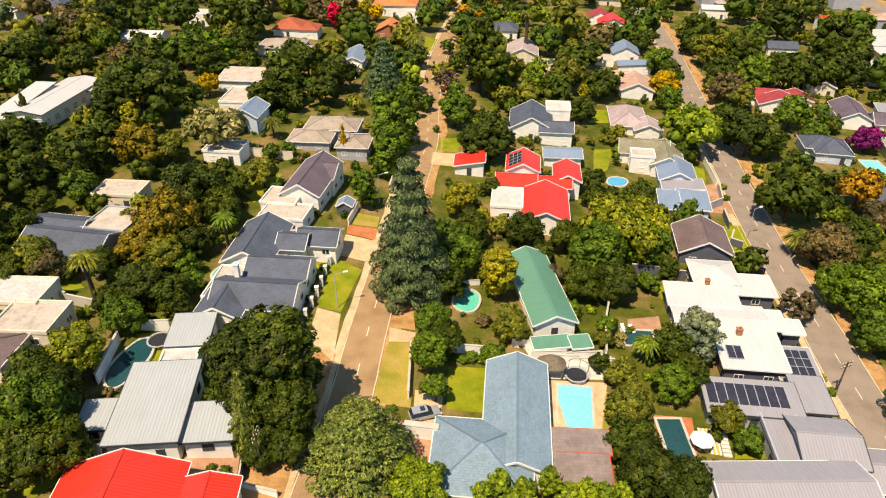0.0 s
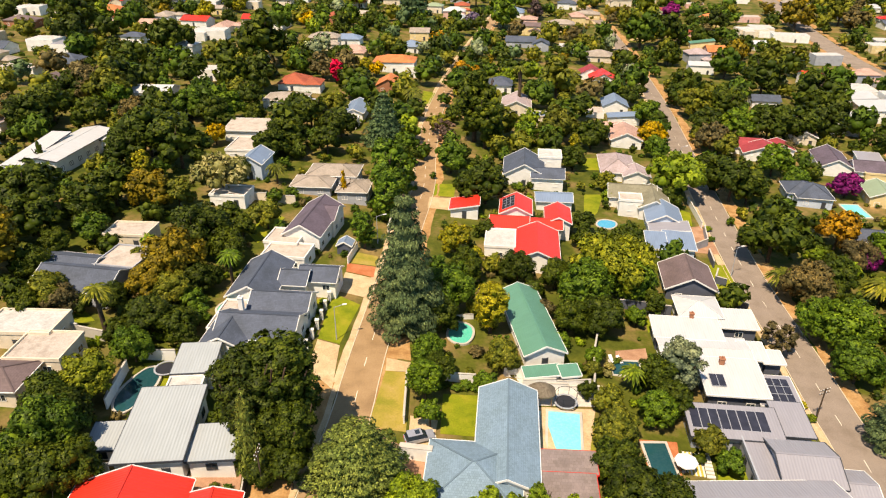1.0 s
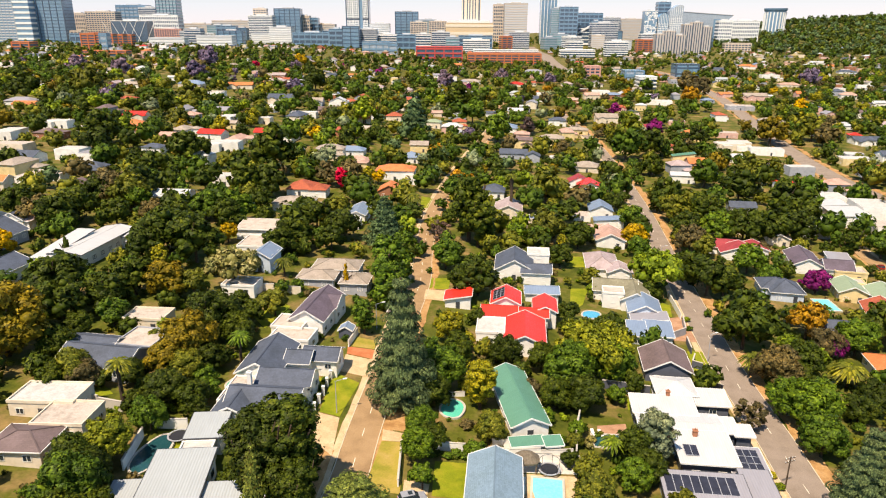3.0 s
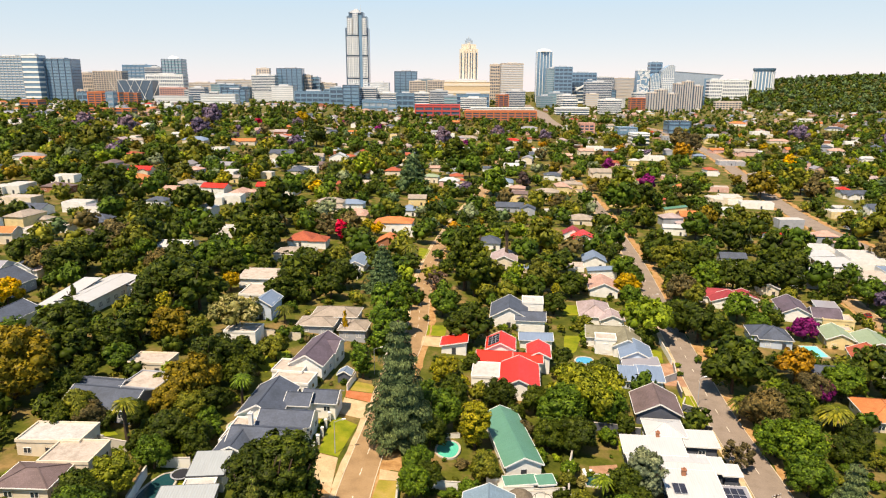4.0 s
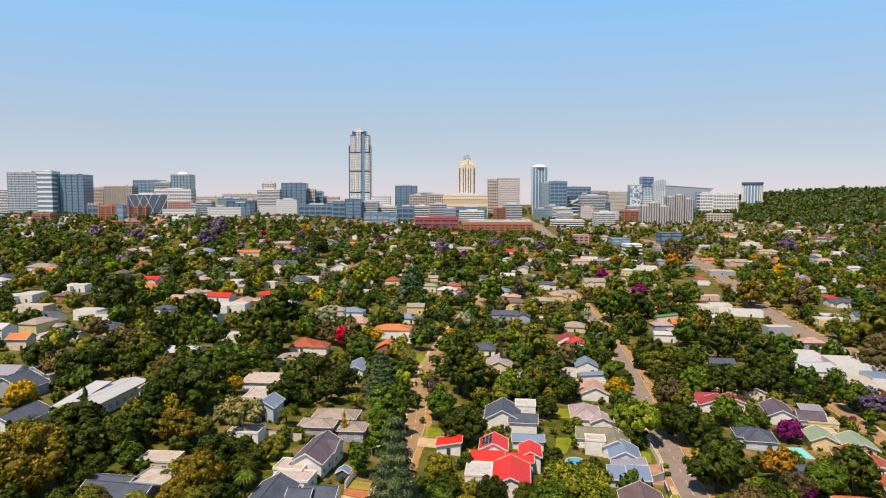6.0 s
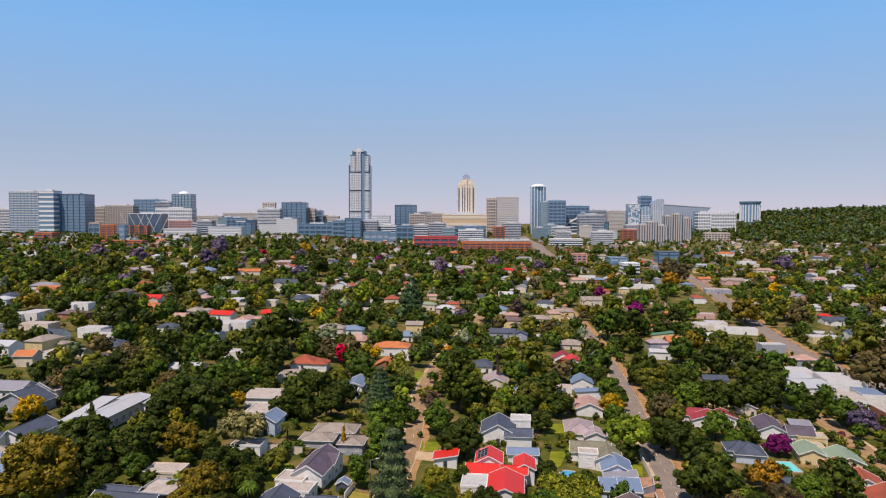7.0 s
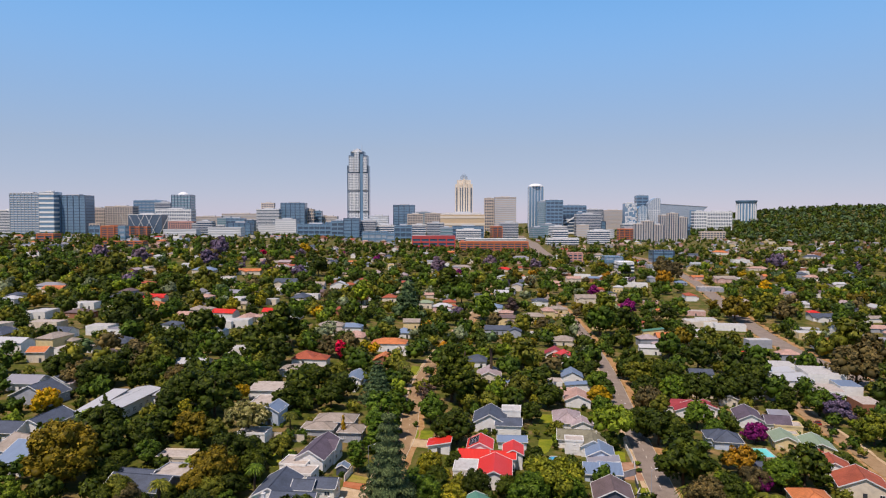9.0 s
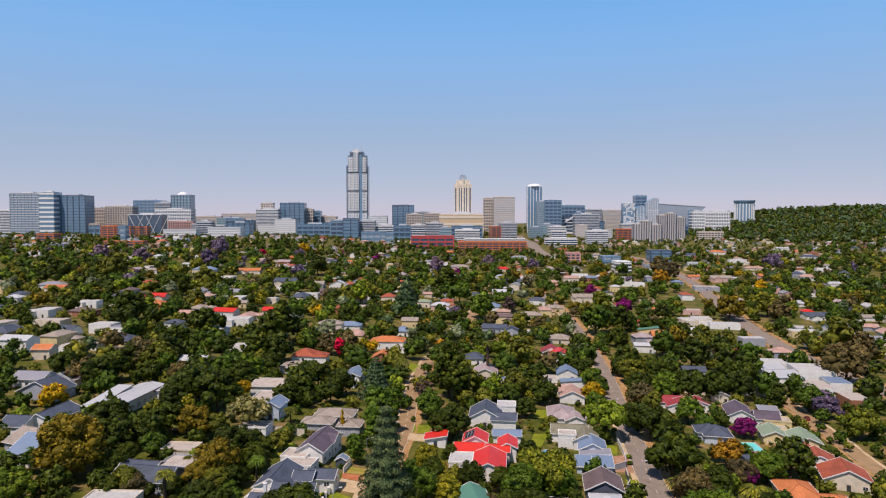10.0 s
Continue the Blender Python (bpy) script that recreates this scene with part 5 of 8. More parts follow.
house(-195, 550, -12, [(-195, 550, 13, 8.0, 3.6, "hip", 20, "x"), (-191.7, 545.3, 4.7, 4.8, 3.1, "hip", 23, "y")], "cream_wall", "rust_tile", "cream house with a rust tile roof among trees")
house(-226, 659, -8, [(-226, 659, 15, 9.5, 3.3, "gable", 22, "x"), (-230.5, 654.1, 5.5, 5.7, 2.8, "gable", 23, "y")], "white_wall", "tan_tile", "white house with a tan tile roof among trees")
house(-173, 663, -18, [(-173, 663, 24, 12.0, 4.8, "hip", 25, "x"), (-166.4, 656.3, 8.8, 7.2, 4.3, "hip", 23, "y")], "cream_wall", "blue_metal", "cream house with a blue grey steel roof among trees")
house(-130, 674, -5, [(-130, 674, 25, 12.0, 3.6, "gable", 20, "x"), (-136.9, 667.8, 9.0, 7.2, 3.1, "gable", 23, "y")], "cream_wall", "orange_tile", "cream house with a orange tile roof among trees")
house(-140, 603, -12, [(-140, 603, 18, 11.4, 4.6, "flat", 22, "x"), (-134.8, 596.6, 6.6, 6.8, 4.1, "flat", 23, "y")], "white_wall", "flat_roof", "white house with a flat pale roof among trees")
house(-80, 581, -8, [(-80, 581, 20, 12.0, 4.8, "gable", 25, "x"), (-85.9, 574.9, 7.2, 7.2, 4.3, "gable", 23, "y")], "cream_wall", "slate_tile", "cream house with a dark slate roof among trees")
house(-80, 729, -18, [(-80, 729, 21, 12.0, 3.6, "hip", 20, "x"), (-74.3, 722.1, 7.5, 7.2, 3.1, "hip", 23, "y")], "white_wall", "white_metal", "white house with a white steel roof among trees")
house(-97, 750, -5, [(-97, 750, 11, 7.5, 3.3, "gable", 22, "x")], "white_wall", "rust_tile", "white house with a rust tile roof among trees")
house(-296, 621, -12, [(-296, 621, 10, 7.5, 4.8, "hip", 25, "x")], "white_wall", "white_metal", "white house with a white steel roof among trees")
house(-208, 730, -8, [(-208, 730, 11, 7.5, 3.6, "gable", 20, "x")], "white_wall", "white_metal", "white house with a white steel roof among trees")
house(-117, 209, -18, [(-117, 209, 10, 7.5, 3.3, "hip", 22, "x")], "white_wall", "mauve_tile", "white house with a faded mauve tile roof among trees")
house(-148, 256, -5, [(-148, 256, 8, 7.5, 4.8, "gable", 25, "x")], "cream_wall", "orange_tile", "cream house with a orange tile roof among trees")
house(-495, 1065, -12, [(-495, 1065, 26, 12.0, 3.6, "hip", 20, "x"), (-487.4, 1058.3, 9.4, 7.2, 3.1, "hip", 23, "y")], "white_wall", "slate_tile", "white house with a dark slate roof among trees")
house(54, 562, -8, [(54, 562, 12, 7.5, 3.3, "gable", 22, "x")], "cream_wall", "pink_tile", "cream house with a pink tile roof among trees")
house(44, 499, -18, [(44, 499, 12, 7.5, 4.8, "hip", 25, "x")], "cream_wall", "sage_metal", "cream house with a sage green roof among trees")
house(94, 885, -5, [(94, 885, 26, 12.0, 4.6, "flat", 20, "x"), (86.6, 878.7, 9.4, 7.2, 4.1, "flat", 23, "y")], "white_wall", "white_flat", "white house with a flat white roof among trees")
house(121, 859, -12, [(121, 859, 26, 12.0, 3.3, "hip", 22, "x"), (128.3, 852.7, 9.4, 7.2, 2.8, "hip", 23, "y")], "white_wall", "tan_tile", "white house with a tan tile roof among trees")
house(34, 634, -8, [(34, 634, 11, 7.5, 4.8, "gable", 25, "x")], "white_wall", "slate_tile", "white house with a dark slate roof among trees")
house(99, 505, -18, [(99, 505, 21, 12.0, 3.6, "hip", 20, "x"), (105.0, 498.4, 7.5, 7.2, 3.1, "hip", 23, "y")], "white_wall", "blue_metal", "white house with a blue grey steel roof among trees")
house(102, 578, -5, [(102, 578, 10, 7.5, 3.3, "gable", 22, "x")], "white_wall", "slate_tile", "white house with a dark slate roof among trees")
house(152, 543, -12, [(152, 543, 14, 8.5, 4.8, "hip", 25, "x"), (156.1, 538.6, 4.9, 5.1, 4.3, "hip", 23, "y")], "white_wall", "slate_tile", "white house with a dark slate roof among trees")
house(186, 740, -8, [(186, 740, 18, 11.3, 4.6, "flat", 20, "x"), (181.0, 733.7, 6.6, 6.8, 4.1, "flat", 23, "y")], "white_wall", "white_flat", "white house with a flat white roof among trees")
house(178, 845, -18, [(178, 845, 18, 10.9, 3.3, "hip", 22, "x"), (182.7, 839.4, 6.3, 6.6, 2.8, "hip", 23, "y")], "cream_wall", "red_metal", "cream house with a red steel roof among trees")
house(239, 728, -5, [(239, 728, 17, 10.4, 4.8, "gable", 25, "x"), (234.7, 722.6, 6.0, 6.2, 4.3, "gable", 23, "y")], "cream_wall", "pink_tile", "cream house with a pink tile roof among trees")
house(241, 1028, -12, [(241, 1028, 26, 12.0, 3.6, "hip", 20, "x"), (247.9, 1021.5, 9.4, 7.2, 3.1, "hip", 23, "y")], "white_wall", "grey_metal", "white house with a grey steel roof among trees")
house(-27, 845, -8, [(-27, 845, 11, 7.5, 3.3, "gable", 22, "x")], "white_wall", "orange_tile", "white house with a orange tile roof among trees")
house(300, 686, -18, [(300, 686, 25, 12.0, 4.6, "flat", 25, "x"), (306.7, 679.2, 8.9, 7.2, 4.1, "flat", 23, "y")], "white_wall", "white_flat", "white house with a flat white roof among trees")
house(406, 751, -5, [(406, 751, 16, 10.1, 3.6, "gable", 20, "x"), (401.5, 745.7, 5.9, 6.1, 3.1, "gable", 23, "y")], "pink_wall", "orange_tile", "pink house with a orange tile roof among trees")
house(369, 648, -12, [(369, 648, 26, 12.0, 4.6, "flat", 22, "x"), (375.9, 641.1, 9.4, 7.2, 4.1, "flat", 23, "y")], "grey_wall", "flat_roof", "grey house with a flat pale roof among trees")
house(427, 724, -8, [(427, 724, 26, 12.0, 4.8, "gable", 25, "x"), (419.5, 717.6, 9.4, 7.2, 4.3, "gable", 23, "y")], "pink_wall", "tan_tile", "pink house with a tan tile roof among trees")
house(351, 559, -18, [(351, 559, 20, 12.0, 3.6, "hip", 20, "x"), (356.3, 552.2, 7.1, 7.2, 3.1, "hip", 23, "y")], "dark_wall", "tan_tile", "charcoal house with a tan tile roof among trees")
house(254, 446, -5, [(254, 446, 19, 11.9, 4.6, "flat", 22, "x"), (248.9, 439.2, 6.9, 7.1, 4.1, "flat", 23, "y")], "cream_wall", "white_flat", "cream house with a flat white roof among trees")
house(313, 393, -12, [(313, 393, 19, 11.8, 4.6, "flat", 25, "x"), (318.1, 386.4, 6.8, 7.1, 4.1, "flat", 23, "y")], "yellow_wall", "white_flat", "yellow house with a flat white roof among trees")
house(373, 464, -8, [(373, 464, 22, 12.0, 3.6, "gable", 20, "x"), (366.9, 457.1, 8.0, 7.2, 3.1, "gable", 23, "y")], "white_wall", "slate_tile", "white house with a dark slate roof among trees")
house(380, 487, -18, [(380, 487, 9, 7.5, 3.3, "hip", 22, "x")], "white_wall", "red_metal", "white house with a red steel roof among trees")
house(346, 403, -5, [(346, 403, 16, 9.7, 4.8, "gable", 25, "x"), (341.6, 397.9, 5.6, 5.8, 4.3, "gable", 23, "y")], "white_wall", "slate_tile", "white house with a dark slate roof among trees")
house(544, 849, -12, [(544, 849, 26, 12.0, 3.6, "hip", 20, "x"), (551.1, 842.2, 9.4, 7.2, 3.1, "hip", 23, "y")], "cream_wall", "pink_tile", "cream house with a pink tile roof among trees")
house(583, 963, -8, [(583, 963, 26, 12.0, 4.6, "flat", 22, "x"), (575.3, 956.5, 9.4, 7.2, 4.1, "flat", 23, "y")], "white_wall", "white_flat", "white house with a flat white roof among trees")
house(545, 731, -18, [(545, 731, 18, 10.9, 4.8, "hip", 25, "x"), (549.9, 725.3, 6.3, 6.5, 4.3, "hip", 23, "y")], "white_wall", "pink_tile", "white house with a pink tile roof among trees")
house(536, 671, -5, [(536, 671, 16, 10.1, 3.6, "gable", 20, "x"), (531.0, 665.6, 5.8, 6.0, 3.1, "gable", 23, "y")], "white_wall", "white_metal", "white house with a white steel roof among trees")
house(749, 1027, -12, [(749, 1027, 26, 12.0, 3.3, "hip", 22, "x"), (755.8, 1020.0, 9.4, 7.2, 2.8, "hip", 23, "y")], "white_wall", "slate_tile", "white house with a dark slate roof among trees")
house(202, 566, -8, [(202, 566, 19, 12.0, 4.8, "gable", 25, "x"), (196.3, 559.8, 7.0, 7.2, 4.3, "gable", 23, "y")], "cream_wall", "tan_tile", "cream house with a tan tile roof among trees")
house(264, 773, -18, [(264, 773, 20, 12.0, 4.6, "flat", 20, "x"), (269.4, 766.5, 7.4, 7.2, 4.1, "flat", 23, "y")], "white_wall", "white_flat", "white house with a flat white roof among trees")
house(222, 525, -5, [(222, 525, 13, 8.3, 3.3, "gable", 22, "x"), (218.5, 520.6, 4.8, 5.0, 2.8, "gable", 23, "y")], "white_wall", "maroon_tile", "white house with a maroon tile roof among trees")
house(625, 1108, -12, [(625, 1108, 26, 12.0, 4.8, "hip", 25, "x"), (632.4, 1101.6, 9.2, 7.2, 4.3, "hip", 23, "y")], "white_wall", "orange_tile", "white house with a orange tile roof among trees")
house(806, 1193, -8, [(806, 1193, 26, 12.0, 3.6, "gable", 20, "x"), (798.8, 1186.7, 9.4, 7.2, 3.1, "gable", 23, "y")], "white_wall", "white_metal", "white house with a white steel roof among trees")
house(148.0, 150.6, -25, [(148.0, 150.6, 9.8, 9, 3.4, "gable", 25, "y")], "yellow_wall", "rust_tile", "yellow gabled house under a rust tile roof")
house(148.5, 140.3, -25, [(148.5, 140.3, 10.8, 10, 3.4, "gable", 25, "y")], "white_wall", "rust_tile", "white gabled house under a rust tile roof")
house(148.0, 126.5, -25, [(148.0, 126.5, 13.4, 12, 3.4, "gable", 25, "y")], "cream_wall", "rust_tile", "cream gabled house under a long rust tile roof")
house(162.3, 185.7, -20, [(162.3, 185.7, 10.1, 7, 3.4, "flat", 25, "y")], "yellow_wall", "flat_roof", "yellow flat roofed annexe")
house(126.4, 171.4, -17, [(126.4, 171.4, 9.4, 9, 3.4, "hip", 25, "x")], "blue_wall", "slate_tile", "pale blue house with slate hips")
house(124.0, 138.4, -17, [(124.0, 138.4, 7.4, 7, 3.4, "gable", 25, "x")], "grey_wall", "slate_tile", "low grey house with a slate roof")
house(-96.1, 135.7, -30, [(-96.1, 135.7, 9.2, 12, 3.4, "gable", 25, "x")], "grey_wall", "tan_tile", "long house under a tan grey roof")
house(-93.0, 125.2, -20, [(-93.0, 125.2, 7.4, 7, 3.4, "mono", 25, "x")], "white_wall", "blue_metal", "white lean to under a blue grey roof")
house(-117.9, 209.8, -20, [(-117.9, 209.8, 9.0, 9, 3.4, "gable", 25, "y")], "white_wall", "slate_tile", "white gabled house with a slate roof")
house(-129.6, 207.0, -12, [(-129.6, 207.0, 12.6, 9, 3.4, "gable", 25, "x")], "white_wall", "grey_metal", "white house with grey steel gables")
house(171.7, 275.8, -14, [(171.7, 275.8, 11.8, 8, 3.4, "gable", 25, "x")], "white_wall", "slate_tile", "white house with a low slate roof")
house(175.6, 253.8, -16, [(175.6, 253.8, 7.2, 6, 3.4, "gable", 25, "x")], "cream_wall", "sage_metal", "cream cottage with a sage roof")
# ---- pools ----
def pool(x, y, w, d, turn, water, label, oval=False, rim="concrete"):
    n = 24
    if oval:
        outline = [(w / 2 * math.cos(6.2832 * k / n) * (1 + 0.12 * math.sin(2 * 6.2832 * k / n)), d / 2 * math.sin(6.2832 * k / n)) for k in range(n)]
    else:
        outline = [(-w / 2, -d / 2), (w / 2, -d / 2), (w / 2, d / 2), (-w / 2, d / 2)]
    ob = thing("swimming_pool", on_ground(x, y, turn), label, "swimming pool")
    TAKEN.append((x, y, max(w, d) * 0.5))
    z = 0.35
    part("water", Shape().prism(outline, -1.2, z - 0.1).mesh("water", M[water]), ob)
    k = len(outline)
    big = [(a * (1 + 0.45 / math.hypot(a, b)) if oval else a + math.copysign(0.4, a), b * (1 + 0.45 / math.hypot(a, b)) if oval else b + math.copysign(0.4, b)) for a, b in outline]
    s = Shape()
    v = [(*p, z) for p in outline] + [(*p, z) for p in big] + [(*p, z - 0.6) for p in outline] + [(*p, -0.9) for p in big]
    f = []
    for i in range(k):
        j = (i + 1) % k
        f += [(i, k + i, k + j, j), (k + i, 3 * k + i, 3 * k + j, k + j), (2 * k + i, i, j, 2 * k + j)]
    part("coping", s.add(v, f).mesh("coping", M[rim]), ob)
    return ob


pool(27.0, 71.3, 5.0, 9.0, -14, "pool_aqua", "turquoise rectangular swimming pool with pale coping")
pool(14.0, 98.2, 4.6, 6.8, 0, "pool_green", "green kidney shaped swimming pool", True)
pool(-39.1, 81.5, 4.6, 11.0, -10, "pool_dark", "dark oval swimming pool", True)
pool(59.0, 149.5, 5.0, 5.0, 0, "pool_blue", "blue corner swimming pool", True)
pool(42.7, 87.6, 5.0, 4.0, -10, "pool_dark", "dark green swimming pool by a timber deck")
pool(40.1, 64.6, 3.4, 8.0, -6, "pool_dark", "dark blue plunge pool")
pool(-19.0, 165.0, 8.0, 3.4, -8, "pool_aqua", "pale turquoise swimming pool beside a terrace", True)
pool(-29.6, 106.0, 3.4, 5.4, -15, "pool_green", "small teal swimming pool", True)
pool(137.7, 161.0, 5, 9, -10, "pool_aqua", "turquoise swimming pool beside a lawn")

# ---- the city on the ridge ----
# Concrete and glass colours are lightened to stand in for distance haze.
M["tower_white"] = plaster("pale tower concrete", (0.82, 0.82, 0.8), 0.7, 0.9)
M["tower_grey"] = plaster("grey tower concrete", (0.58, 0.59, 0.6), 0.7, 0.9)
M["tower_tan"] = plaster("tan tower concrete", (0.62, 0.52, 0.43), 0.7, 0.9)
M["tower_cream"] = plaster("cream tower stone", (0.8, 0.69, 0.55), 0.7, 0.9)
M["tower_sand"] = plaster("sand coloured render", (0.68, 0.5, 0.31), 0.7, 0.9)
M["tower_brick"] = plaster("orange brick", (0.55, 0.17, 0.07), 0.8, 0.85)
M["tower_pink"] = plaster("pink render", (0.62, 0.33, 0.27), 0.8, 0.9)
M["tower_red"] = plaster("red cladding", (0.55, 0.08, 0.07), 0.6, 0.9)
M["glass_blue"] = glass_like("blue curtain wall", (0.19, 0.34, 0.48), 0.15)
M["glass_dark"] = glass_like("dark curtain wall", (0.085, 0.14, 0.21), 0.15)
M["glass_teal"] = glass_like("teal curtain wall", (0.22, 0.4, 0.45), 0.15)
M["glass_grey"] = glass_like("grey curtain wall", (0.42, 0.5, 0.58), 0.15)
# body, band, pier materials; storeys' height; pier spacing
STYLES = {"hall": ("tower_sand", "tower_cream", None, 16.0, 0), "flats": ("tower_grey", "tower_tan", "glass_dark", 4.2, 5), "bands_white": ("glass_dark", "tower_white", None, 4.2, 0), "grid_grey": ("glass_blue", "tower_grey", "glass_grey", 6.0, 9), "loops_blue": ("glass_blue", "tower_white", None, 12.0, 0),
          "glass_blue": ("glass_blue", "glass_dark", "glass_dark", 8.0, 14), "piers_tan": ("glass_dark", "tower_tan", "tower_tan", 9.0, 5), "grid_tan": ("glass_dark", "tower_tan", "tower_tan", 5.0, 7),
          "glass_grey": ("glass_grey", "glass_blue", "glass_blue", 9.0, 12), "bands_grey": ("glass_dark", "tower_grey", None, 4.4, 0), "lattice_blue": ("glass_dark", None, None, 0, 0), "piers_white": ("glass_dark", "tower_white", "tower_white", 9.0, 5),
          "dome_teal": ("glass_teal", "glass_grey", "glass_dark", 8.0, 9), "bands_tan": ("tower_grey", "tower_tan", None, 4.6, 0), "glass_dark": ("glass_dark", "glass_blue", "glass_blue", 10.0, 12), "glass_teal": ("glass_teal", "glass_grey", None, 6.0, 0),
          "cap_blue": ("glass_blue", None, "tower_white", 0, 9), "checker": ("glass_blue", None, None, 0, 0), "white": ("tower_white", "tower_grey", None, 5.0, 0), "red_glass": ("glass_dark", "tower_red", "tower_red", 7.0, 16),
          "brick": ("glass_dark", "tower_brick", "tower_brick", 4.2, 12), "pinkgrid": ("glass_dark", "tower_pink", "tower_pink", 4.0, 6)}


def building(x, y, w, d, h, style, label, turn=-6.0):
    body, band, pier, storey, gap = STYLES[style]
    z = height(x, y)
    h += ridge_drop(x, y)
    ob = thing("office_building", pose(x, y, z, 0, 0, turn), label + " on the city ridge", "building", "city buildings")
    TAKEN.append((x, y, w * 0.5))
    part("body", Shape().box(-w / 2, -d / 2, -14, w / 2, d / 2, h).mesh("body", M[body]), ob)
    part("parapet", Shape().box(-w / 2 - 0.5, -d / 2 - 0.5, h, w / 2 + 0.5, d / 2 + 0.5, h + 1.4).mesh("parapet", M[band or "tower_white"]), ob)
    if band and storey:
        n = min(17 if y < 1.0 or h > 40 else 7, max(1, int(h / storey)))
        data = Shape().box(-w / 2 - 0.7, -d / 2 - 0.7, 0, w / 2 + 0.7, d / 2 + 0.7, storey * (0.42 if band != "glass_dark" else 0.12)).mesh("floor_band", M[band])
        for k in range(n):
            part("floor_band", data, ob, pose(0, 0, h * (k + 0.5) / n))
    if pier and gap:
        n = max(2, int(w / gap) + 1)
        data = Shape().box(-0.9, -d / 2 - 1.1, -2, 0.9, -d / 2 + 0.4, h).mesh("pier", M[pier])
        for k in range(n):
            part("pier", data, ob, pose((k / (n - 1) - 0.5) * w, 0, 0))
    if style == "lattice_blue":
        data = Shape().beam((0, -d / 2 - 0.6, 0), (h * 0.5, -d / 2 - 0.6, h), 0.8, 0.8).mesh("lattice_bar", M["tower_white"])
        other = Shape().beam((0, -d / 2 - 0.6, 0), (-h * 0.5, -d / 2 - 0.6, h), 0.8, 0.8).mesh("lattice_bar", M["tower_white"])
        for k in range(8):
            part("lattice_bar", data if k % 2 else other, ob, pose((k + 0.5) / 8 * w - w / 2, 0, 0))
    if style == "dome_teal":
        part("dome", Shape().tube([(0, 0, h, w * 0.3), (0, 0, h + 5, w * 0.25), (0, 0, h + 9, w * 0.12), (0, 0, h + 10, 0.5)], 16).mesh("dome", M["tower_white"]), ob)
    if style == "cap_blue":
        part("cap", Shape().tube([(0, 0, h + 1, w * 0.5), (0, 0, h + 5, w * 0.46), (0, 0, h + 9, w * 0.25), (0, 0, h + 10, 1)], 16).mesh("cap", M["tower_white"]), ob)
    if style == "checker":
        data = Shape().box(-1.6, -d / 2 - 0.6, -1.6, 1.6, -d / 2 + 0.2, 1.6).mesh("white_panel", M["tower_white"])
        rng = np.random.default_rng(8)
        for i in range(int(w / 4)):
            for j in range(int(h / 4)):
                if rng.random() < 0.55:
                    part("white_panel", data, ob, pose((i + 0.5) * 4 - w / 2, 0, j * 4 + 3))
    if h > 30 and style not in ("dome_teal", "cap_blue"):
        part("plant_room", Shape().box(-w * 0.2, -d * 0.2, h, w * 0.22, d * 0.2, h + 4.5).mesh("plant_room", M["tower_grey"]), ob)
    return ob


def skyscraper(x, y, w, h):
    """The tallest tower: stacked blocks with dark belts, white window grids and a blue glass spine."""
    h += ridge_drop(x, y)
    ob = thing("skyscraper", pose(x, y, height(x, y), 0, 0, -6), "very tall pale residential tower with dark belts and blue glass", "skyscraper")
    part("core", Shape().box(-w * 0.5, -w * 0.3, -10, w * 0.5, w * 0.4, h * 0.8).box(-w * 0.43, -w * 0.28, h * 0.8, w * 0.45, w * 0.36, h * 0.92).box(-w * 0.34, -w * 0.28, h * 0.92, w * 0.3, w * 0.3, h * 0.965).mesh("core", M["glass_dark"]), ob)
    part("podium", Shape().box(-w * 0.9, -w * 0.8, -14, w * 0.9, w * 0.6, h * 0.13).mesh("podium", M["glass_grey"]), ob)
    tops = ((-0.3, 0.25, 0.9), (-0.035, 0.25, 0.955), (0.36, 0.21, 0.9))
    belts = (0.14, 0.255, 0.5, 0.715, 1.0)
    for cx, ww, top in tops:
        for a, b in zip(belts, belts[1:]):
            z0, z1 = a * h + 2.4, min(b * h - 2.4, top * h)
            inset = 0.03 if b > 0.9 else 0.0
            blk = part("tower_block", Shape().box(-(ww - inset) * w / 2, -0.42 * w, z0, (ww - inset) * w / 2, 0.3 * w, z1).mesh("tower_block", M["tower_white"]), ob, pose(cx * w * (1 - inset), -0.05 * w * (abs(cx) < 0.1), 0))
            n, cols = max(1, int((z1 - z0) / 4.6)), 3
            pane = shared(("slot", ww), lambda: Shape().box(-ww * w * 0.09, -0.3, -1.2, ww * w * 0.09, 0.3, 1.2).mesh("window", M["glass_dark"]))
            for i in range(n):
                for j in range(cols):
                    part("window", pane, blk, pose((j - 1) * ww * w * 0.3, -0.42 * w, z0 + (i + 0.5) * (z1 - z0) / n))
    part("glass_spine", Shape().box(0.1 * w, -0.4 * w, 4, 0.245 * w, -0.1 * w, h * 0.93).mesh("glass_spine", M["glass_blue"]), ob)
    part("crown_frame", Shape().box(-0.27 * w, -0.35 * w, h * 0.955, 0.2 * w, 0.2 * w, h * 0.97).box(-0.2 * w, -0.3 * w, h * 0.97, 0.12 * w, 0.15 * w, h * 0.985).box(-0.1 * w, -0.2 * w, h * 0.985, 0.05 * w, 0.1 * w, h).mesh("crown_frame", M["tower_grey"]), ob)
    part("mast", Shape().tube([(0.16 * w, 0, h * 0.94, 0.8), (0.16 * w, 0, h * 1.05, 0.3)], 6).mesh("mast", M["tower_grey"]), ob)


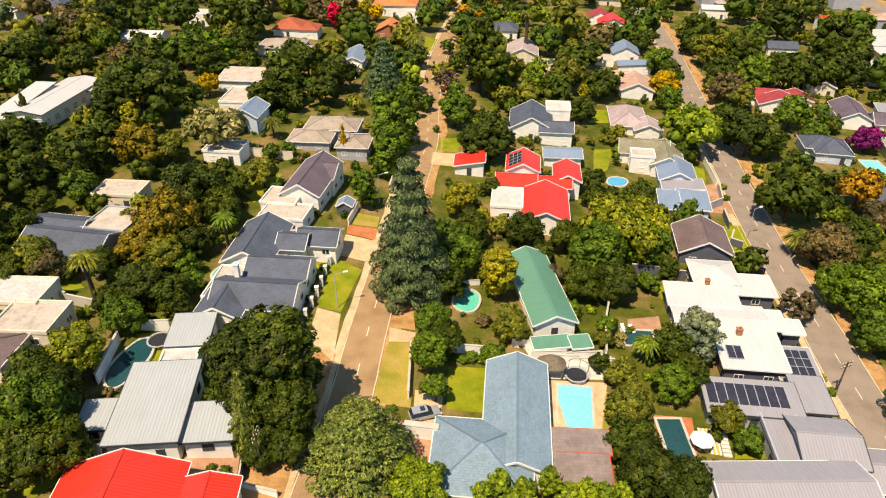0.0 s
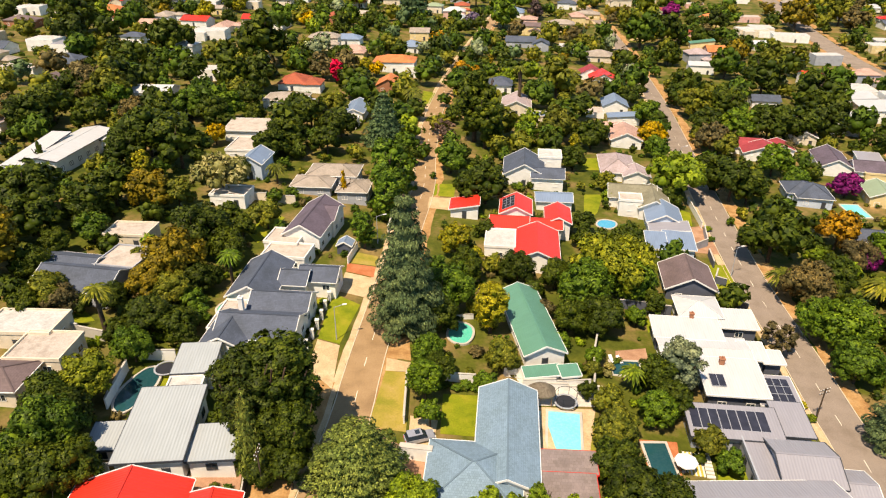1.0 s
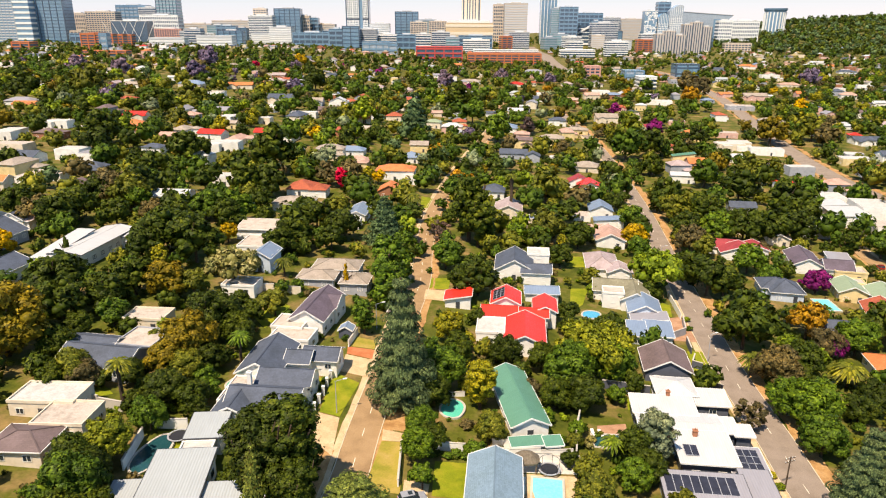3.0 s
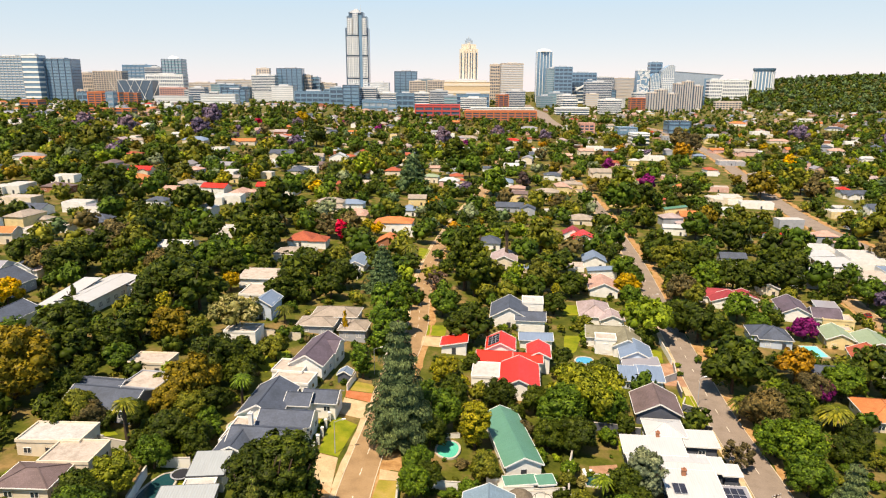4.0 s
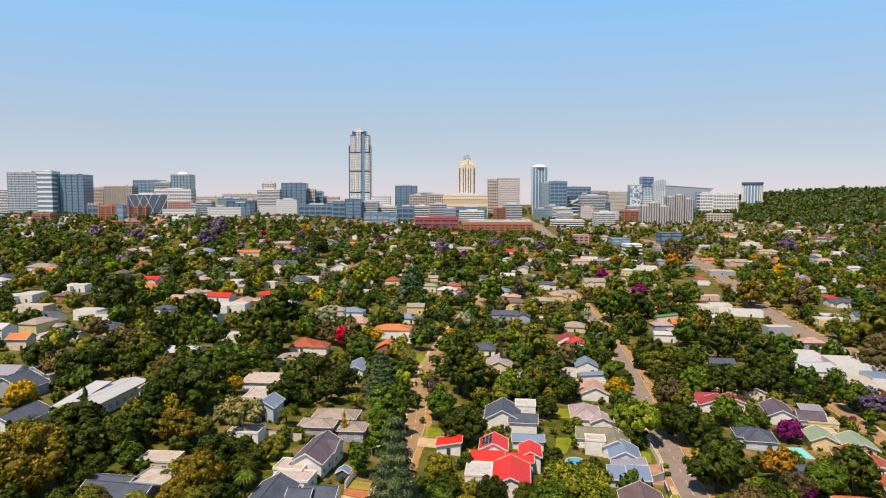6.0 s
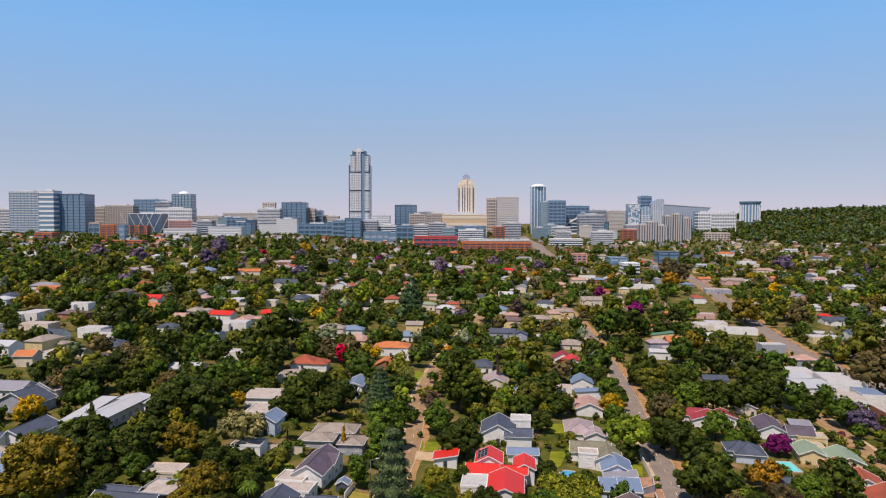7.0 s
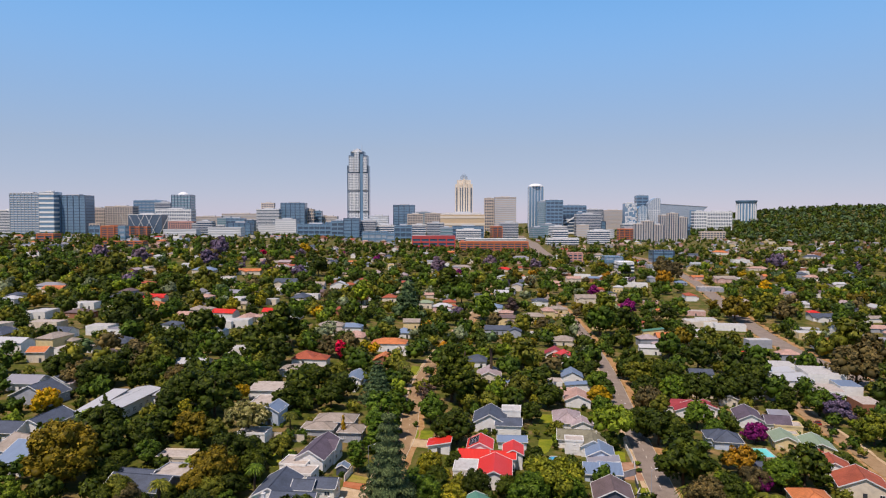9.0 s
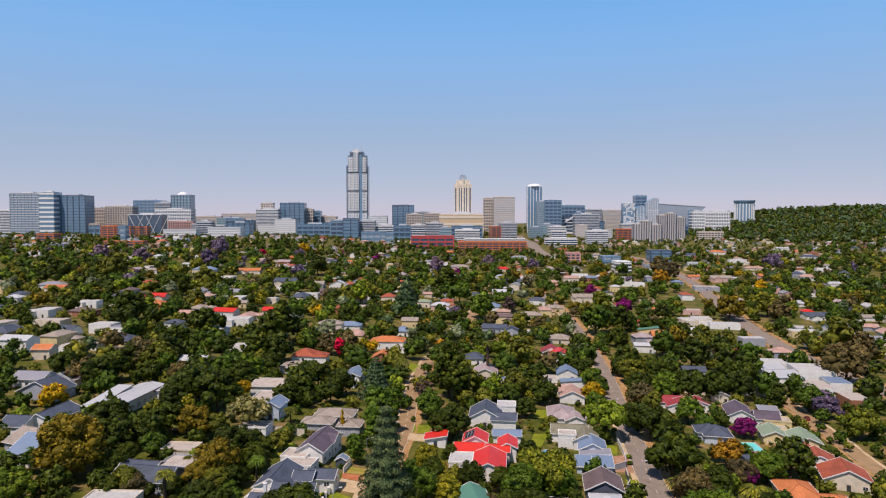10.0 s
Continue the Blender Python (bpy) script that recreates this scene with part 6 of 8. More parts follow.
def stone_tower(x, y, w, h):
    """Cream hotel tower with dark window bays, stepped top and small crown."""
    h += ridge_drop(x, y)
    ob = thing("hotel_tower", pose(x, y, height(x, y), 0, 0, -6), "cream stepped hotel tower with arched top bays", "skyscraper")
    part("body", Shape().box(-w * 0.48, -w * 0.38, -10, w * 0.48, w * 0.38, h * 0.84).mesh("body", M["tower_cream"]), ob)
    part("upper_body", Shape().box(-w * 0.38, -w * 0.34, h * 0.84, w * 0.38, w * 0.34, h * 0.91).mesh("upper_body", M["tower_cream"]), ob)
    part("crown", Shape().box(-w * 0.2, -w * 0.2, h * 0.91, w * 0.2, w * 0.2, h * 0.97).box(-w * 0.13, -w * 0.13, h * 0.97, w * 0.13, w * 0.13, h).mesh("crown", M["glass_grey"]), ob)
    part("mast", Shape().tube([(0, 0, h, 0.8), (0, 0, h * 1.05, 0.3)], 6).mesh("mast", M["tower_grey"]), ob)
    for cx, wide, top in ((-0.28, 0.1, 0.84), (0.0, 0.1, 0.93), (0.28, 0.1, 0.84), (-0.14, 0.07, 0.86), (0.14, 0.07, 0.86)):
        part("pier", Shape().box((cx - wide / 2) * w, -w * 0.42, 0, (cx + wide / 2) * w, -w * 0.3, h * top).mesh("pier", M["tower_cream"]), ob)
    for cx in (-0.4, -0.21, -0.07, 0.07, 0.21, 0.4):
        part("window_bay", Shape().box((cx - 0.03) * w, -w * 0.4, 2, (cx + 0.03) * w, -w * 0.3, h * 0.78).mesh("window_bay", M["glass_dark"]), ob)
    TAKEN.append((x, y, w))


def sail_tower(x, y, w, d, h, mat, bar, label, lean=0.0):
    """An office tower whose roofline bends over like a sail, with a net of pale bars on its front."""
    h += ridge_drop(x, y)
    ob = thing("office_building", pose(x, y, height(x, y), 0, 0, -6), label, "building", "city buildings")
    TAKEN.append((x, y, w * 0.5))
    prof = [(-w / 2, -14.0)] + [(-w / 2 + w * f, h * (0.72 + 0.28 * math.sin(math.pi * (0.14 + 0.5 * f)) - lean * f * f)) for f in (0, 0.15, 0.3, 0.45, 0.6, 0.75, 0.9, 1.0)] + [(w / 2, -14.0)]
    n = len(prof)
    body = Shape().add([(a, -d / 2, b) for a, b in prof] + [(a, d / 2, b) for a, b in prof], [tuple(range(n)), tuple(reversed(range(n, 2 * n)))] + [((i + 1) % n, i, n + i, n + (i + 1) % n) for i in range(n)])
    part("body", body.mesh("body", M[mat]), ob)
    for i in range(1, 8):
        a, top = prof[i]
        part("mullion", Shape().box(a - 0.5, -d / 2 - 0.7, 0, a + 0.5, -d / 2 + 0.2, top - 1).mesh("mullion", M[bar]), ob)
    floor_data = Shape().box(-w / 2 - 0.3, -d / 2 - 0.5, 0, w / 2 + 0.3, -d / 2 + 0.2, 1.3).mesh("floor_band", M[bar])
    for k in range(int(h * 0.7 / 6)):
        part("floor_band", floor_data, ob, pose(0, 0, 4 + 6 * k))


def drum_tower(x, y, r, h):
    """A round white ribbed tower with a wider dark cap."""
    h += ridge_drop(x, y)
    ob = thing("office_building", pose(x, y, height(x, y), 0, 0, 0), "round white ribbed tower with a wide dark cap on the ridge", "building", "city buildings")
    TAKEN.append((x, y, r))
    part("body", Shape().tube([(0, 0, -14, r * 0.94), (0, 0, h * 0.92, r * 0.94)], 24).mesh("body", M["glass_blue"]), ob)
    rib = Shape().box(r * 0.9, -1.5, -6, r * 1.02, 1.5, h * 0.86).mesh("pier", M["tower_white"])
    for k in range(20):
        part("pier", rib, ob, pose(0, 0, 0, 0, 0, 18 * k))
    part("cap", Shape().tube([(0, 0, h * 0.88, r * 0.97), (0, 0, h * 0.95, r * 1.05), (0, 0, h, r * 1.07)], 24).mesh("cap", M["glass_blue"]), ob)


def wedge_hall(x, y, w, d, h0, h1):
    """A long glass hall whose roof slopes down and flares out at one end."""
    a = ridge_drop(x, y)
    ob = thing("office_building", pose(x, y, height(x, y), 0, 0, -4), "long pale glass hall with a sloping flared roof on the ridge", "building", "city buildings")
    TAKEN.append((x, y, w * 0.5))
    prof = [(-w / 2, -14), (-w / 2, h0 + a), (w * 0.3, h1 + a + 2), (w / 2, h1 + a), (w * 0.43, h1 + a - 12), (w * 0.4, -14)]
    n = len(prof)
    part("body", Shape().add([(u, -d / 2, v) for u, v in prof] + [(u, d / 2, v) for u, v in prof], [tuple(range(n)), tuple(reversed(range(n, 2 * n)))] + [((i + 1) % n, i, n + i, n + (i + 1) % n) for i in range(n)]).mesh("body", M["glass_grey"]), ob)
    part("roof_edge", Shape().beam((-w / 2, -d / 2 - 0.5, h0 + a), (w * 0.3, -d / 2 - 0.5, h1 + a + 2), 1.2, 1.6).beam((w * 0.3, -d / 2 - 0.5, h1 + a + 2), (w / 2, -d / 2 - 0.5, h1 + a), 1.2, 1.6).mesh("roof_edge", M["tower_grey"]), ob)
    part("glazing", Shape().box(w * 0.16, -d / 2 - 0.4, a - 4, w * 0.41, -d / 2 + 0.2, h1 + a - 12).mesh("glazing", M["glass_blue"]), ob)


def angular_office(x, y, w, d, h):
    """White slanting frames round striped floors."""
    h += ridge_drop(x, y)
    ob = thing("office_building", pose(x, y, height(x, y), 0, 0, -6), "angular white framed office with striped floors on the city ridge", "building", "city buildings")
    TAKEN.append((x, y, w * 0.5))
    part("body", Shape().box(-w * 0.47, -d / 2, -12, w * 0.47, d / 2, h * 0.93).mesh("body", M["glass_dark"]), ob)
    for k in range(5):
        part("floor_band", Shape().box(-w * 0.42, -d / 2 - 0.6, 0, w * 0.42, -d / 2 + 0.2, 2.4).mesh("floor_band", M["tower_white"]), ob, pose(0, 0, h * (0.08 + 0.17 * k)))
    y0 = -d / 2 - 1.2
    for p, q in (((-0.5, 1.0), (-0.46, 0.0)), ((-0.5, 0.88), (-0.1, 0.97)), ((-0.1, 0.97), (0.06, 0.55)), ((0.06, 0.55), (0.5, 1.0)), ((0.5, 1.0), (0.44, 0.0)), ((-0.46, 0.08), (-0.08, 0.06)), ((-0.08, 0.06), (0.0, 0.42)), ((0.0, 0.42), (0.1, 0.06)), ((0.1, 0.06), (0.44, 0.08))):
        part("frame_bar", Shape().beam((p[0] * w, y0, p[1] * h), (q[0] * w, y0, q[1] * h), 2.0, 5.0).mesh("frame_bar", M["tower_white"]), ob)


skyscraper(-41, 1975, 63, 232)
stone_tower(280, 2020, 55, 166)
sail_tower(868, 1975, 38, 28, 96, "glass_grey", "tower_white", "curved pale glass tower on the city ridge")
sail_tower(826, 1962, 30, 24, 78, "glass_blue", "tower_white", "curved blue glass tower with pale bars on the city ridge", 0.1)
wedge_hall(1020, 2120, 178, 40, 77, 66)
drum_tower(1285, 2168, 33, 81)
angular_office(588, 2025, 104, 25, 42)
building(269, 1975, 132, 60, 44, "hall", "long cream shopping hall")
building(269, 1990, 118, 50, 49, "white", "white roofed hall")
building(-993, 1920, 35, 40, 46, "bands_white", "white banded apartment block")
building(-934, 1902, 78, 45, 92, "grid_grey", "grey gridded office slab")
building(-873, 1890, 39, 40, 95, "loops_blue", "blue glass block with white frames")
building(-820, 1915, 82, 50, 86, "glass_blue", "broad blue glass office block")
building(-818, 2070, 51, 40, 50, "piers_tan", "brown concrete office block")
building(-733, 2020, 79, 40, 55, "grid_tan", "beige gridded office block")
building(-699, 2170, 87, 40, 75, "glass_grey", "grey blue glass office block")
building(-646, 2140, 47, 40, 68, "bands_grey", "grey banded office block")
building(-612, 1870, 91, 40, 35, "lattice_blue", "dark blue office with a white lattice")
building(-566, 1970, 101, 40, 48, "piers_white", "white finned office block")
building(-571, 2070, 57, 40, 90, "dome_teal", "teal glass tower with a white dome")
building(-530, 2220, 89, 40, 25, "bands_tan", "low tan office row")
building(-447, 2320, 121, 40, 35, "bands_tan", "distant tan office row")
building(-309, 2020, 66, 40, 48, "bands_white", "white banded office block")
building(-313, 2030, 36, 20, 66, "grid_tan", "stepped white tower top")
building(-241, 2070, 73, 40, 67, "glass_blue", "blue glass office block")
building(-197, 2095, 29, 30, 49, "piers_tan", "slim grey office block")
building(-175, 2135, 28, 30, 44, "glass_dark", "dark glass office block")
building(-138, 2165, 50, 30, 27, "bands_tan", "low tan office block")
building(101, 2120, 68, 40, 70, "glass_blue", "blue glass box building")
building(133, 2065, 47, 30, 42, "grid_tan", "pale apartment block")
building(189, 2065, 51, 30, 45, "grid_tan", "pale apartment block")
building(168, 2165, 52, 30, 50, "glass_teal", "teal glass block")
building(377, 2115, 33, 30, 95, "piers_tan", "beige stepped tower")
building(419, 2068, 67, 35, 97, "bands_tan", "beige banded slab")
building(530, 2118, 48, 35, 134, "cap_blue", "blue glass tower with a white cap")
building(531, 2015, 36, 30, 84, "glass_teal", "teal glass block")
building(558, 1998, 51, 35, 88, "glass_dark", "dark glass office block")
building(641, 2070, 77, 40, 71, "glass_dark", "dark blue office block")
building(758, 2220, 60, 40, 60, "bands_grey", "grey distant block")
building(640, 1918, 72, 35, 48, "bands_grey", "grey banded office block")
building(826, 2220, 76, 40, 56, "bands_tan", "distant pale blocks")
building(789, 1965, 36, 30, 79, "checker", "chequered white and blue tower")
building(846, 2015, 35, 30, 102, "glass_dark", "dark glass tower")
building(988, 1915, 36, 30, 55, "piers_white", "white framed building")
building(1056, 1935, 80, 30, 53, "piers_white", "white framed building")
building(736, 1598, 21, 20, 55, "flats", "grey apartment tower")
building(759, 1597, 22, 20, 60, "flats", "grey apartment tower")
building(783, 1596, 22, 20, 50, "flats", "grey apartment tower")
building(654, 1558, 19, 20, 35, "flats", "stepped grey apartment block")
building(676, 1557, 24, 20, 42, "flats", "stepped grey apartment block")
building(702, 1557, 24, 20, 33, "flats", "stepped grey apartment block")
building(767, 1898, 55, 30, 20, "bands_white", "white banded block")
building(-83, 1613, 30, 30, 30, "glass_dark", "dark glass office block")
building(-49, 1588, 37, 30, 38, "glass_blue", "blue office block")
building(-11, 1618, 38, 30, 33, "bands_grey", "grey banded office block")
building(17, 1965, 58, 30, 36, "white", "white flat hall")
building(32, 1649, 48, 25, 22, "bands_white", "white banded office block")
building(76, 1631, 42, 25, 24, "glass_dark", "dark glass office block")
building(115, 1629, 34, 25, 27, "bands_white", "white striped office block")
building(6, 1374, 53, 25, 19, "glass_grey", "pale glass office block")
building(38, 1363, 16, 25, 19, "glass_grey", "pale glass office block")
building(175, 1828, 47, 30, 25, "bands_grey", "grey office block")
building(184, 1631, 31, 25, 22, "glass_teal", "teal glass office block")
building(253, 1739, 83, 30, 21, "glass_dark", "dark glass office block")
building(229, 1555, 58, 25, 21, "bands_white", "white striped office block")
building(376, 1797, 50, 30, 28, "bands_grey", "grey office block")
building(-140, 1638, 81, 40, 19, "glass_dark", "low dark office roofs")
building(-258, 1858, 106, 40, 8, "white", "long low white hall")
building(646, 2012, 27, 25, 50, "glass_grey", "pale glass block")
building(116, 1227, 80, 30, 23, "red_glass", "dark office with red frames")
building(225, 1191, 126, 30, 17, "brick", "long red brick office building")
building(269, 1409, 131, 20, 9, "bands_white", "white upper storeys of an office building")
building(457, 1564, 35, 25, 19, "bands_white", "white villa apartments")
building(411, 1382, 68, 25, 12, "bands_white", "white villa apartments")
building(503, 1414, 45, 25, 27, "bands_white", "white villa apartments")
building(308, 950, 21, 12, 17, "pinkgrid", "pink apartment block")
building(352, 908, 25, 25, 15, "glass_grey", "low white and glass office")
building(343, 836, 20, 25, 14, "bands_white", "low white office")
building(463, 989, 33, 25, 17, "glass_blue", "low blue glass office")
building(-503, 1306, 25, 25, 25, "brick", "orange brick block")
building(-491, 1306, 18, 25, 26, "brick", "orange brick block")
building(-464, 1263, 12, 15, 27, "glass_grey", "narrow glass stair tower")
building(-494, 1385, 9, 20, 21, "brick", "orange brick block")
building(-491, 1430, 9, 20, 19, "brick", "orange brick block")
building(-506, 1527, 8, 20, 15, "brick", "orange brick block")
building(-569, 1201, 28, 25, 15, "brick", "orange brick block")
building(-511, 1837, 66, 30, 17, "pinkgrid", "pink office block")
building(-431, 1530, 74, 25, 9, "white", "long low white building")
building(-313, 1438, 70, 30, 17, "white", "low white building")
building(-334, 1164, 24, 20, 8, "white", "white house block")
building(-408, 1103, 70, 20, 7, "brick", "low orange and white building")
building(1298, 2212, 94, 25, 16, "bands_grey", "low grey block on the ridge")


def office_rows():
    """Low office blocks that crowd the foot of the city."""
    rng = np.random.default_rng(5)
    kinds = ["bands_white", "bands_grey", "glass_blue", "glass_dark", "glass_grey", "white", "grid_tan", "glass_teal", "bands_tan", "brick"]
    names = {"bands_white": "white banded", "bands_grey": "grey banded", "glass_blue": "blue glass", "glass_dark": "dark glass", "glass_grey": "pale glass", "white": "plain white", "grid_tan": "beige gridded", "glass_teal": "teal glass", "bands_tan": "tan banded", "brick": "orange brick"}
    for _ in range(60):
        y = rng.uniform(1620, 2250)
        x = 0.1 * (y + 69) + rng.uniform(-0.52, 0.42) * (y + 69)
        w, d, h = rng.uniform(22, 62), rng.uniform(18, 30), rng.uniform(8, 26) + max(0, y - 1950) * 0.06
        k = kinds[rng.integers(len(kinds))]
        if not free(x, y, w * 0.45) or near_road(x, y, w * 0.4):
            continue
        building(x, y, w, d, h, k, f"low {names[k]} office block", rng.uniform(-20, 15))


office_rows()

# ---- trees ----
tree("tall", "dark", -19.2, 69.5, 5.2, 17.5)
tree("tall", "dark", -14.8, 70.7, 5.5, 19.0)
tree("round", "dark", -15.5, 66.3, 4.6, 11.0)
tree("tall", "dark", -12.9, 64.8, 3.4, 11.5)
tree("round", "dark", -13.4, 60.8, 2.6, 6.5)
tree("spruce", "pine", -18.9, 64.2, 2.7, 15.0)
tree("round", "moss", -45.2, 79.2, 4.8)
tree("round", "dark", -48.6, 74.6, 4.6)
tree("round", "green", -45.7, 67.2, 5.6)
tree("round", "dark", -45.5, 71.5, 4.2)
tree("round", "dark", -44.7, 60.6, 4.6)
tree("round", "dark", -40.9, 62.1, 4.2)
tree("round", "green", 5.7, 79.0, 3.2, 7.6)
tree("round", "green", 7.1, 89.1, 3.3)
tree("round", "green", 6.2, 72.9, 2.4, 5.2)
tree("tall", "yellow", 19.6, 98.6, 3.5, 11.6)
tree("round", "olive", 20.1, 87.4, 3.5)
tree("round", "yellow", 16.8, 131.5, 4.4)
tree("round", "yellow", 20.4, 125.4, 2.7)
tree("round", "green", 12.2, 106.2, 5.7)
tree("round", "dark", 17.5, 117.7, 4.5)
tree("round", "dark", 10.4, 98.8, 4.2)
tree("round", "green", 15.5, 115.5, 3.7)
tree("round", "dark", 28.7, 117.8, 4.3)
tree("round", "rust", 31.5, 104.3, 2.4)
tree("round", "dark", 36.5, 115.7, 4.1)
tree("spreading", "moss", 49.0, 115.8, 10.2, 12.0)
tree("round", "green", 40.8, 108.7, 6.1)
tree("round", "dark", 41.8, 99.0, 4.6)
tree("round", "dark", 35.5, 99.4, 4.1)
tree("round", "green", 51.8, 112.0, 5.5)
tree("tall", "silver", 49.2, 80.5, 3.6)
tree("round", "dark", 45.9, 80.8, 4.4)
tree("round", "dark", 45.8, 75.5, 3.5)
tree("round", "olive", 33.9, 68.0, 4.0)
tree("round", "dark", 31.8, 61.7, 4.0)
tree("round", "green", 42.5, 73.1, 3.5)
tree("round", "dark", 32.5, 56.4, 4.6)
tree("round", "dark", 36.2, 54.0, 4.1)
tree("round", "olive", 48.3, 66.7, 2.9)
tree("round", "green", 49.7, 62.4, 2.5)
tree("round", "olive", 35.5, 76.2, 2.9)
tree("round", "dark", 93.4, 129.9, 9.2)
tree("round", "rust", 90.1, 109.6, 6.2)
tree("round", "green", 86.2, 98.1, 4.9)
tree("round", "green", 88.0, 93.6, 6.3)
tree("round", "green", 84.0, 83.3, 5.2)
tree("airy", "rust", 74.4, 93.1, 3.5)
tree("round", "dark", 99.9, 115.5, 5.3)
tree("round", "dark", 95.9, 110.7, 3.8)
tree("spreading", "lime", 85.2, 168.0, 9.3)
tree("round", "gold", 96.2, 215.4, 5.8)
tree("round", "green", 93.7, 203.6, 4.8)
tree("round", "dark", 101.9, 167.7, 7.8)
tree("round", "dark", 106.2, 165.7, 6.5)
tree("round", "dark", 101.1, 177.6, 6.7)
tree("round", "rust", 116.5, 212.0, 6.6)
tree("round", "olive", 120.0, 207.0, 5.2)
tree("round", "olive", -60.5, 104.7, 4.4)
tree("round", "amber", -40.9, 114.0, 6.6)
tree("round", "amber", -43.6, 107.6, 4.6)
tree("round", "dark", -38.6, 127.6, 6.9)
tree("round", "dark", -32.1, 123.0, 4.7)
tree("round", "dark", -40.2, 96.3, 4.6)
tree("round", "dark", -35.9, 94.7, 3.9)
tree("round", "green", -41.4, 88.9, 3.7)
tree("round", "olive", -39.6, 106.6, 4.1)
tree("round", "rust", -57.8, 103.1, 3.6)
tree("round", "dark", -66.9, 139.8, 5.8)
tree("round", "green", -62.4, 132.1, 4.2)
tree("round", "dark", -74.1, 132.9, 6.3)
tree("round", "dark", -54.5, 178.4, 9.1)
tree("round", "dark", -65.3, 187.0, 8.8)
tree("round", "dark", -68.2, 175.7, 6.9)
tree("spreading", "ivory", -39.6, 158.4, 7.8)
tree("tall", "yellow", -61.3, 166.0, 2.9)
tree("round", "amber", -54.8, 150.8, 6.1)
tree("round", "olive", -48.8, 150.8, 4.8)
tree("round", "olive", -26.6, 140.9, 4.4)
tree("round", "dark", -63.7, 151.7, 6.1)
tree("round", "gold", -49.5, 199.4, 4.0)
tree("round", "dark", -37.8, 172.3, 3.6)
tree("tall", "green", 3.6, 164.5, 6.6, 16.0)
tree("round", "green", 3.2, 156.0, 4.8, 11.0)
tree("airy", "bare", 22.4, 212.0, 4.8, 8.0)
tree("tall", "green", -4.0, 132.2, 3.0)
tree("round", "green", 8.2, 195.2, 4.8)
tree("round", "dark", 9.0, 188.7, 3.6)
tree("tall", "dark", 32.8, 215.2, 7.9)
tree("tall", "dark", 35.7, 208.0, 6.5)
tree("round", "green", 21.4, 183.2, 5.8)
tree("round", "dark", 28.4, 161.0, 6.9)
tree("round", "dark", 24.2, 162.1, 5.2)
tree("tall", "green", 1.6, 148.4, 4.8, 13.0)
tree("round", "dark", 7.2, 172.8, 3.2)
tree("round", "dark", -21.8, 216.8, 7.4)
tree("round", "dark", -11.8, 208.6, 6.8)
tree("round", "dark", -27.6, 196.1, 6.5)
tree("round", "dark", -15.6, 195.5, 5.5)
tree("round", "olive", -14.8, 237.3, 5.4)
tree("round", "dark", -31.5, 187.9, 5.6)
tree("round", "dark", 50.3, 143.5, 3.7)
tree("round", "dark", 48.3, 135.3, 3.2)
tree("round", "dark", 60.3, 136.7, 3.6)
tree("round", "dark", 57.2, 135.6, 3.3)
tree("round", "olive", 62.4, 218.1, 7.7)
tree("tall", "yellow", 66.4, 208.3, 2.1)
tree("round", "green", 49.7, 212.0, 5.0)
tree("round", "dark", 73.3, 211.8, 6.2)
tree("round", "dark", 60.9, 190.6, 4.6)
tree("round", "rust", -22.5, 291.8, 6.5)
tree("round", "gold", 0.6, 302.6, 4.3)
tree("round", "yellow", -4.3, 312.1, 3.5)
tree("round", "orange", 38.8, 289.6, 7.0)
tree("round", "lime", 59.1, 298.3, 5.1)
tree("round", "olive", 77.3, 277.1, 10.1)
tree("round", "dark", -5.3, 271.1, 5.2)
tree("round", "dark", 137.0, 281.5, 9.0)
tree("round", "olive", 129.5, 256.0, 7.6)
tree("round", "dark", 123.0, 231.0, 6.8)
tree("round", "dark", 106.7, 270.4, 5.6)
tree("round", "green", 105.3, 241.8, 5.9)
tree("round", "dark", 121.5, 309.0, 4.8)
tree("round", "rust", 144.8, 210.1, 3.3)
tree("round", "green", 128.1, 177.4, 4.3)
tree("round", "green", 127.0, 189.1, 6.3)
tree("round", "dark", 158.1, 225.8, 8.0)
tree("round", "dark", 143.8, 223.6, 8.6)
tree("round", "green", 135.2, 226.8, 7.2)
tree("round", "lime", 136.1, 238.1, 4.4)
tree("round", "dark", 169.7, 226.8, 7.7)
tree("round", "dark", 186.3, 261.9, 11.2)
tree("round", "dark", 178.1, 291.2, 10.8)
tree("round", "dark", 141.3, 252.7, 8.3)
tree("round", "dark", -102.4, 237.2, 7.0)
tree("round", "dark", -93.3, 248.6, 8.4)
tree("round", "rust", -99.7, 240.4, 8.3)
tree("round", "green", -87.1, 232.4, 5.9)
tree("round", "dark", -102.5, 215.4, 7.6)
tree("round", "dark", -104.4, 204.4, 7.3)
tree("round", "dark", -87.7, 208.7, 6.5)
tree("round", "green", -62.4, 225.1, 6.4)
tree("round", "green", -50.0, 224.3, 6.3)
tree("round", "dark", -54.0, 217.8, 6.1)
tree("round", "dark", -45.4, 240.1, 5.9)
tree("round", "rust", -78.0, 215.9, 5.5)
tree("round", "dark", -68.0, 209.6, 6.2)
tree("round", "dark", -54.6, 264.3, 8.6)
tree("round", "dark", -44.8, 266.5, 8.6)
tree("round", "dark", -41.3, 223.1, 4.0)
tree("round", "dark", -28.1, 236.4, 4.8)
tree("round", "olive", 66.2, 173.7, 3.4)
tree("round", "lime", 63.9, 163.9, 2.4)
tree("round", "dark", 81.2, 161.9, 3.9)
tree("round", "green", -15.3, 144.6, 1.3)
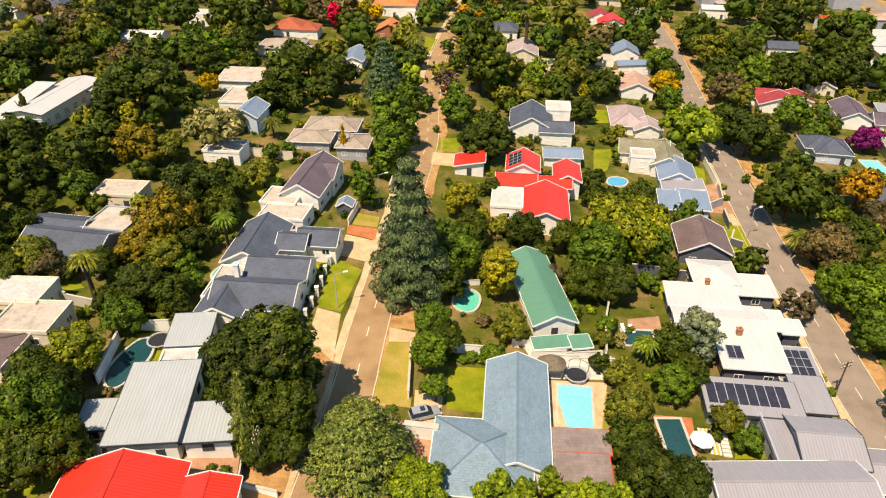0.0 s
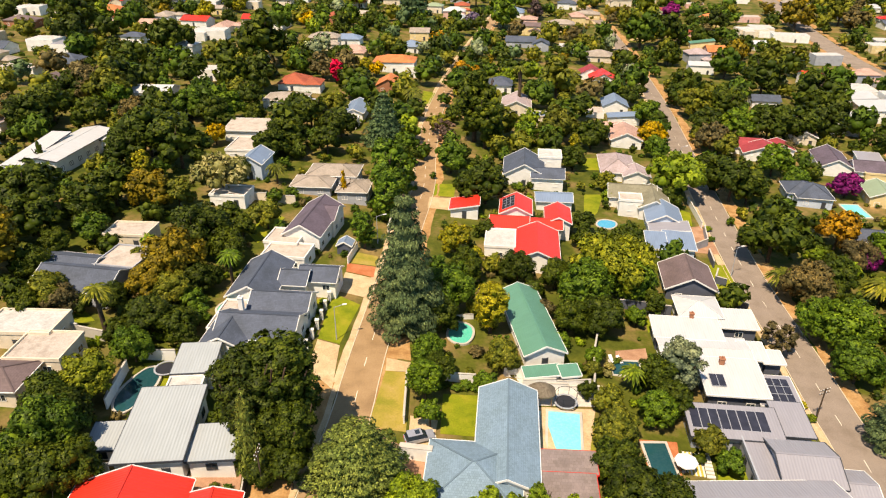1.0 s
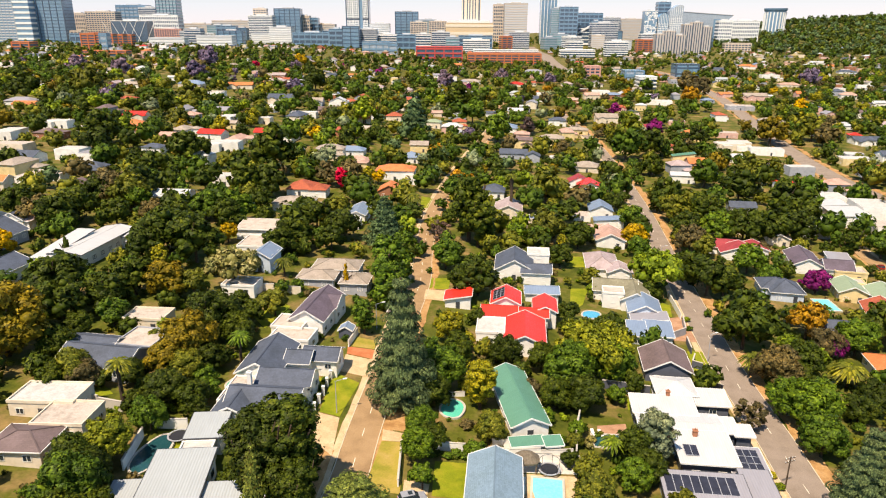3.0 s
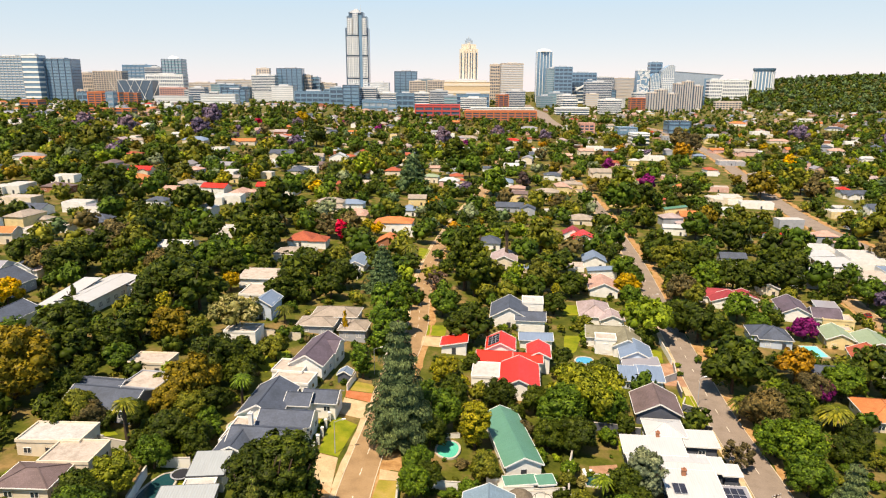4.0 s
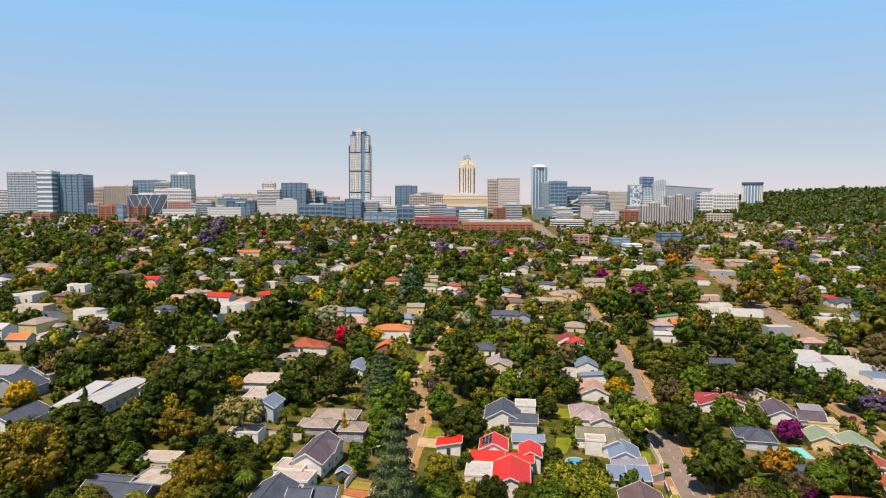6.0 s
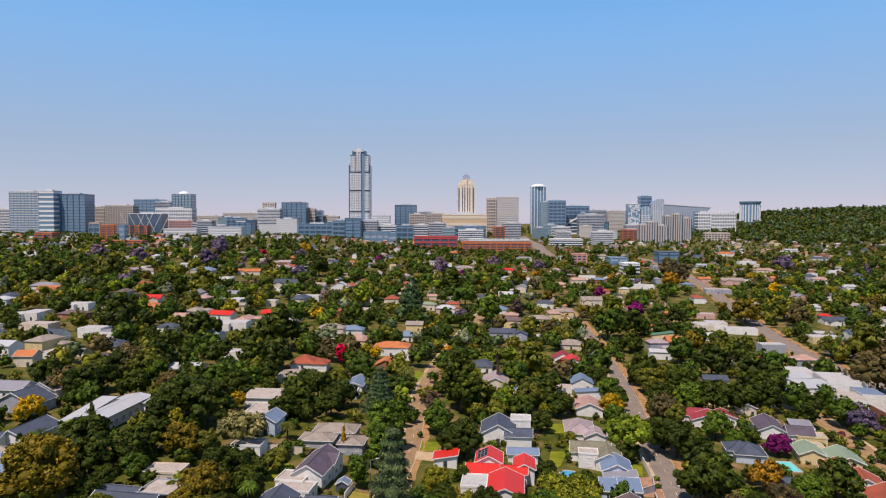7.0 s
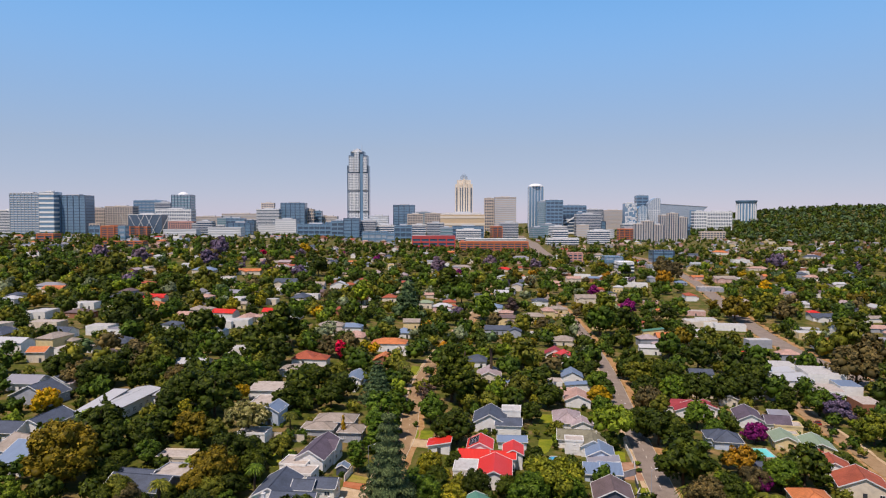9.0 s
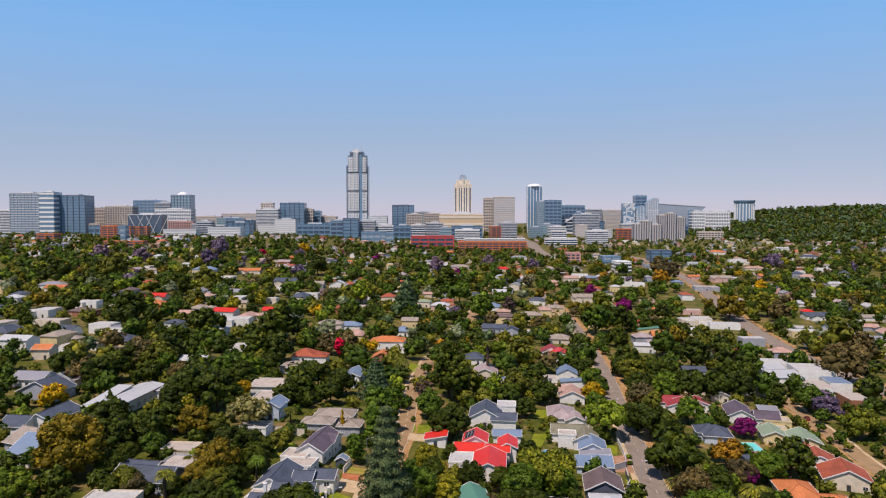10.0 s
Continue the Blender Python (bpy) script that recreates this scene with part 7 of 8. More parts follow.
tree("round", "dark", 40.1, 97.8, 2.6)
tree("tall", "green", 10.8, 111.4, 3.0)
tree("round", "dark", -16.7, 62.3, 3.3)
tree("round", "dark", -20.3, 64.9, 2.5)
tree("round", "dark", -13.6, 71.8, 2.9)
# The next eight trees are extra, added to darken gardens that lie in shadow.
tree("round", "dark", -49.2, 104.7, 3.3)
tree("round", "dark", -44.8, 99.1, 3.0)
tree("round", "dark", -35.8, 111.4, 3.5)
tree("round", "green", -35.6, 105.0, 2.6)
tree("round", "dark", -63.2, 101.6, 3.4)
tree("round", "dark", -33.9, 113.7, 2.7)
tree("round", "dark", -31.3, 135.0, 3.6)
tree("round", "dark", -35.5, 142.0, 3.5)
tree("round", "dark", -45.8, 94.5, 2.7)
tree("round", "dark", -55.0, 103.2, 2.3)
tree("round", "dark", -67.7, 115.7, 4.1)
tree("round", "dark", -67.6, 125.4, 3.6)
tree("round", "green", -33.6, 99.8, 2.5)
tree("round", "dark", -33.9, 92.7, 2.4)
tree("round", "olive", -49.4, 120.3, 2.9)
tree("round", "dark", 55.2, 107.3, 2.9)
tree("round", "green", 49.6, 101.7, 2.5)
tree("round", "dark", 30.8, 110.9, 2.7)
tree("round", "green", 32.1, 94.0, 2.1)
tree("round", "dark", 25.3, 140.5, 2.7)
tree("round", "green", 37.4, 89.2, 2.1)
tree("round", "dark", 33.1, 79.8, 1.9)
tree("round", "gold", -108.9, 175.7, 5.3)
tree("round", "dark", -78.8, 143.5, 7.9)
tree("round", "violet", 115.6, 125.9, 3.6)
tree("round", "dark", 132.9, 130.9, 7.9)
tree("round", "green", 122.8, 127.1, 5.9)
tree("round", "dark", 179.3, 242.7, 8.9)
tree("round", "purple", 199.6, 210.8, 5.1)
tree("tall", "magenta", -16.4, 285.9, 3.3)
tree("round", "violet", 141.0, 171.5, 4.6)
tree("round", "olive", 218.6, 352.8, 9.1)
tree("round", "green", 160.1, 401.1, 13.1)
tree("round", "dark", 159.9, 356.4, 7.3)
tree("round", "dark", 235.6, 458.7, 8.6)
tree("round", "green", 198.2, 271.9, 11.6)
tree("round", "olive", 233.8, 353.0, 7.1)
tree("round", "dark", 190.9, 306.2, 6.8)
tree("round", "green", 178.3, 327.7, 9.6)
tree("round", "rust", 331.3, 450.8, 10.1)
tree("round", "amber", 314.1, 493.6, 7.2)
tree("round", "olive", 286.4, 347.7, 8.3)
tree("round", "rust", 283.1, 311.2, 6.3)
tree("round", "lime", 106.0, 248.7, 5.3)
tree("round", "dark", -124.2, 219.5, 6.7)
tree("round", "dark", -106.4, 256.4, 6.9)
tree("round", "dark", -139.5, 334.7, 9.3)
tree("round", "dark", -91.3, 322.2, 10.4)
tree("round", "dark", -50.6, 312.4, 13.2)
tree("round", "green", -51.3, 387.7, 9.3)
tree("round", "dark", -100.8, 285.4, 6.4)
tree("round", "olive", -125.5, 432.5, 8.3)
tree("round", "yellow", -96.9, 424.2, 5.9)
tree("round", "yellow", -82.9, 448.0, 5.0)
tree("round", "rust", 293.3, 307.7, 10.4)
tree("round", "amber", 293.2, 459.2, 12.2)
tree("round", "rust", 365.6, 733.3, 15.0)
tree("round", "olive", 296.8, 331.8, 13.2)
tree("round", "purple", -183.1, 721.2, 12.5)
tree("round", "purple", -75.6, 650.0, 8.9)
tree("round", "purple", 81.6, 785.5, 11.9)
tree("round", "purple", -258.5, 727.9, 12.9)
tree("round", "yellow", -286.6, 834.8, 7.3)
tree("round", "lime", 379.3, 576.3, 8.1)
tree("round", "yellow", 481.3, 693.1, 7.7)
tree("round", "gold", -99.2, 950.9, 11.1)
tree("round", "violet", 224.4, 608.4, 6.6)
tree("round", "violet", 214.0, 488.4, 8.3)
tree("round", "lime", -8.9, 492.6, 10.4)
tree("round", "lime", -143.6, 386.1, 7.4)
tree("round", "yellow", -95.8, 406.9, 6.0)
tree("round", "purple", -324, 784, 13.4)
tree("round", "purple", -210, 900, 14.8)
tree("round", "purple", -63, 737, 8.1)
tree("round", "purple", -99, 879, 8.8)
tree("round", "purple", 161, 859, 11.1)
tree("round", "purple", 226, 867, 9.1)
tree("round", "purple", 571, 846, 15.0)
tree("round", "bare", 115, 488, 7.5)
tree("round", "dark", -149, 368, 11.1)
tree("round", "orange", 330, 678, 12.2)
tree("round", "rust", 378, 792, 14.1)
tree("round", "amber", 302, 475, 11.1)
tree("round", "olive", 336, 475, 13.4)
tree("round", "gold", 415, 616, 8.5)
tree("round", "lime", -14, 766, 9.1)
tree("round", "lime", -6, 558, 8.3)
tree("round", "dark", 74, 597, 15.0)
tree("round", "green", 78, 529, 11.7)
tree("spruce", "spruce", 27, 457, 12.2)
tree("round", "green", 85, 452, 12.2)
tree("round", "dark", -59, 685, 12.8)
tree("round", "lime", -104, 500, 6.9)
tree("round", "olive", -238, 584, 15.0)
tree("round", "dark", -271, 549, 13.6)
tree("round", "yellow", -85, 462, 6.8)
tree("round", "dark", -154, 490, 10.4)
tree("round", "olive", -135, 511, 13.0)
tree("round", "olive", 122, 394, 5.5)
tree("round", "moss", 184, 457, 13.0)
tree("round", "dark", 182, 413, 11.5)
tree("round", "amber", -78.0, 115.5, 9.4)
tree("round", "purple", 191.7, 196.9, 6.0)
tree("round", "moss", 187.0, 170.0, 7.4)
tree("round", "green", 191.0, 207.0, 7.2)
tree("round", "rust", 113.5, 126.8, 4.6)
tree("round", "orange", 115.1, 136.8, 5.6, 11.0)
tree("round", "gold", -112.0, 183.1, 3.9)
tree("round", "dark", -83.9, 146.0, 5.0)
tree("round", "rust", -113.0, 209.0, 6.4)
tree("round", "olive", -92.2, 236.3, 8.4)
tree("round", "rust", 245.2, 256.5, 12.7)
tree("round", "green", 183.9, 243.6, 6.7)
tree("cedar", "cedar", 4.1, 99.4, 7.4, 29.0)
tree("cedar", "pine", -4.6, 61.0, 7.2, 11.5)
tree("spruce", "spruce", 2.3, 205.8, 7.6, 18.5)
tree("column", "gold", -9.3, 159.3, 1.3, 8.0)
tree("palm", "lime", 41.6, 81.7, 3.0, 5.4)
tree("palm", "olive", -48.6, 97.0, 3.0, 10.2)
tree("palm", "olive", -27.8, 169.5, 3.4, 6.2)
tree("palm", "olive", 14.1, 248.8, 4.8, 9.6)
tree("palm", "green", -30.2, 114.6, 3.0, 8.1)
tree("palm", "amber", -19.6, 214.4, 2.6, 8.1)
tree("palm", "olive", 87.8, 115.9, 3.9, 6.4)
tree("cedar", "cedar", 80.1, 66.9, 5.5, 17.7)
tree("palm", "olive", 108.6, 110.3, 5.2, 6.9)
tree("column", "dark", -90.0, 175.3, 1.6, 7.1)
tree("palm", "olive", 56.9, 258.3, 3.1, 18.2)
tree("tall", "dark", 174.0, 202.6, 4.1, 14.7)
tree("tall", "lime", 10.5, 53.5, 1.75, 5.6)
tree("tall", "lime", 12.5, 54.9, 1.75, 6.0)
tree("tall", "lime", 15.5, 53.7, 1.75, 5.8)
tree("tall", "lime", 19.0, 55.0, 1.75, 6.4)
tree("tall", "lime", 20.8, 53.0, 1.75, 5.6)
tree("tall", "lime", 23.1, 53.3, 1.75, 5.8)
tree("tall", "lime", 25.5, 53.0, 1.75, 5.8)
tree("tall", "lime", 27.7, 52.8, 1.75, 5.6)
tree("tall", "lime", 13.8, 52.2, 1.75, 5.6)

# ---- more of the suburb: houses and trees between and beyond ----

ROOFS = [("tan_tile", "tan tile"), ("slate_tile", "dark slate"), ("brown_tile", "brown tile"), ("mauve_tile", "faded mauve tile"), ("orange_tile", "orange tile"), ("rust_tile", "rust tile"), ("pink_tile", "pink tile"),
         ("grey_metal", "grey steel"), ("white_metal", "white steel"), ("silver_metal", "pale steel"), ("blue_metal", "blue grey steel"), ("red_metal", "red steel"), ("flat_roof", "flat pale"), ("white_flat", "flat white")]
WALLS = [("white_wall", "white"), ("cream_wall", "cream"), ("white_wall", "white"), ("pink_wall", "pink"), ("yellow_wall", "yellow"), ("grey_wall", "grey"), ("brick_wall", "face brick")]
WEIGHT = np.array([16, 12, 8, 9, 5, 6, 7, 8, 9, 5, 3, 1.5, 14, 12], float)
rng_fill = np.random.default_rng(21)


def fill_houses():
    y = 60.0
    far = {}
    made = 0
    while y < 1750:
        step = 27 if y < 220 else 24 if y < 500 else 28 + (y - 500) * 0.012
        x0 = 0.1 * (y + 69) - 0.72 * (y + 69) - 30
        x = x0 + rng_fill.uniform(0, 20)
        while x < x0 + 1.44 * (y + 69) + 60:
            hx, hy = x + rng_fill.uniform(-6, 6), y + rng_fill.uniform(-8, 8)
            x += step + rng_fill.uniform(0, 14)
            r, rl = ROOFS[rng_fill.choice(len(ROOFS), p=WEIGHT / WEIGHT.sum())]
            wl, wll = WALLS[rng_fill.integers(len(WALLS))]
            w, d, turn = rng_fill.uniform(10, 17), rng_fill.uniform(8, 11), -12 + rng_fill.choice([0, 90]) + rng_fill.normal() * 5
            storey = 3.2 if rng_fill.random() < 0.6 else 5.6
            kind = "flat" if "flat" in r else ("hip" if rng_fill.random() < 0.5 else "gable")
            second = rng_fill.random() < 0.7
            dull = rng_fill.random()
            if (hy < 345 and -118 < hx < 215) or dull < (0.0 if hy < 345 else 0.58 if hy < 720 else 0.48) or near_road(hx, hy, 9) or not free(hx, hy, 8.5) or (hx > 1150 and hy > 1500):
                continue
            ax, ay = local(hx, hy, turn, w * 0.32, -d * 0.62)
            wings = [(hx, hy, w, d, storey, kind, rng_fill.uniform(20, 27), "x")] + ([(ax, ay, w * 0.45, d * 0.6, 3.0, kind, 22, "y")] if second else [])
            if made < 115 and hy < 620:
                house(hx, hy, turn, wings, wl, r, f"{wll} house with a {rl} roof among trees", windows=5 if hy < 180 else 0, panes=hy < 200, boards=hy < 160, clear=False)
                made += 1
            else:
                TAKEN.append((hx, hy, 6))
                m = on_ground(hx, hy, turn)
                for wing in wings:
                    lx, ly = local(0, 0, -turn, wing[0] - hx, wing[1] - hy)
                    rs, _, _ = roof_shape(*wing[5:6], *wing[2:5], wing[6], 0.4, wing[7])
                    ws = walls_shape(wing[5], *wing[2:5], wing[6], wing[7])
                    for mat, s in ((r, rs), (wl, ws)):
                        far.setdefault(mat, Shape()).add([m @ Vector((p[0] + lx, p[1] + ly, p[2])) for p in s.v], s.f)
                    if hy < 1100:
                        win = far.setdefault("pane", Shape())
                        for u in (-0.3, 0.05, 0.33):
                            c = m @ Vector((lx + u * wing[2], ly - wing[3] / 2 - 0.03, 1.6))
                            win.add([(c.x - 0.9, c.y, c.z - 0.6), (c.x + 0.9, c.y - 0.02, c.z - 0.6), (c.x + 0.9, c.y - 0.02, c.z + 0.6), (c.x - 0.9, c.y, c.z + 0.6)], [(0, 1, 2, 3)])
        y += step * 0.98
    for mat, s in far.items():
        tagged(new("far_houses", s.mesh("far_houses", M[mat], True)), f"distant suburban house pieces of {M[mat].name}", "houses", "", "stuff")


fill_houses()
TREE_TONES = ["dark", "green", "olive", "lime", "yellow", "gold", "amber", "orange", "rust", "silver", "purple", "magenta", "violet", "spruce"]
TREE_SHARE = np.array([34, 30, 15, 4.5, 1.4, 0.3, 3.0, 0.4, 3, 2.5, 1.2, 0.1, 0.2, 2])


def gap(x, y, wide):
    """Clumps and clearings: true where the gardens are open."""
    c = math.sin(x / wide + 1.3 * math.sin(y / wide * 0.7)) * math.sin(y / wide * 1.1 + 1.7 * math.sin(x / wide * 0.5))
    road_x = np.interp(y, ARTERIAL_Y, ARTERIAL_X)
    if 250 < y < 900 and -42 < x - road_x < 6:
        return rng_fill.random() < 0.8
    return c < -0.18 and rng_fill.random() < 0.65


ARTERIAL_X, ARTERIAL_Y = [p[0] for p in ROAD_C], [p[1] for p in ROAD_C]


def fill_trees():
    y, made, lots = 45.0, 0, {}
    while y < 470:
        step = 7.5 if y < 200 else 9.5
        x0 = 0.1 * (y + 69) - 0.72 * (y + 69) - 15
        x = x0
        while x < x0 + 1.44 * (y + 69) + 30:
            tx, ty = x + rng_fill.uniform(-3, 3), y + rng_fill.uniform(-3, 3)
            x += step
            r = rng_fill.uniform(2.6, 5.6) if ty < 200 and tx < -66 else rng_fill.uniform(1.3, 4.4) if ty < 200 else rng_fill.uniform(3.2, 7.8)
            tone = TREE_TONES[rng_fill.choice(len(TREE_TONES), p=TREE_SHARE / TREE_SHARE.sum())]
            if ty < 260 and TREE_TONES.index(tone) > 3:
                tone = TREE_TONES[rng_fill.integers(4)]
            style = ["round", "round", "spreading", "airy"][rng_fill.integers(4)]
            if tone == "spruce":
                style = "spruce"
            if ty > 230 and gap(tx, ty, 19):
                continue
            if near_road(tx, ty, (1.0 if ty < 150 else -2.6) + r * 0.32) or not free(tx, ty, r * (0.85 if ty < 200 else 0.72)):
                continue
            if open_garden(tx, ty):
                r = min(r, 1.6)
            if ty < 125 and made < 95:
                tree(style, tone, tx, ty, r)
                made += 1
            else:
                TAKEN.append((tx, ty, r * 0.6))
                lots.setdefault(tone, []).append((tx, ty, r))
        y += step
    for tone, places in lots.items():
        stamp("background_trees", tone, places, 200, 0.145, 7)
    return made


def lump(rng, leaves, size, many):
    """A small crown: rough rounded boughs with sprays of leaves on them."""
    bl = np.array(boughs(rng, many, 0.8, 0.5, (0.34, 0.5)))
    bl[0, 3] = 0.66
    return leaf_cloud(rng, bl, leaves, size, core=1, sprig=9)


def stamp(name, tone, places, leaves=40, size=0.2, many=4, up=0.8):
    """Many trees of one tone as a single mass."""
    base = [lump(np.random.default_rng(700 + k), leaves, size, many) for k in range(5)]
    if not places:
        return
    vs, ts, ns, o = [], [], [], 0
    for i, (x, y, r) in enumerate(places):
        v, t, m = base[i % 5]
        a = i * 2.4
        c, s = math.cos(a), math.sin(a)
        w = v @ np.array([[c, -s, 0], [s, c, 0], [0, 0, 0.85 + 0.12 * (i % 4)]]) * r + (x, y, height(x, y) + r * up)
        vs.append(w)
        ns.append(m @ np.array([[c, -s, 0], [s, c, 0], [0, 0, 1]]))
        ts.append(t + o)
        o += len(v)
    tagged(new(name, np_mesh(name, np.concatenate(vs), np.concatenate(ts), F[tone], np.concatenate(ns))), f"distant woods of {TONES[tone]} trees", "trees", "", "stuff")


def far_woods():
    lots = {}
    y = 472.0
    while y < 3300:
        step = 12.5 + max(0, y - 470) * 0.011
        x0 = 0.1 * (y + 69) - 0.72 * (y + 69) - 20
        x = x0
        while x < x0 + 1.44 * (y + 69) + 40:
            tx, ty = x + rng_fill.uniform(-0.5, 0.5) * step, y + rng_fill.uniform(-0.7, 0.7) * step
            x += step
            r = rng_fill.uniform(4.4, 9.0) * (1 + max(0, y - 900) * 0.0003)
            tone = TREE_TONES[rng_fill.choice(len(TREE_TONES), p=TREE_SHARE / TREE_SHARE.sum())]
            if ty > 950 and TREE_TONES.index(tone) > 2:
                tone = ["dark", "green", "green", "olive", "rust"][rng_fill.integers(5)]
            if ty > 1300 and tx > 900:
                tone = ["dark", "spruce", "dark", "green", "dark", "spruce"][rng_fill.integers(6)]
                r *= 1.35
            if ty > 1200 and tx < 900:
                r *= 0.62
            if ty < 1500 and gap(tx, ty, 34):
                continue
            if near_road(tx, ty, -2.0) or not free(tx, ty, r * 0.5):
                continue
            if open_garden(tx, ty):
                r = min(r, 2.0)
            lots.setdefault((tone, ty > 950), []).append((tx, ty, r))
        y += step
    for (tone, far), places in lots.items():
        stamp("far_trees", tone, places, *((36, 0.22, 1) if far else (110, 0.15, 5)))
    return sum(len(p) for p in lots.values())


def undergrowth():
    """Hedges and low shrubs between the houses."""
    lots = {}
    for _ in range(2000):
        y = 42 + 200 * rng_fill.random() ** 1.2
        x = 0.1 * (y + 69) + (rng_fill.random() * 2 - 1) * (0.72 * (y + 69) + 10)
        r = rng_fill.uniform(0.6, 1.7)
        tone = ["dark", "green", "dark", "olive", "green", "lime", "rust"][rng_fill.integers(7)]
        if near_road(x, y, 0.5 + r) or not all((x - a) ** 2 + (y - b) ** 2 > (r * 0.6 + c) ** 2 for a, b, c in KEEP):
            continue
        lots.setdefault(tone, []).append((x, y, r))
    for tone, places in lots.items():
        stamp("undergrowth", tone, places, 68, 0.18, 2, 0.4)
    return sum(len(p) for p in lots.values())


KEEP = [t for t in TAKEN if t[2] > 2.5 and t[1] < 420 and t not in TREE_SPOTS] + CLEAR
COUNT = (fill_trees(), far_woods(), undergrowth())

# ---- garden walls, fences and small things ----
def garden_wall(pts, tall, mat, label, thick=0.24, name="garden_wall"):
    """A wall with a coping that steps along the land, panel by panel."""
    ob = thing(name, on_ground(*pts[0]), label, "wall")
    ox, oy, oz = pts[0][0], pts[0][1], height(*pts[0])
    for (ax, ay), (bx, by) in zip(pts, pts[1:]):
        long = math.hypot(bx - ax, by - ay)
        n = max(1, int(long / 4))
        turn = math.degrees(math.atan2(by - ay, bx - ax))
        for k in range(n):
            f = (k + 0.5) / n
            x, y = ax + (bx - ax) * f, ay + (by - ay) * f
            half = long / n / 2
            pm = shared(("wall panel", round(half, 2), tall, mat, thick), lambda: Shape().box(-half, -thick / 2, -0.7, half, thick / 2, tall).mesh("panel", M[mat]))
            p = part("panel", pm, ob, pose(x - ox, y - oy, height(x, y) - oz, 0, 0, turn))
            cm = shared(("coping", round(half, 2), tall, thick), lambda: Shape().box(-half, -thick / 2 - 0.05, tall, half, thick / 2 + 0.05, tall + 0.08).mesh("coping", M["concrete"]))
            part("coping", cm, p)
    return ob


def pillar_fence(pts, label, tall=2.0):
    """White pillars with dark palings between them."""
    ob = thing("fence", on_ground(*pts[0]), label, "fence")
    ox, oy, oz = pts[0][0], pts[0][1], height(*pts[0])
    pil = Shape().box(-0.3, -0.3, -0.6, 0.3, 0.3, tall).box(-0.38, -0.38, tall, 0.38, 0.38, tall + 0.12).add([(-0.3, -0.3, tall + 0.12), (0.3, -0.3, tall + 0.12), (0.3, 0.3, tall + 0.12), (-0.3, 0.3, tall + 0.12), (0, 0, tall + 0.4)], [(0, 1, 4), (1, 2, 4), (2, 3, 4), (3, 0, 4)]).mesh("pillar", M["white_wall"])
    for i, (x, y) in enumerate(pts):
        part("pillar", pil, ob, pose(x - ox, y - oy, height(x, y) - oz))
        if i:
            ax, ay = pts[i - 1]
            long = math.hypot(x - ax, y - ay)
            s = Shape()
            za, zb = height(ax, ay), height(x, y)
            s.beam((ax - ox, ay - oy, za - oz + 0.25), (x - ox, y - oy, zb - oz + 0.25), 0.05, 0.5)
            s.beam((ax - ox, ay - oy, za - oz + 1.5), (x - ox, y - oy, zb - oz + 1.5), 0.06, 0.06)
            part("rail", s.mesh("rail", M["dark_trim"]), ob)
            bar = shared("paling", lambda: Shape().box(-0.03, -0.03, 0.1, 0.03, 0.03, 1.7).mesh("paling", M["dark_trim"]))
            n = int(long / 0.45)
            for k in range(1, n):
                f = k / n
                part("paling", bar, ob, pose(ax + (x - ax) * f - ox, ay + (y - ay) * f - oy, za + (zb - za) * f - oz))
    return ob


def street_lamp(x, y, turn, tall=7.0, reach=1.6):
    ob = thing("street_lamp", on_ground(x, y, turn), "slim grey street lamp with a short arm", "street lamp", "street lamps")
    part("pole", Shape().tube([(0, 0, -0.5, 0.1), (0, 0, tall * 0.5, 0.08), (0, 0, tall, 0.05)], 8).mesh("pole", M["grey_wall"]), ob)
    part("arm", Shape().beam((0, 0, tall - 0.1), (reach, 0, tall + 0.25), 0.07, 0.07).mesh("arm", M["grey_wall"]), ob)
    part("lamp_head", Shape().box(reach - 0.1, -0.16, tall + 0.18, reach + 0.7, 0.16, tall + 0.34).mesh("lamp_head", M["white_trim"]), ob)
    return ob


def utility_pole(x, y, turn, tall=8.0):
    ob = thing("utility_pole", on_ground(x, y, turn), "wooden utility pole with cross arms and insulators", "pole", "utility poles")
    part("pole", Shape().tube([(0, 0, -0.5, 0.15), (0, 0, tall, 0.1)], 8).mesh("pole", M["trunk"]), ob)
    for z in (tall - 0.3, tall - 1.0):
        arm = part("cross_arm", Shape().beam((-1.1, 0, z), (1.1, 0, z), 0.1, 0.12).mesh("cross_arm", M["trunk"]), ob)
        for u in (-1.0, -0.4, 0.4, 1.0):
            part("insulator", shared("insulator", lambda: Shape().tube([(0, 0, 0, 0.05), (0, 0, 0.1, 0.07), (0, 0, 0.2, 0.03)], 6).mesh("insulator", M["white_trim"])), arm, pose(u, 0, z + 0.06))
    return ob


def paint(name, c, rough=0.25, metal=0.3):
    m, n, l, b = shader(name, rough, metal, 0.6)
    l.new(ramp(n, l, noise_node(n, l, 1.5, 3, position(n)), [(0.3, scaled(c, 0.85)), (0.7, c)]), b.inputs["Base Color"])
    b.inputs["Coat Weight"].default_value = 0.4
    return m


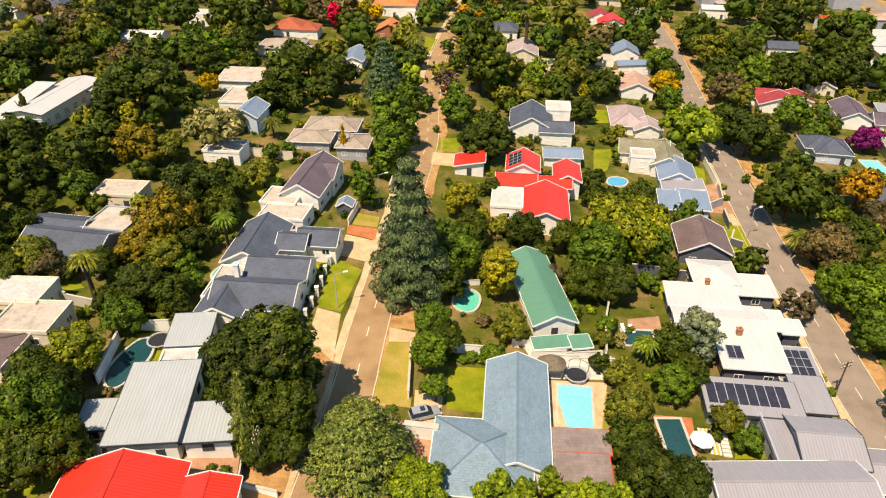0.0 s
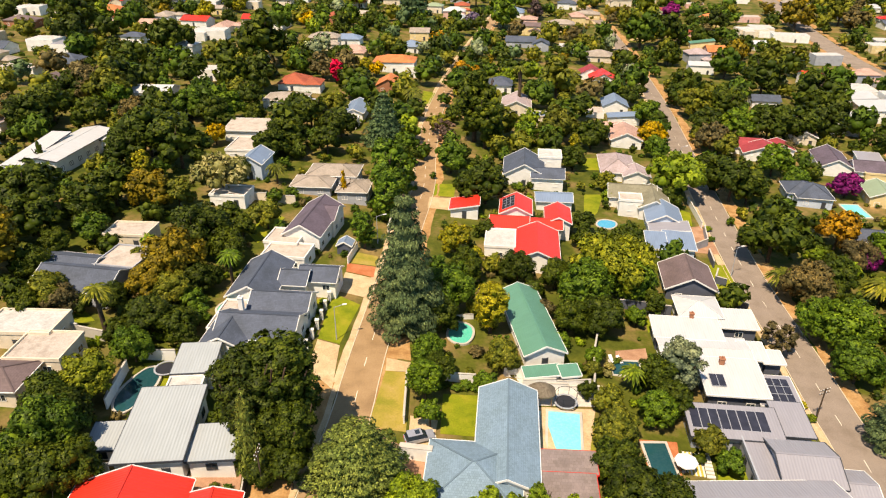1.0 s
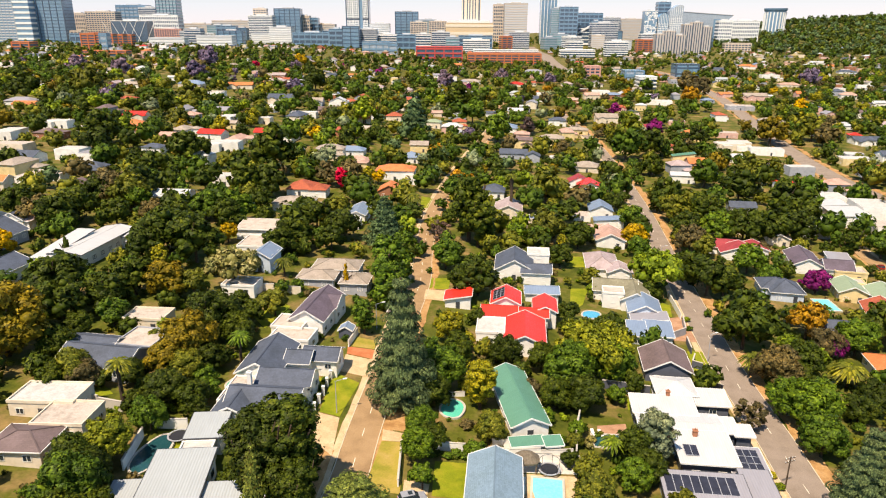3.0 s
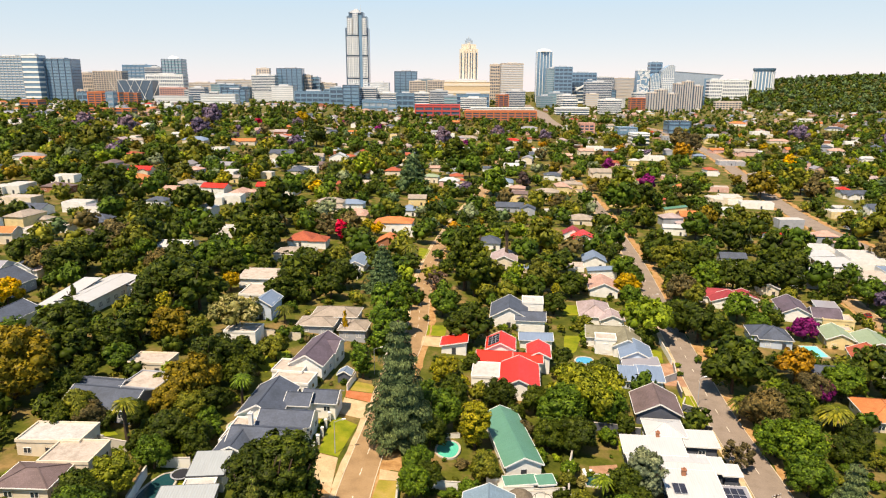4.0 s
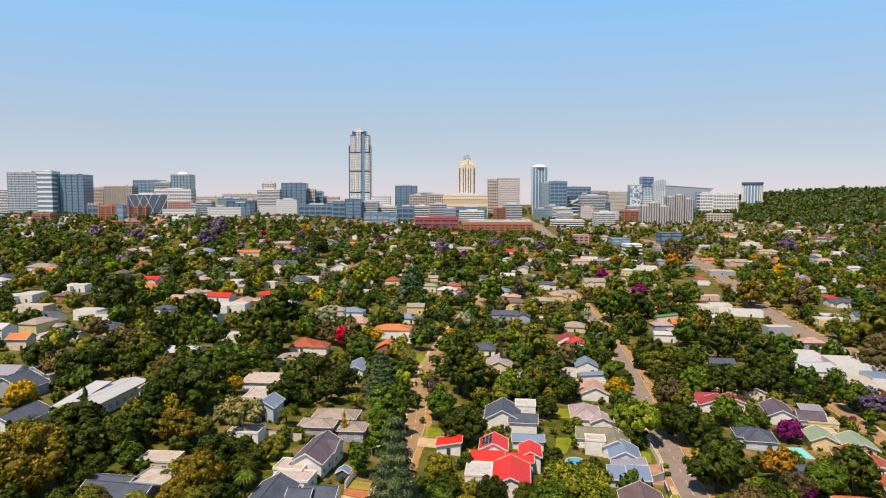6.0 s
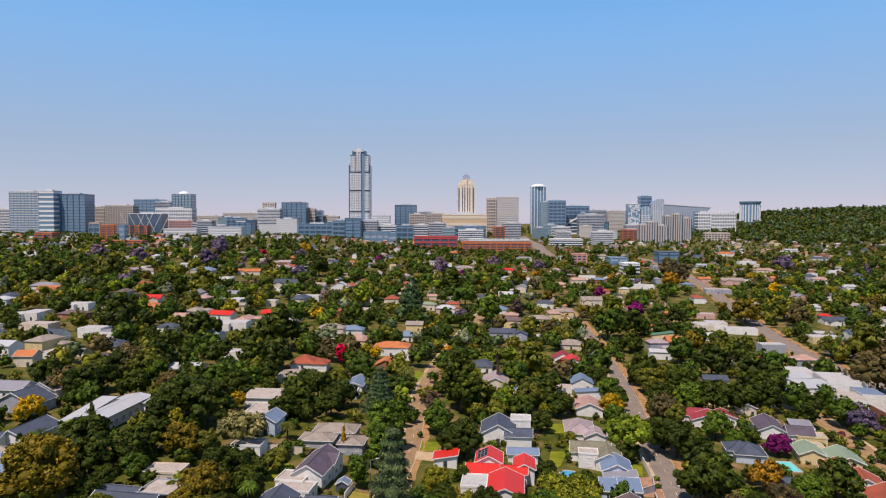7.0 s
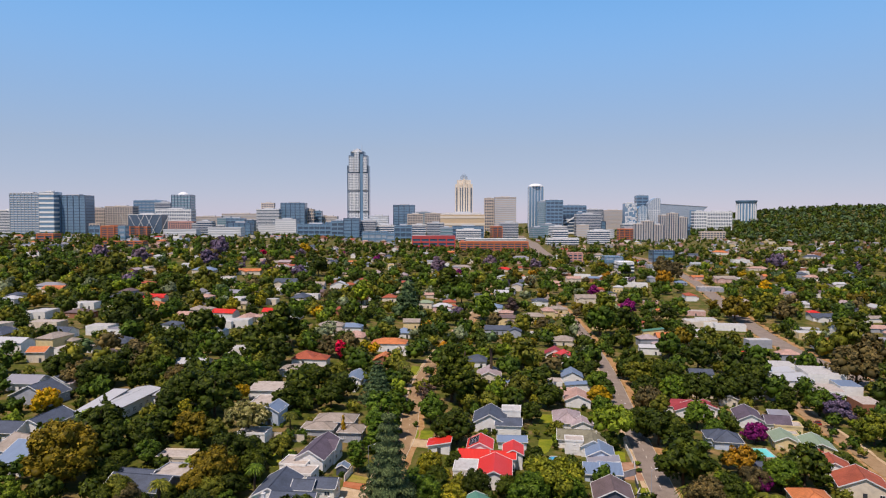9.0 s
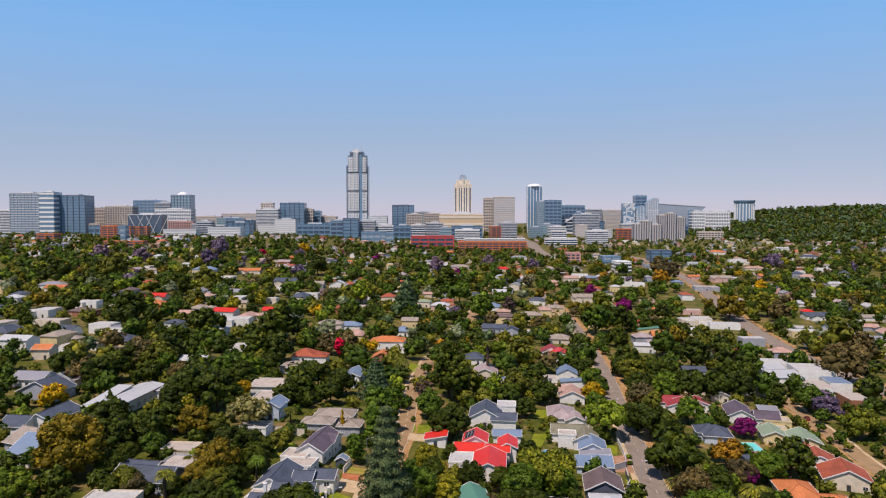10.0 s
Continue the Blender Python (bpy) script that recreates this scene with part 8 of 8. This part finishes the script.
M["car_silver"] = paint("silver car paint", (0.42, 0.44, 0.5))
M["car_red"] = paint("red car paint", (0.5, 0.02, 0.02))
M["car_white"] = paint("white car paint", (0.75, 0.75, 0.75), metal=0.0)
M["car_dark"] = paint("dark car paint", (0.03, 0.035, 0.05))
M["tyre"] = plaster("tyre rubber", (0.02, 0.02, 0.022), 0.85)
M["net"] = plaster("black netting", (0.02, 0.022, 0.03), 0.8)
M["timber"] = ground_like("weathered timber", [(0.3, (0.16, 0.1, 0.06)), (0.7, (0.3, 0.2, 0.12))], 3.0, 15)
M["canvas"] = plaster("white canvas", (0.8, 0.79, 0.76), 0.8, 0.9)
M["yellow_slab"] = plaster("yellow paving slab", (0.62, 0.45, 0.08))
M["white_slab"] = plaster("pale paving slab", (0.72, 0.68, 0.6))


def car(x, y, turn, colour, label, tall=1.7, long=4.6):
    ob = thing("car", on_ground(x, y, turn, 0.1), label, "car", "parked cars")
    L, W = long / 2, 0.9
    hood, s = tall * 0.55, Shape()
    prof = [(-L, 0.35), (-L, hood * 0.95), (-L + 0.15, hood), (L - 1.1, hood), (L - 0.15, hood * 0.82), (L, hood * 0.6), (L, 0.35)]
    n = len(prof)
    s.add([(a, -W, b) for a, b in prof] + [(a, W, b) for a, b in prof], [tuple(range(n)), tuple(range(2 * n - 1, n - 1, -1))] + [((i + 1) % n, i, n + i, n + (i + 1) % n) for i in range(n)])
    part("body", s.mesh("body", M[colour]), ob)
    g = Shape()
    a0, a1, b0, b1 = -L + 0.12, L - 1.2, -L + 0.45, L - 2.0
    g.add([(a0, -W + 0.05, hood), (a1, -W + 0.05, hood), (a1, W - 0.05, hood), (a0, W - 0.05, hood), (b0, -W + 0.2, tall - 0.06), (b1, -W + 0.2, tall - 0.06), (b1, W - 0.2, tall - 0.06), (b0, W - 0.2, tall - 0.06)],
          [(0, 1, 5, 4), (1, 2, 6, 5), (2, 3, 7, 6), (3, 0, 4, 7), (4, 5, 6, 7)])
    part("windows", g.mesh("windows", M["pane"]), ob, None, "dark tinted windows")
    part("roof", Shape().box(b0 - 0.03, -W + 0.17, tall - 0.06, b1 + 0.03, W - 0.17, tall).mesh("roof", M[colour]), ob)
    part("sunroof", Shape().box(b1 - 1.0, -W + 0.45, tall, b1 - 0.3, W - 0.45, tall + 0.015).mesh("sunroof", M["pane"]), ob)
    for u in (-L + 0.85, L - 0.9):
        for v in (-1, 1):
            t = Shape().tube([(0, 0, -0.11, 0.33), (0, 0, 0.11, 0.33)], 14).mesh("tyre", M["tyre"])
            w = part("wheel", t, ob, pose(u, v * 0.82, 0.33, 90, 0, 0))
            part("rim", shared("rim", lambda: Shape().tube([(0, 0, -0.125, 0.2), (0, 0, 0.125, 0.2)], 10).mesh("rim", M["silver_metal"])), w)
    for v in (-0.62, 0.62):
        part("headlight", shared("headlight", lambda: Shape().box(-0.02, -0.2, -0.08, 0.03, 0.2, 0.08).mesh("headlight", M["white_trim"])), ob, pose(L, v, 0.62))
        part("tail_light", shared("tail_light", lambda: Shape().box(-0.03, -0.15, -0.15, 0.02, 0.15, 0.15).mesh("tail_light", M["red_trim"])), ob, pose(-L, v, 0.75))
    return ob


def trampoline(x, y, r, net=True):
    ob = thing("trampoline", on_ground(x, y, 0, 0.08), "round black trampoline with a net on posts" if net else "round black trampoline in the lawn", "trampoline", "garden trampolines")
    part("mat", Shape().tube([(0, 0, 0.78, r * 0.86), (0, 0, 0.82, r * 0.86)], 24).mesh("mat", M["net"]), ob)
    rim = Shape()
    for k in range(24):
        a, b = 6.2832 * k / 24, 6.2832 * (k + 1) / 24
        rim.beam((r * math.cos(a), r * math.sin(a), 0.82), (r * math.cos(b), r * math.sin(b), 0.82), 0.28, 0.08)
    part("rim", rim.mesh("rim", M["grey_wall"]), ob)
    for k in range(6):
        a = 6.2832 * k / 6
        part("leg", shared("tramp leg", lambda: Shape().tube([(0, 0, 0, 0.03), (0, 0, 0.8, 0.03)], 6).mesh("leg", M["grey_wall"])), ob, pose(r * 0.95 * math.cos(a), r * 0.95 * math.sin(a), 0))
        if net:
            part("post", shared("tramp post", lambda: Shape().tube([(0, 0, 0.8, 0.04), (0, 0, 2.5, 0.04)], 6).mesh("post", M["net"])), ob, pose(r * math.cos(a), r * math.sin(a), 0))
    if net:
        ring = Shape()
        for k in range(24):
            a, b = 6.2832 * k / 24, 6.2832 * (k + 1) / 24
            ring.beam((r * math.cos(a), r * math.sin(a), 2.45), (r * math.cos(b), r * math.sin(b), 2.45), 0.05, 0.05)
        part("net_ring", ring.mesh("net_ring", M["net"]), ob)
    return ob


def thatched_lapa(x, y, turn, w, d):
    ob = thing("garden_pavilion", on_ground(x, y, turn), "thatched garden pavilion on timber posts", "pavilion")
    n, s = 16, Shape()
    ring = [(w / 2 * math.copysign(abs(math.cos(a)) ** 0.7, math.cos(a)), d / 2 * math.copysign(abs(math.sin(a)) ** 0.7, math.sin(a))) for a in (6.2832 * k / n for k in range(n))]
    v = [(a, b, 1.9) for a, b in ring] + [(a * 1.02, b * 1.02, 2.25) for a, b in ring] + [(a * 0.5, b * 0.5, 3.3) for a, b in ring] + [(a * 0.12, b * 0.05, 3.7) for a, b in ring]
    f = [(i + k * n, (i + 1) % n + k * n, (i + 1) % n + (k + 1) * n, i + (k + 1) * n) for k in range(3) for i in range(n)]
    s.add(v, f + [tuple(range(3 * n, 4 * n)), tuple(reversed(range(n)))])
    part("thatch", s.mesh("thatch", M["thatch"]), ob)
    for a in (-1, 1):
        for b in (-1, 1):
            part("post", shared("lapa post", lambda: Shape().tube([(0, 0, -0.3, 0.1), (0, 0, 2.2, 0.09)], 8).mesh("post", M["timber"])), ob, pose(a * w * 0.36, b * d * 0.36, 0))
    return ob


def parasol(x, y, r):
    ob = thing("parasol", on_ground(x, y, 20), "open white canvas parasol over a patio", "parasol")
    n, s = 8, Shape()
    v = [(r * math.cos(6.2832 * k / n), r * math.sin(6.2832 * k / n), 2.2) for k in range(n)] + [(0, 0, 2.85)]
    s.add(v + [(a, b, c - 0.15) for a, b, c in v[:n]], [(k, (k + 1) % n, n) for k in range(n)] + [(k, n + 1 + k, n + 1 + (k + 1) % n, (k + 1) % n) for k in range(n)])
    part("canopy", s.mesh("canopy", M["canvas"]), ob)
    part("pole", Shape().tube([(0, 0, 0, 0.04), (0, 0, 2.9, 0.03)], 6).mesh("pole", M["timber"]), ob)
    part("base", Shape().tube([(0, 0, -0.2, 0.35), (0, 0, 0.12, 0.3)], 10).mesh("base", M["concrete"]), ob)
    return ob


def lounger(x, y, turn):
    ob = thing("sun_lounger", on_ground(x, y, turn, 0.08), "pale sun lounger beside the pool", "lounger", "pool loungers")
    part("seat", Shape().box(-0.32, -0.95, 0.28, 0.32, 0.4, 0.36).mesh("seat", M["canvas"]), ob)
    part("backrest", Shape().beam((0, 0.4, 0.34), (0, 0.95, 0.75), 0.64, 0.08).mesh("backrest", M["canvas"]), ob)
    for a in (-0.27, 0.27):
        for b in (-0.85, 0.35):
            part("leg", shared("lounger leg", lambda: Shape().box(-0.03, -0.03, 0, 0.03, 0.03, 0.28).mesh("leg", M["timber"])), ob, pose(a, b, 0))
    return ob


def play_tower(x, y, turn):
    ob = thing("play_tower", on_ground(x, y, turn), "timber play tower with a red roof and a swing frame", "playground")
    for a in (-0.8, 0.8):
        for b in (-0.8, 0.8):
            part("post", shared("play post", lambda: Shape().box(-0.06, -0.06, -0.3, 0.06, 0.06, 2.8).mesh("post", M["timber"])), ob, pose(a, b, 0))
    part("platform", Shape().box(-0.9, -0.9, 1.3, 0.9, 0.9, 1.4).mesh("platform", M["timber"]), ob)
    part("roof", Shape().add([(-1.2, -1.2, 2.7), (1.2, -1.2, 2.7), (1.2, 1.2, 2.7), (-1.2, 1.2, 2.7), (0, 0, 3.7)], [(0, 1, 4), (1, 2, 4), (2, 3, 4), (3, 0, 4), (3, 2, 1, 0)]).mesh("roof", M["red_trim"]), ob)
    part("swing_beam", Shape().beam((0.9, 0, 2.2), (4.2, 0, 2.2), 0.12, 0.12).mesh("swing_beam", M["timber"]), ob)
    for v in (-1, 1):
        part("swing_leg", Shape().beam((4.2, 0, 2.25), (4.2, v * 1.1, -0.2), 0.1, 0.1).mesh("swing_leg", M["timber"]), ob)
    part("swing_seat", Shape().box(2.2, -0.15, 0.5, 2.7, 0.15, 0.55).mesh("swing_seat", M["dark_trim"]), ob)
    for u in (2.22, 2.68):
        part("swing_rope", Shape().beam((u, 0, 0.55), (u, 0, 2.2), 0.02, 0.02).mesh("swing_rope", M["dark_trim"]), ob)
    return ob


garden_wall([(6.0, 85.0), (14.8, 83.2)], 1.9, "white_wall", "white plastered garden wall behind a hedge")
garden_wall([(22.6, 82.3), (28.3, 82.0), (34.3, 81.8)], 2.0, "white_wall", "bright white terrace wall behind a trampoline")
garden_wall([(20.0, 85.6), (24.5, 84.6)], 1.9, "white_wall", "white plastered garden wall")
garden_wall([(2.2, 73.5), (3.3, 85.0)], 1.5, "white_wall", "white street wall beside a dry verge")
garden_wall([(1.3, 66.8), (6.0, 65.6)], 2.3, "white_wall", "broad white entrance wall", 0.9)
garden_wall([(-41.9, 63.9), (-37.4, 63.6)], 2.0, "white_wall", "white plastered boundary wall")
garden_wall([(-25.0, 59.6), (-19.7, 57.0)], 1.6, "concrete", "stone boundary wall with bushes")
garden_wall([(-19.6, 63.9), (-19.5, 58.7)], 2.0, "dark_trim", "dark steel driveway gate", 0.1, "driveway_gate")
garden_wall([(-19.3, 58.3), (-14.8, 56.6)], 1.0, "white_wall", "low white street wall")
garden_wall([(-57.9, 98.6), (-48.1, 94.6)], 2.0, "concrete", "grey concrete garden wall")
garden_wall([(-41.2, 89.6), (-35.0, 89.2)], 2.0, "white_wall", "white wall behind a dark pool")
garden_wall([(-42.2, 77.0), (-42.0, 86.6)], 2.0, "white_wall", "white wall beside a dark pool")
garden_wall([(-32.7, 158.2), (-27, 157.0), (-21.6, 155.8)], 2.2, "cream_wall", "cream plastered garden wall")
garden_wall([(-30.4, 92.6), (-30.2, 97.5)], 2.2, "white_wall", "curved white patio wall")
garden_wall([(84.5, 146.5), (81.5, 138.0), (75.0, 134.5)], 2.0, "grey_wall", "grey plastered street wall")
garden_wall([(88.7, 166.2), (84.9, 148.5)], 1.8, "white_wall", "white street wall beside a drive")
garden_wall([(79.5, 133.0), (77.8, 126.5)], 1.9, "dark_wall", "charcoal street wall panel")
garden_wall([(77.0, 123.0), (74.8, 119.5), (76.6, 117.8)], 1.9, "dark_wall", "charcoal street wall panel")
garden_wall([(75.4, 114.0), (74.5, 109.0), (76.4, 107.5)], 1.9, "dark_wall", "charcoal street wall panel")
garden_wall([(48.5, 108.5), (58.5, 105.6)], 2.2, "dark_wall", "long charcoal garden wall")
garden_wall([(35.2, 82.5), (37.5, 90.5), (40.2, 97.0)], 1.8, "white_wall", "white boundary wall beside flowers")
garden_wall([(24.5, 82.2), (36.0, 80.6)], 1.4, "white_wall", "white wall behind a trampoline")
garden_wall([(-5.6, 132.0), (-7.6, 124.5)], 1.8, "white_wall", "white side wall beside the street")
garden_wall([(11.5, 103.0), (17.2, 103.4)], 1.0, "white_wall", "white pool fence wall", 0.12)
garden_wall([(1.5, 141.0), (3.6, 152.0)], 1.8, "cream_wall", "cream street wall in the shade")
pillar_fence([(-9.3, 116.5), (-10.0, 112.6), (-10.8, 109.2), (-11.4, 105.9), (-11.9, 102.4), (-12.5, 99.2), (-13.2, 96.0), (-14.0, 92.6)], "street fence of white pillars and dark palings")
street_lamp(-8.9, 95.8, 10)
street_lamp(80.2, 122.5, 10, 7.5, 1.2)
street_lamp(-1.0, 135.0, 10)
street_lamp(98.5, 196.0, 10)
utility_pole(71.0, 74.0, 15, 6.5)
utility_pole(-17.0, 60.0, 80)
car(4.4, 69.9, 12, "car_silver", "silver people carrier on a sandy drive")
car(62.4, 68.6, 160, "car_dark", "dark car under a steel carport", 1.5)
car(182.5, 196.0, 75, "car_red", "red hatchback on a side street", 1.5, 4.0)
car(271.0, 303.8, 100, "car_white", "white car on the arterial road", 1.5, 4.3)
car(-10.4, 118.6, 80, "car_dark", "dark car parked behind the garage", 1.5, 4.2)
trampoline(28.9, 77.8, 1.8)
trampoline(-35.8, 86.0, 1.8, False)
thatched_lapa(25.0, 78.9, -10, 4.6, 3.6)
parasol(43.0, 62.9, 1.7)
lounger(23.6, 74.6, -14)
lounger(23.1, 72.4, -14)
lounger(40.8, 90.0, 8)
lounger(42.2, 89.8, 8)
play_tower(-47.1, 60.2, 0)
house(-8.2, 130.2, -12, [(-8.2, 130.2, 3.2, 2.8, 2.3, "gable", 30, "y")], "dark_wall", "blue_metal", "small dark garden hut with a blue roof", windows=0, name="garden_hut", over=0.25)
add_solar(solarhouse, -1.0, -0.6, 3.6, 0, 6, 8, 1, pw=1.45, ph=4.2)
add_solar(carport, 0, 0, 3.25, 0, 4, 4, 3, pw=1.25, ph=1.9)
add_solar(white, *local(0, 0, 12, 55.4 - 57.4, 79.4 - 88.8), 4.15, 0, 4, 2, 1, pw=1.2, ph=3.0)
add_solar(red, -6.4, 20.0, 4.95, 0, 0, 3, 4, lean=-26, pw=1.15, ph=1.7)


def patio(x, y, turn):
    """Bands of yellow and pale slabs, and stepping stones in grass."""
    ob = thing("patio", on_ground(x, y, turn), "striped patio of yellow and pale slabs", "patio")
    for k in range(9):
        part("slab", shared(("slab", k % 2), lambda: Shape().box(-0.14, -2.4, -0.4, 0.14, 2.4, 0.12).mesh("slab", M["yellow_slab" if k % 2 else "white_slab"])), ob, pose((k - 4) * 0.3, 0, 0))
    for k in range(7):
        part("stepping_stone", shared("step stone", lambda: Shape().box(-0.6, -0.25, -0.4, 0.6, 0.25, 0.12).mesh("stepping_stone", M["white_slab"])), ob, pose(2.1, (k - 3) * 0.75, 0))


patio(45.2, 64.4, -14)
for sx, sy, sr, tone in ((8.2, 81.9, 1.2, "green"), (9.8, 82.4, 1.0, "dark"), (11.4, 81.6, 1.1, "green"), (13.0, 82.2, 1.3, "green"), (15.2, 82.0, 1.5, "green"), (16.8, 82.6, 1.4, "dark"), (-11.9, 108.0, 1.0, "green"), (-12.5, 104.8, 0.9, "lime"), (-13.0, 101.2, 1.0, "green"), (-13.8, 98.0, 0.9, "dark"),
                         (-16.0, 108.5, 0.8, "dark"), (38.6, 85.5, 1.1, "ivory"), (39.6, 87.6, 1.1, "ivory"), (36.0, 88.5, 1.0, "rust"), (16.0, 91.5, 1.6, "rust"), (-21.8, 60.6, 0.9, "green"), (-23.6, 61.0, 0.8, "olive"), (32.8, 86.5, 1.8, "green"), (30.8, 89.5, 1.5, "lime"), (-36.0, 61.6, 1.2, "lime"),
                         (78.2, 117.0, 0.9, "green"), (70.2, 77.0, 1.0, "yellow"), (69.6, 73.6, 1.1, "lime"), (68.2, 92.8, 1.0, "ivory"), (56.0, 100.5, 1.0, "lime"), (20.6, 62.8, 0.4, "green"), (84.0, 141.0, 1.2, "green"), (86.0, 147.0, 1.3, "lime"), (45.0, 176.0, 1.6, "lime"), (39.0, 173.0, 1.6, "green")):
    shrub(tone, sx, sy, sr)
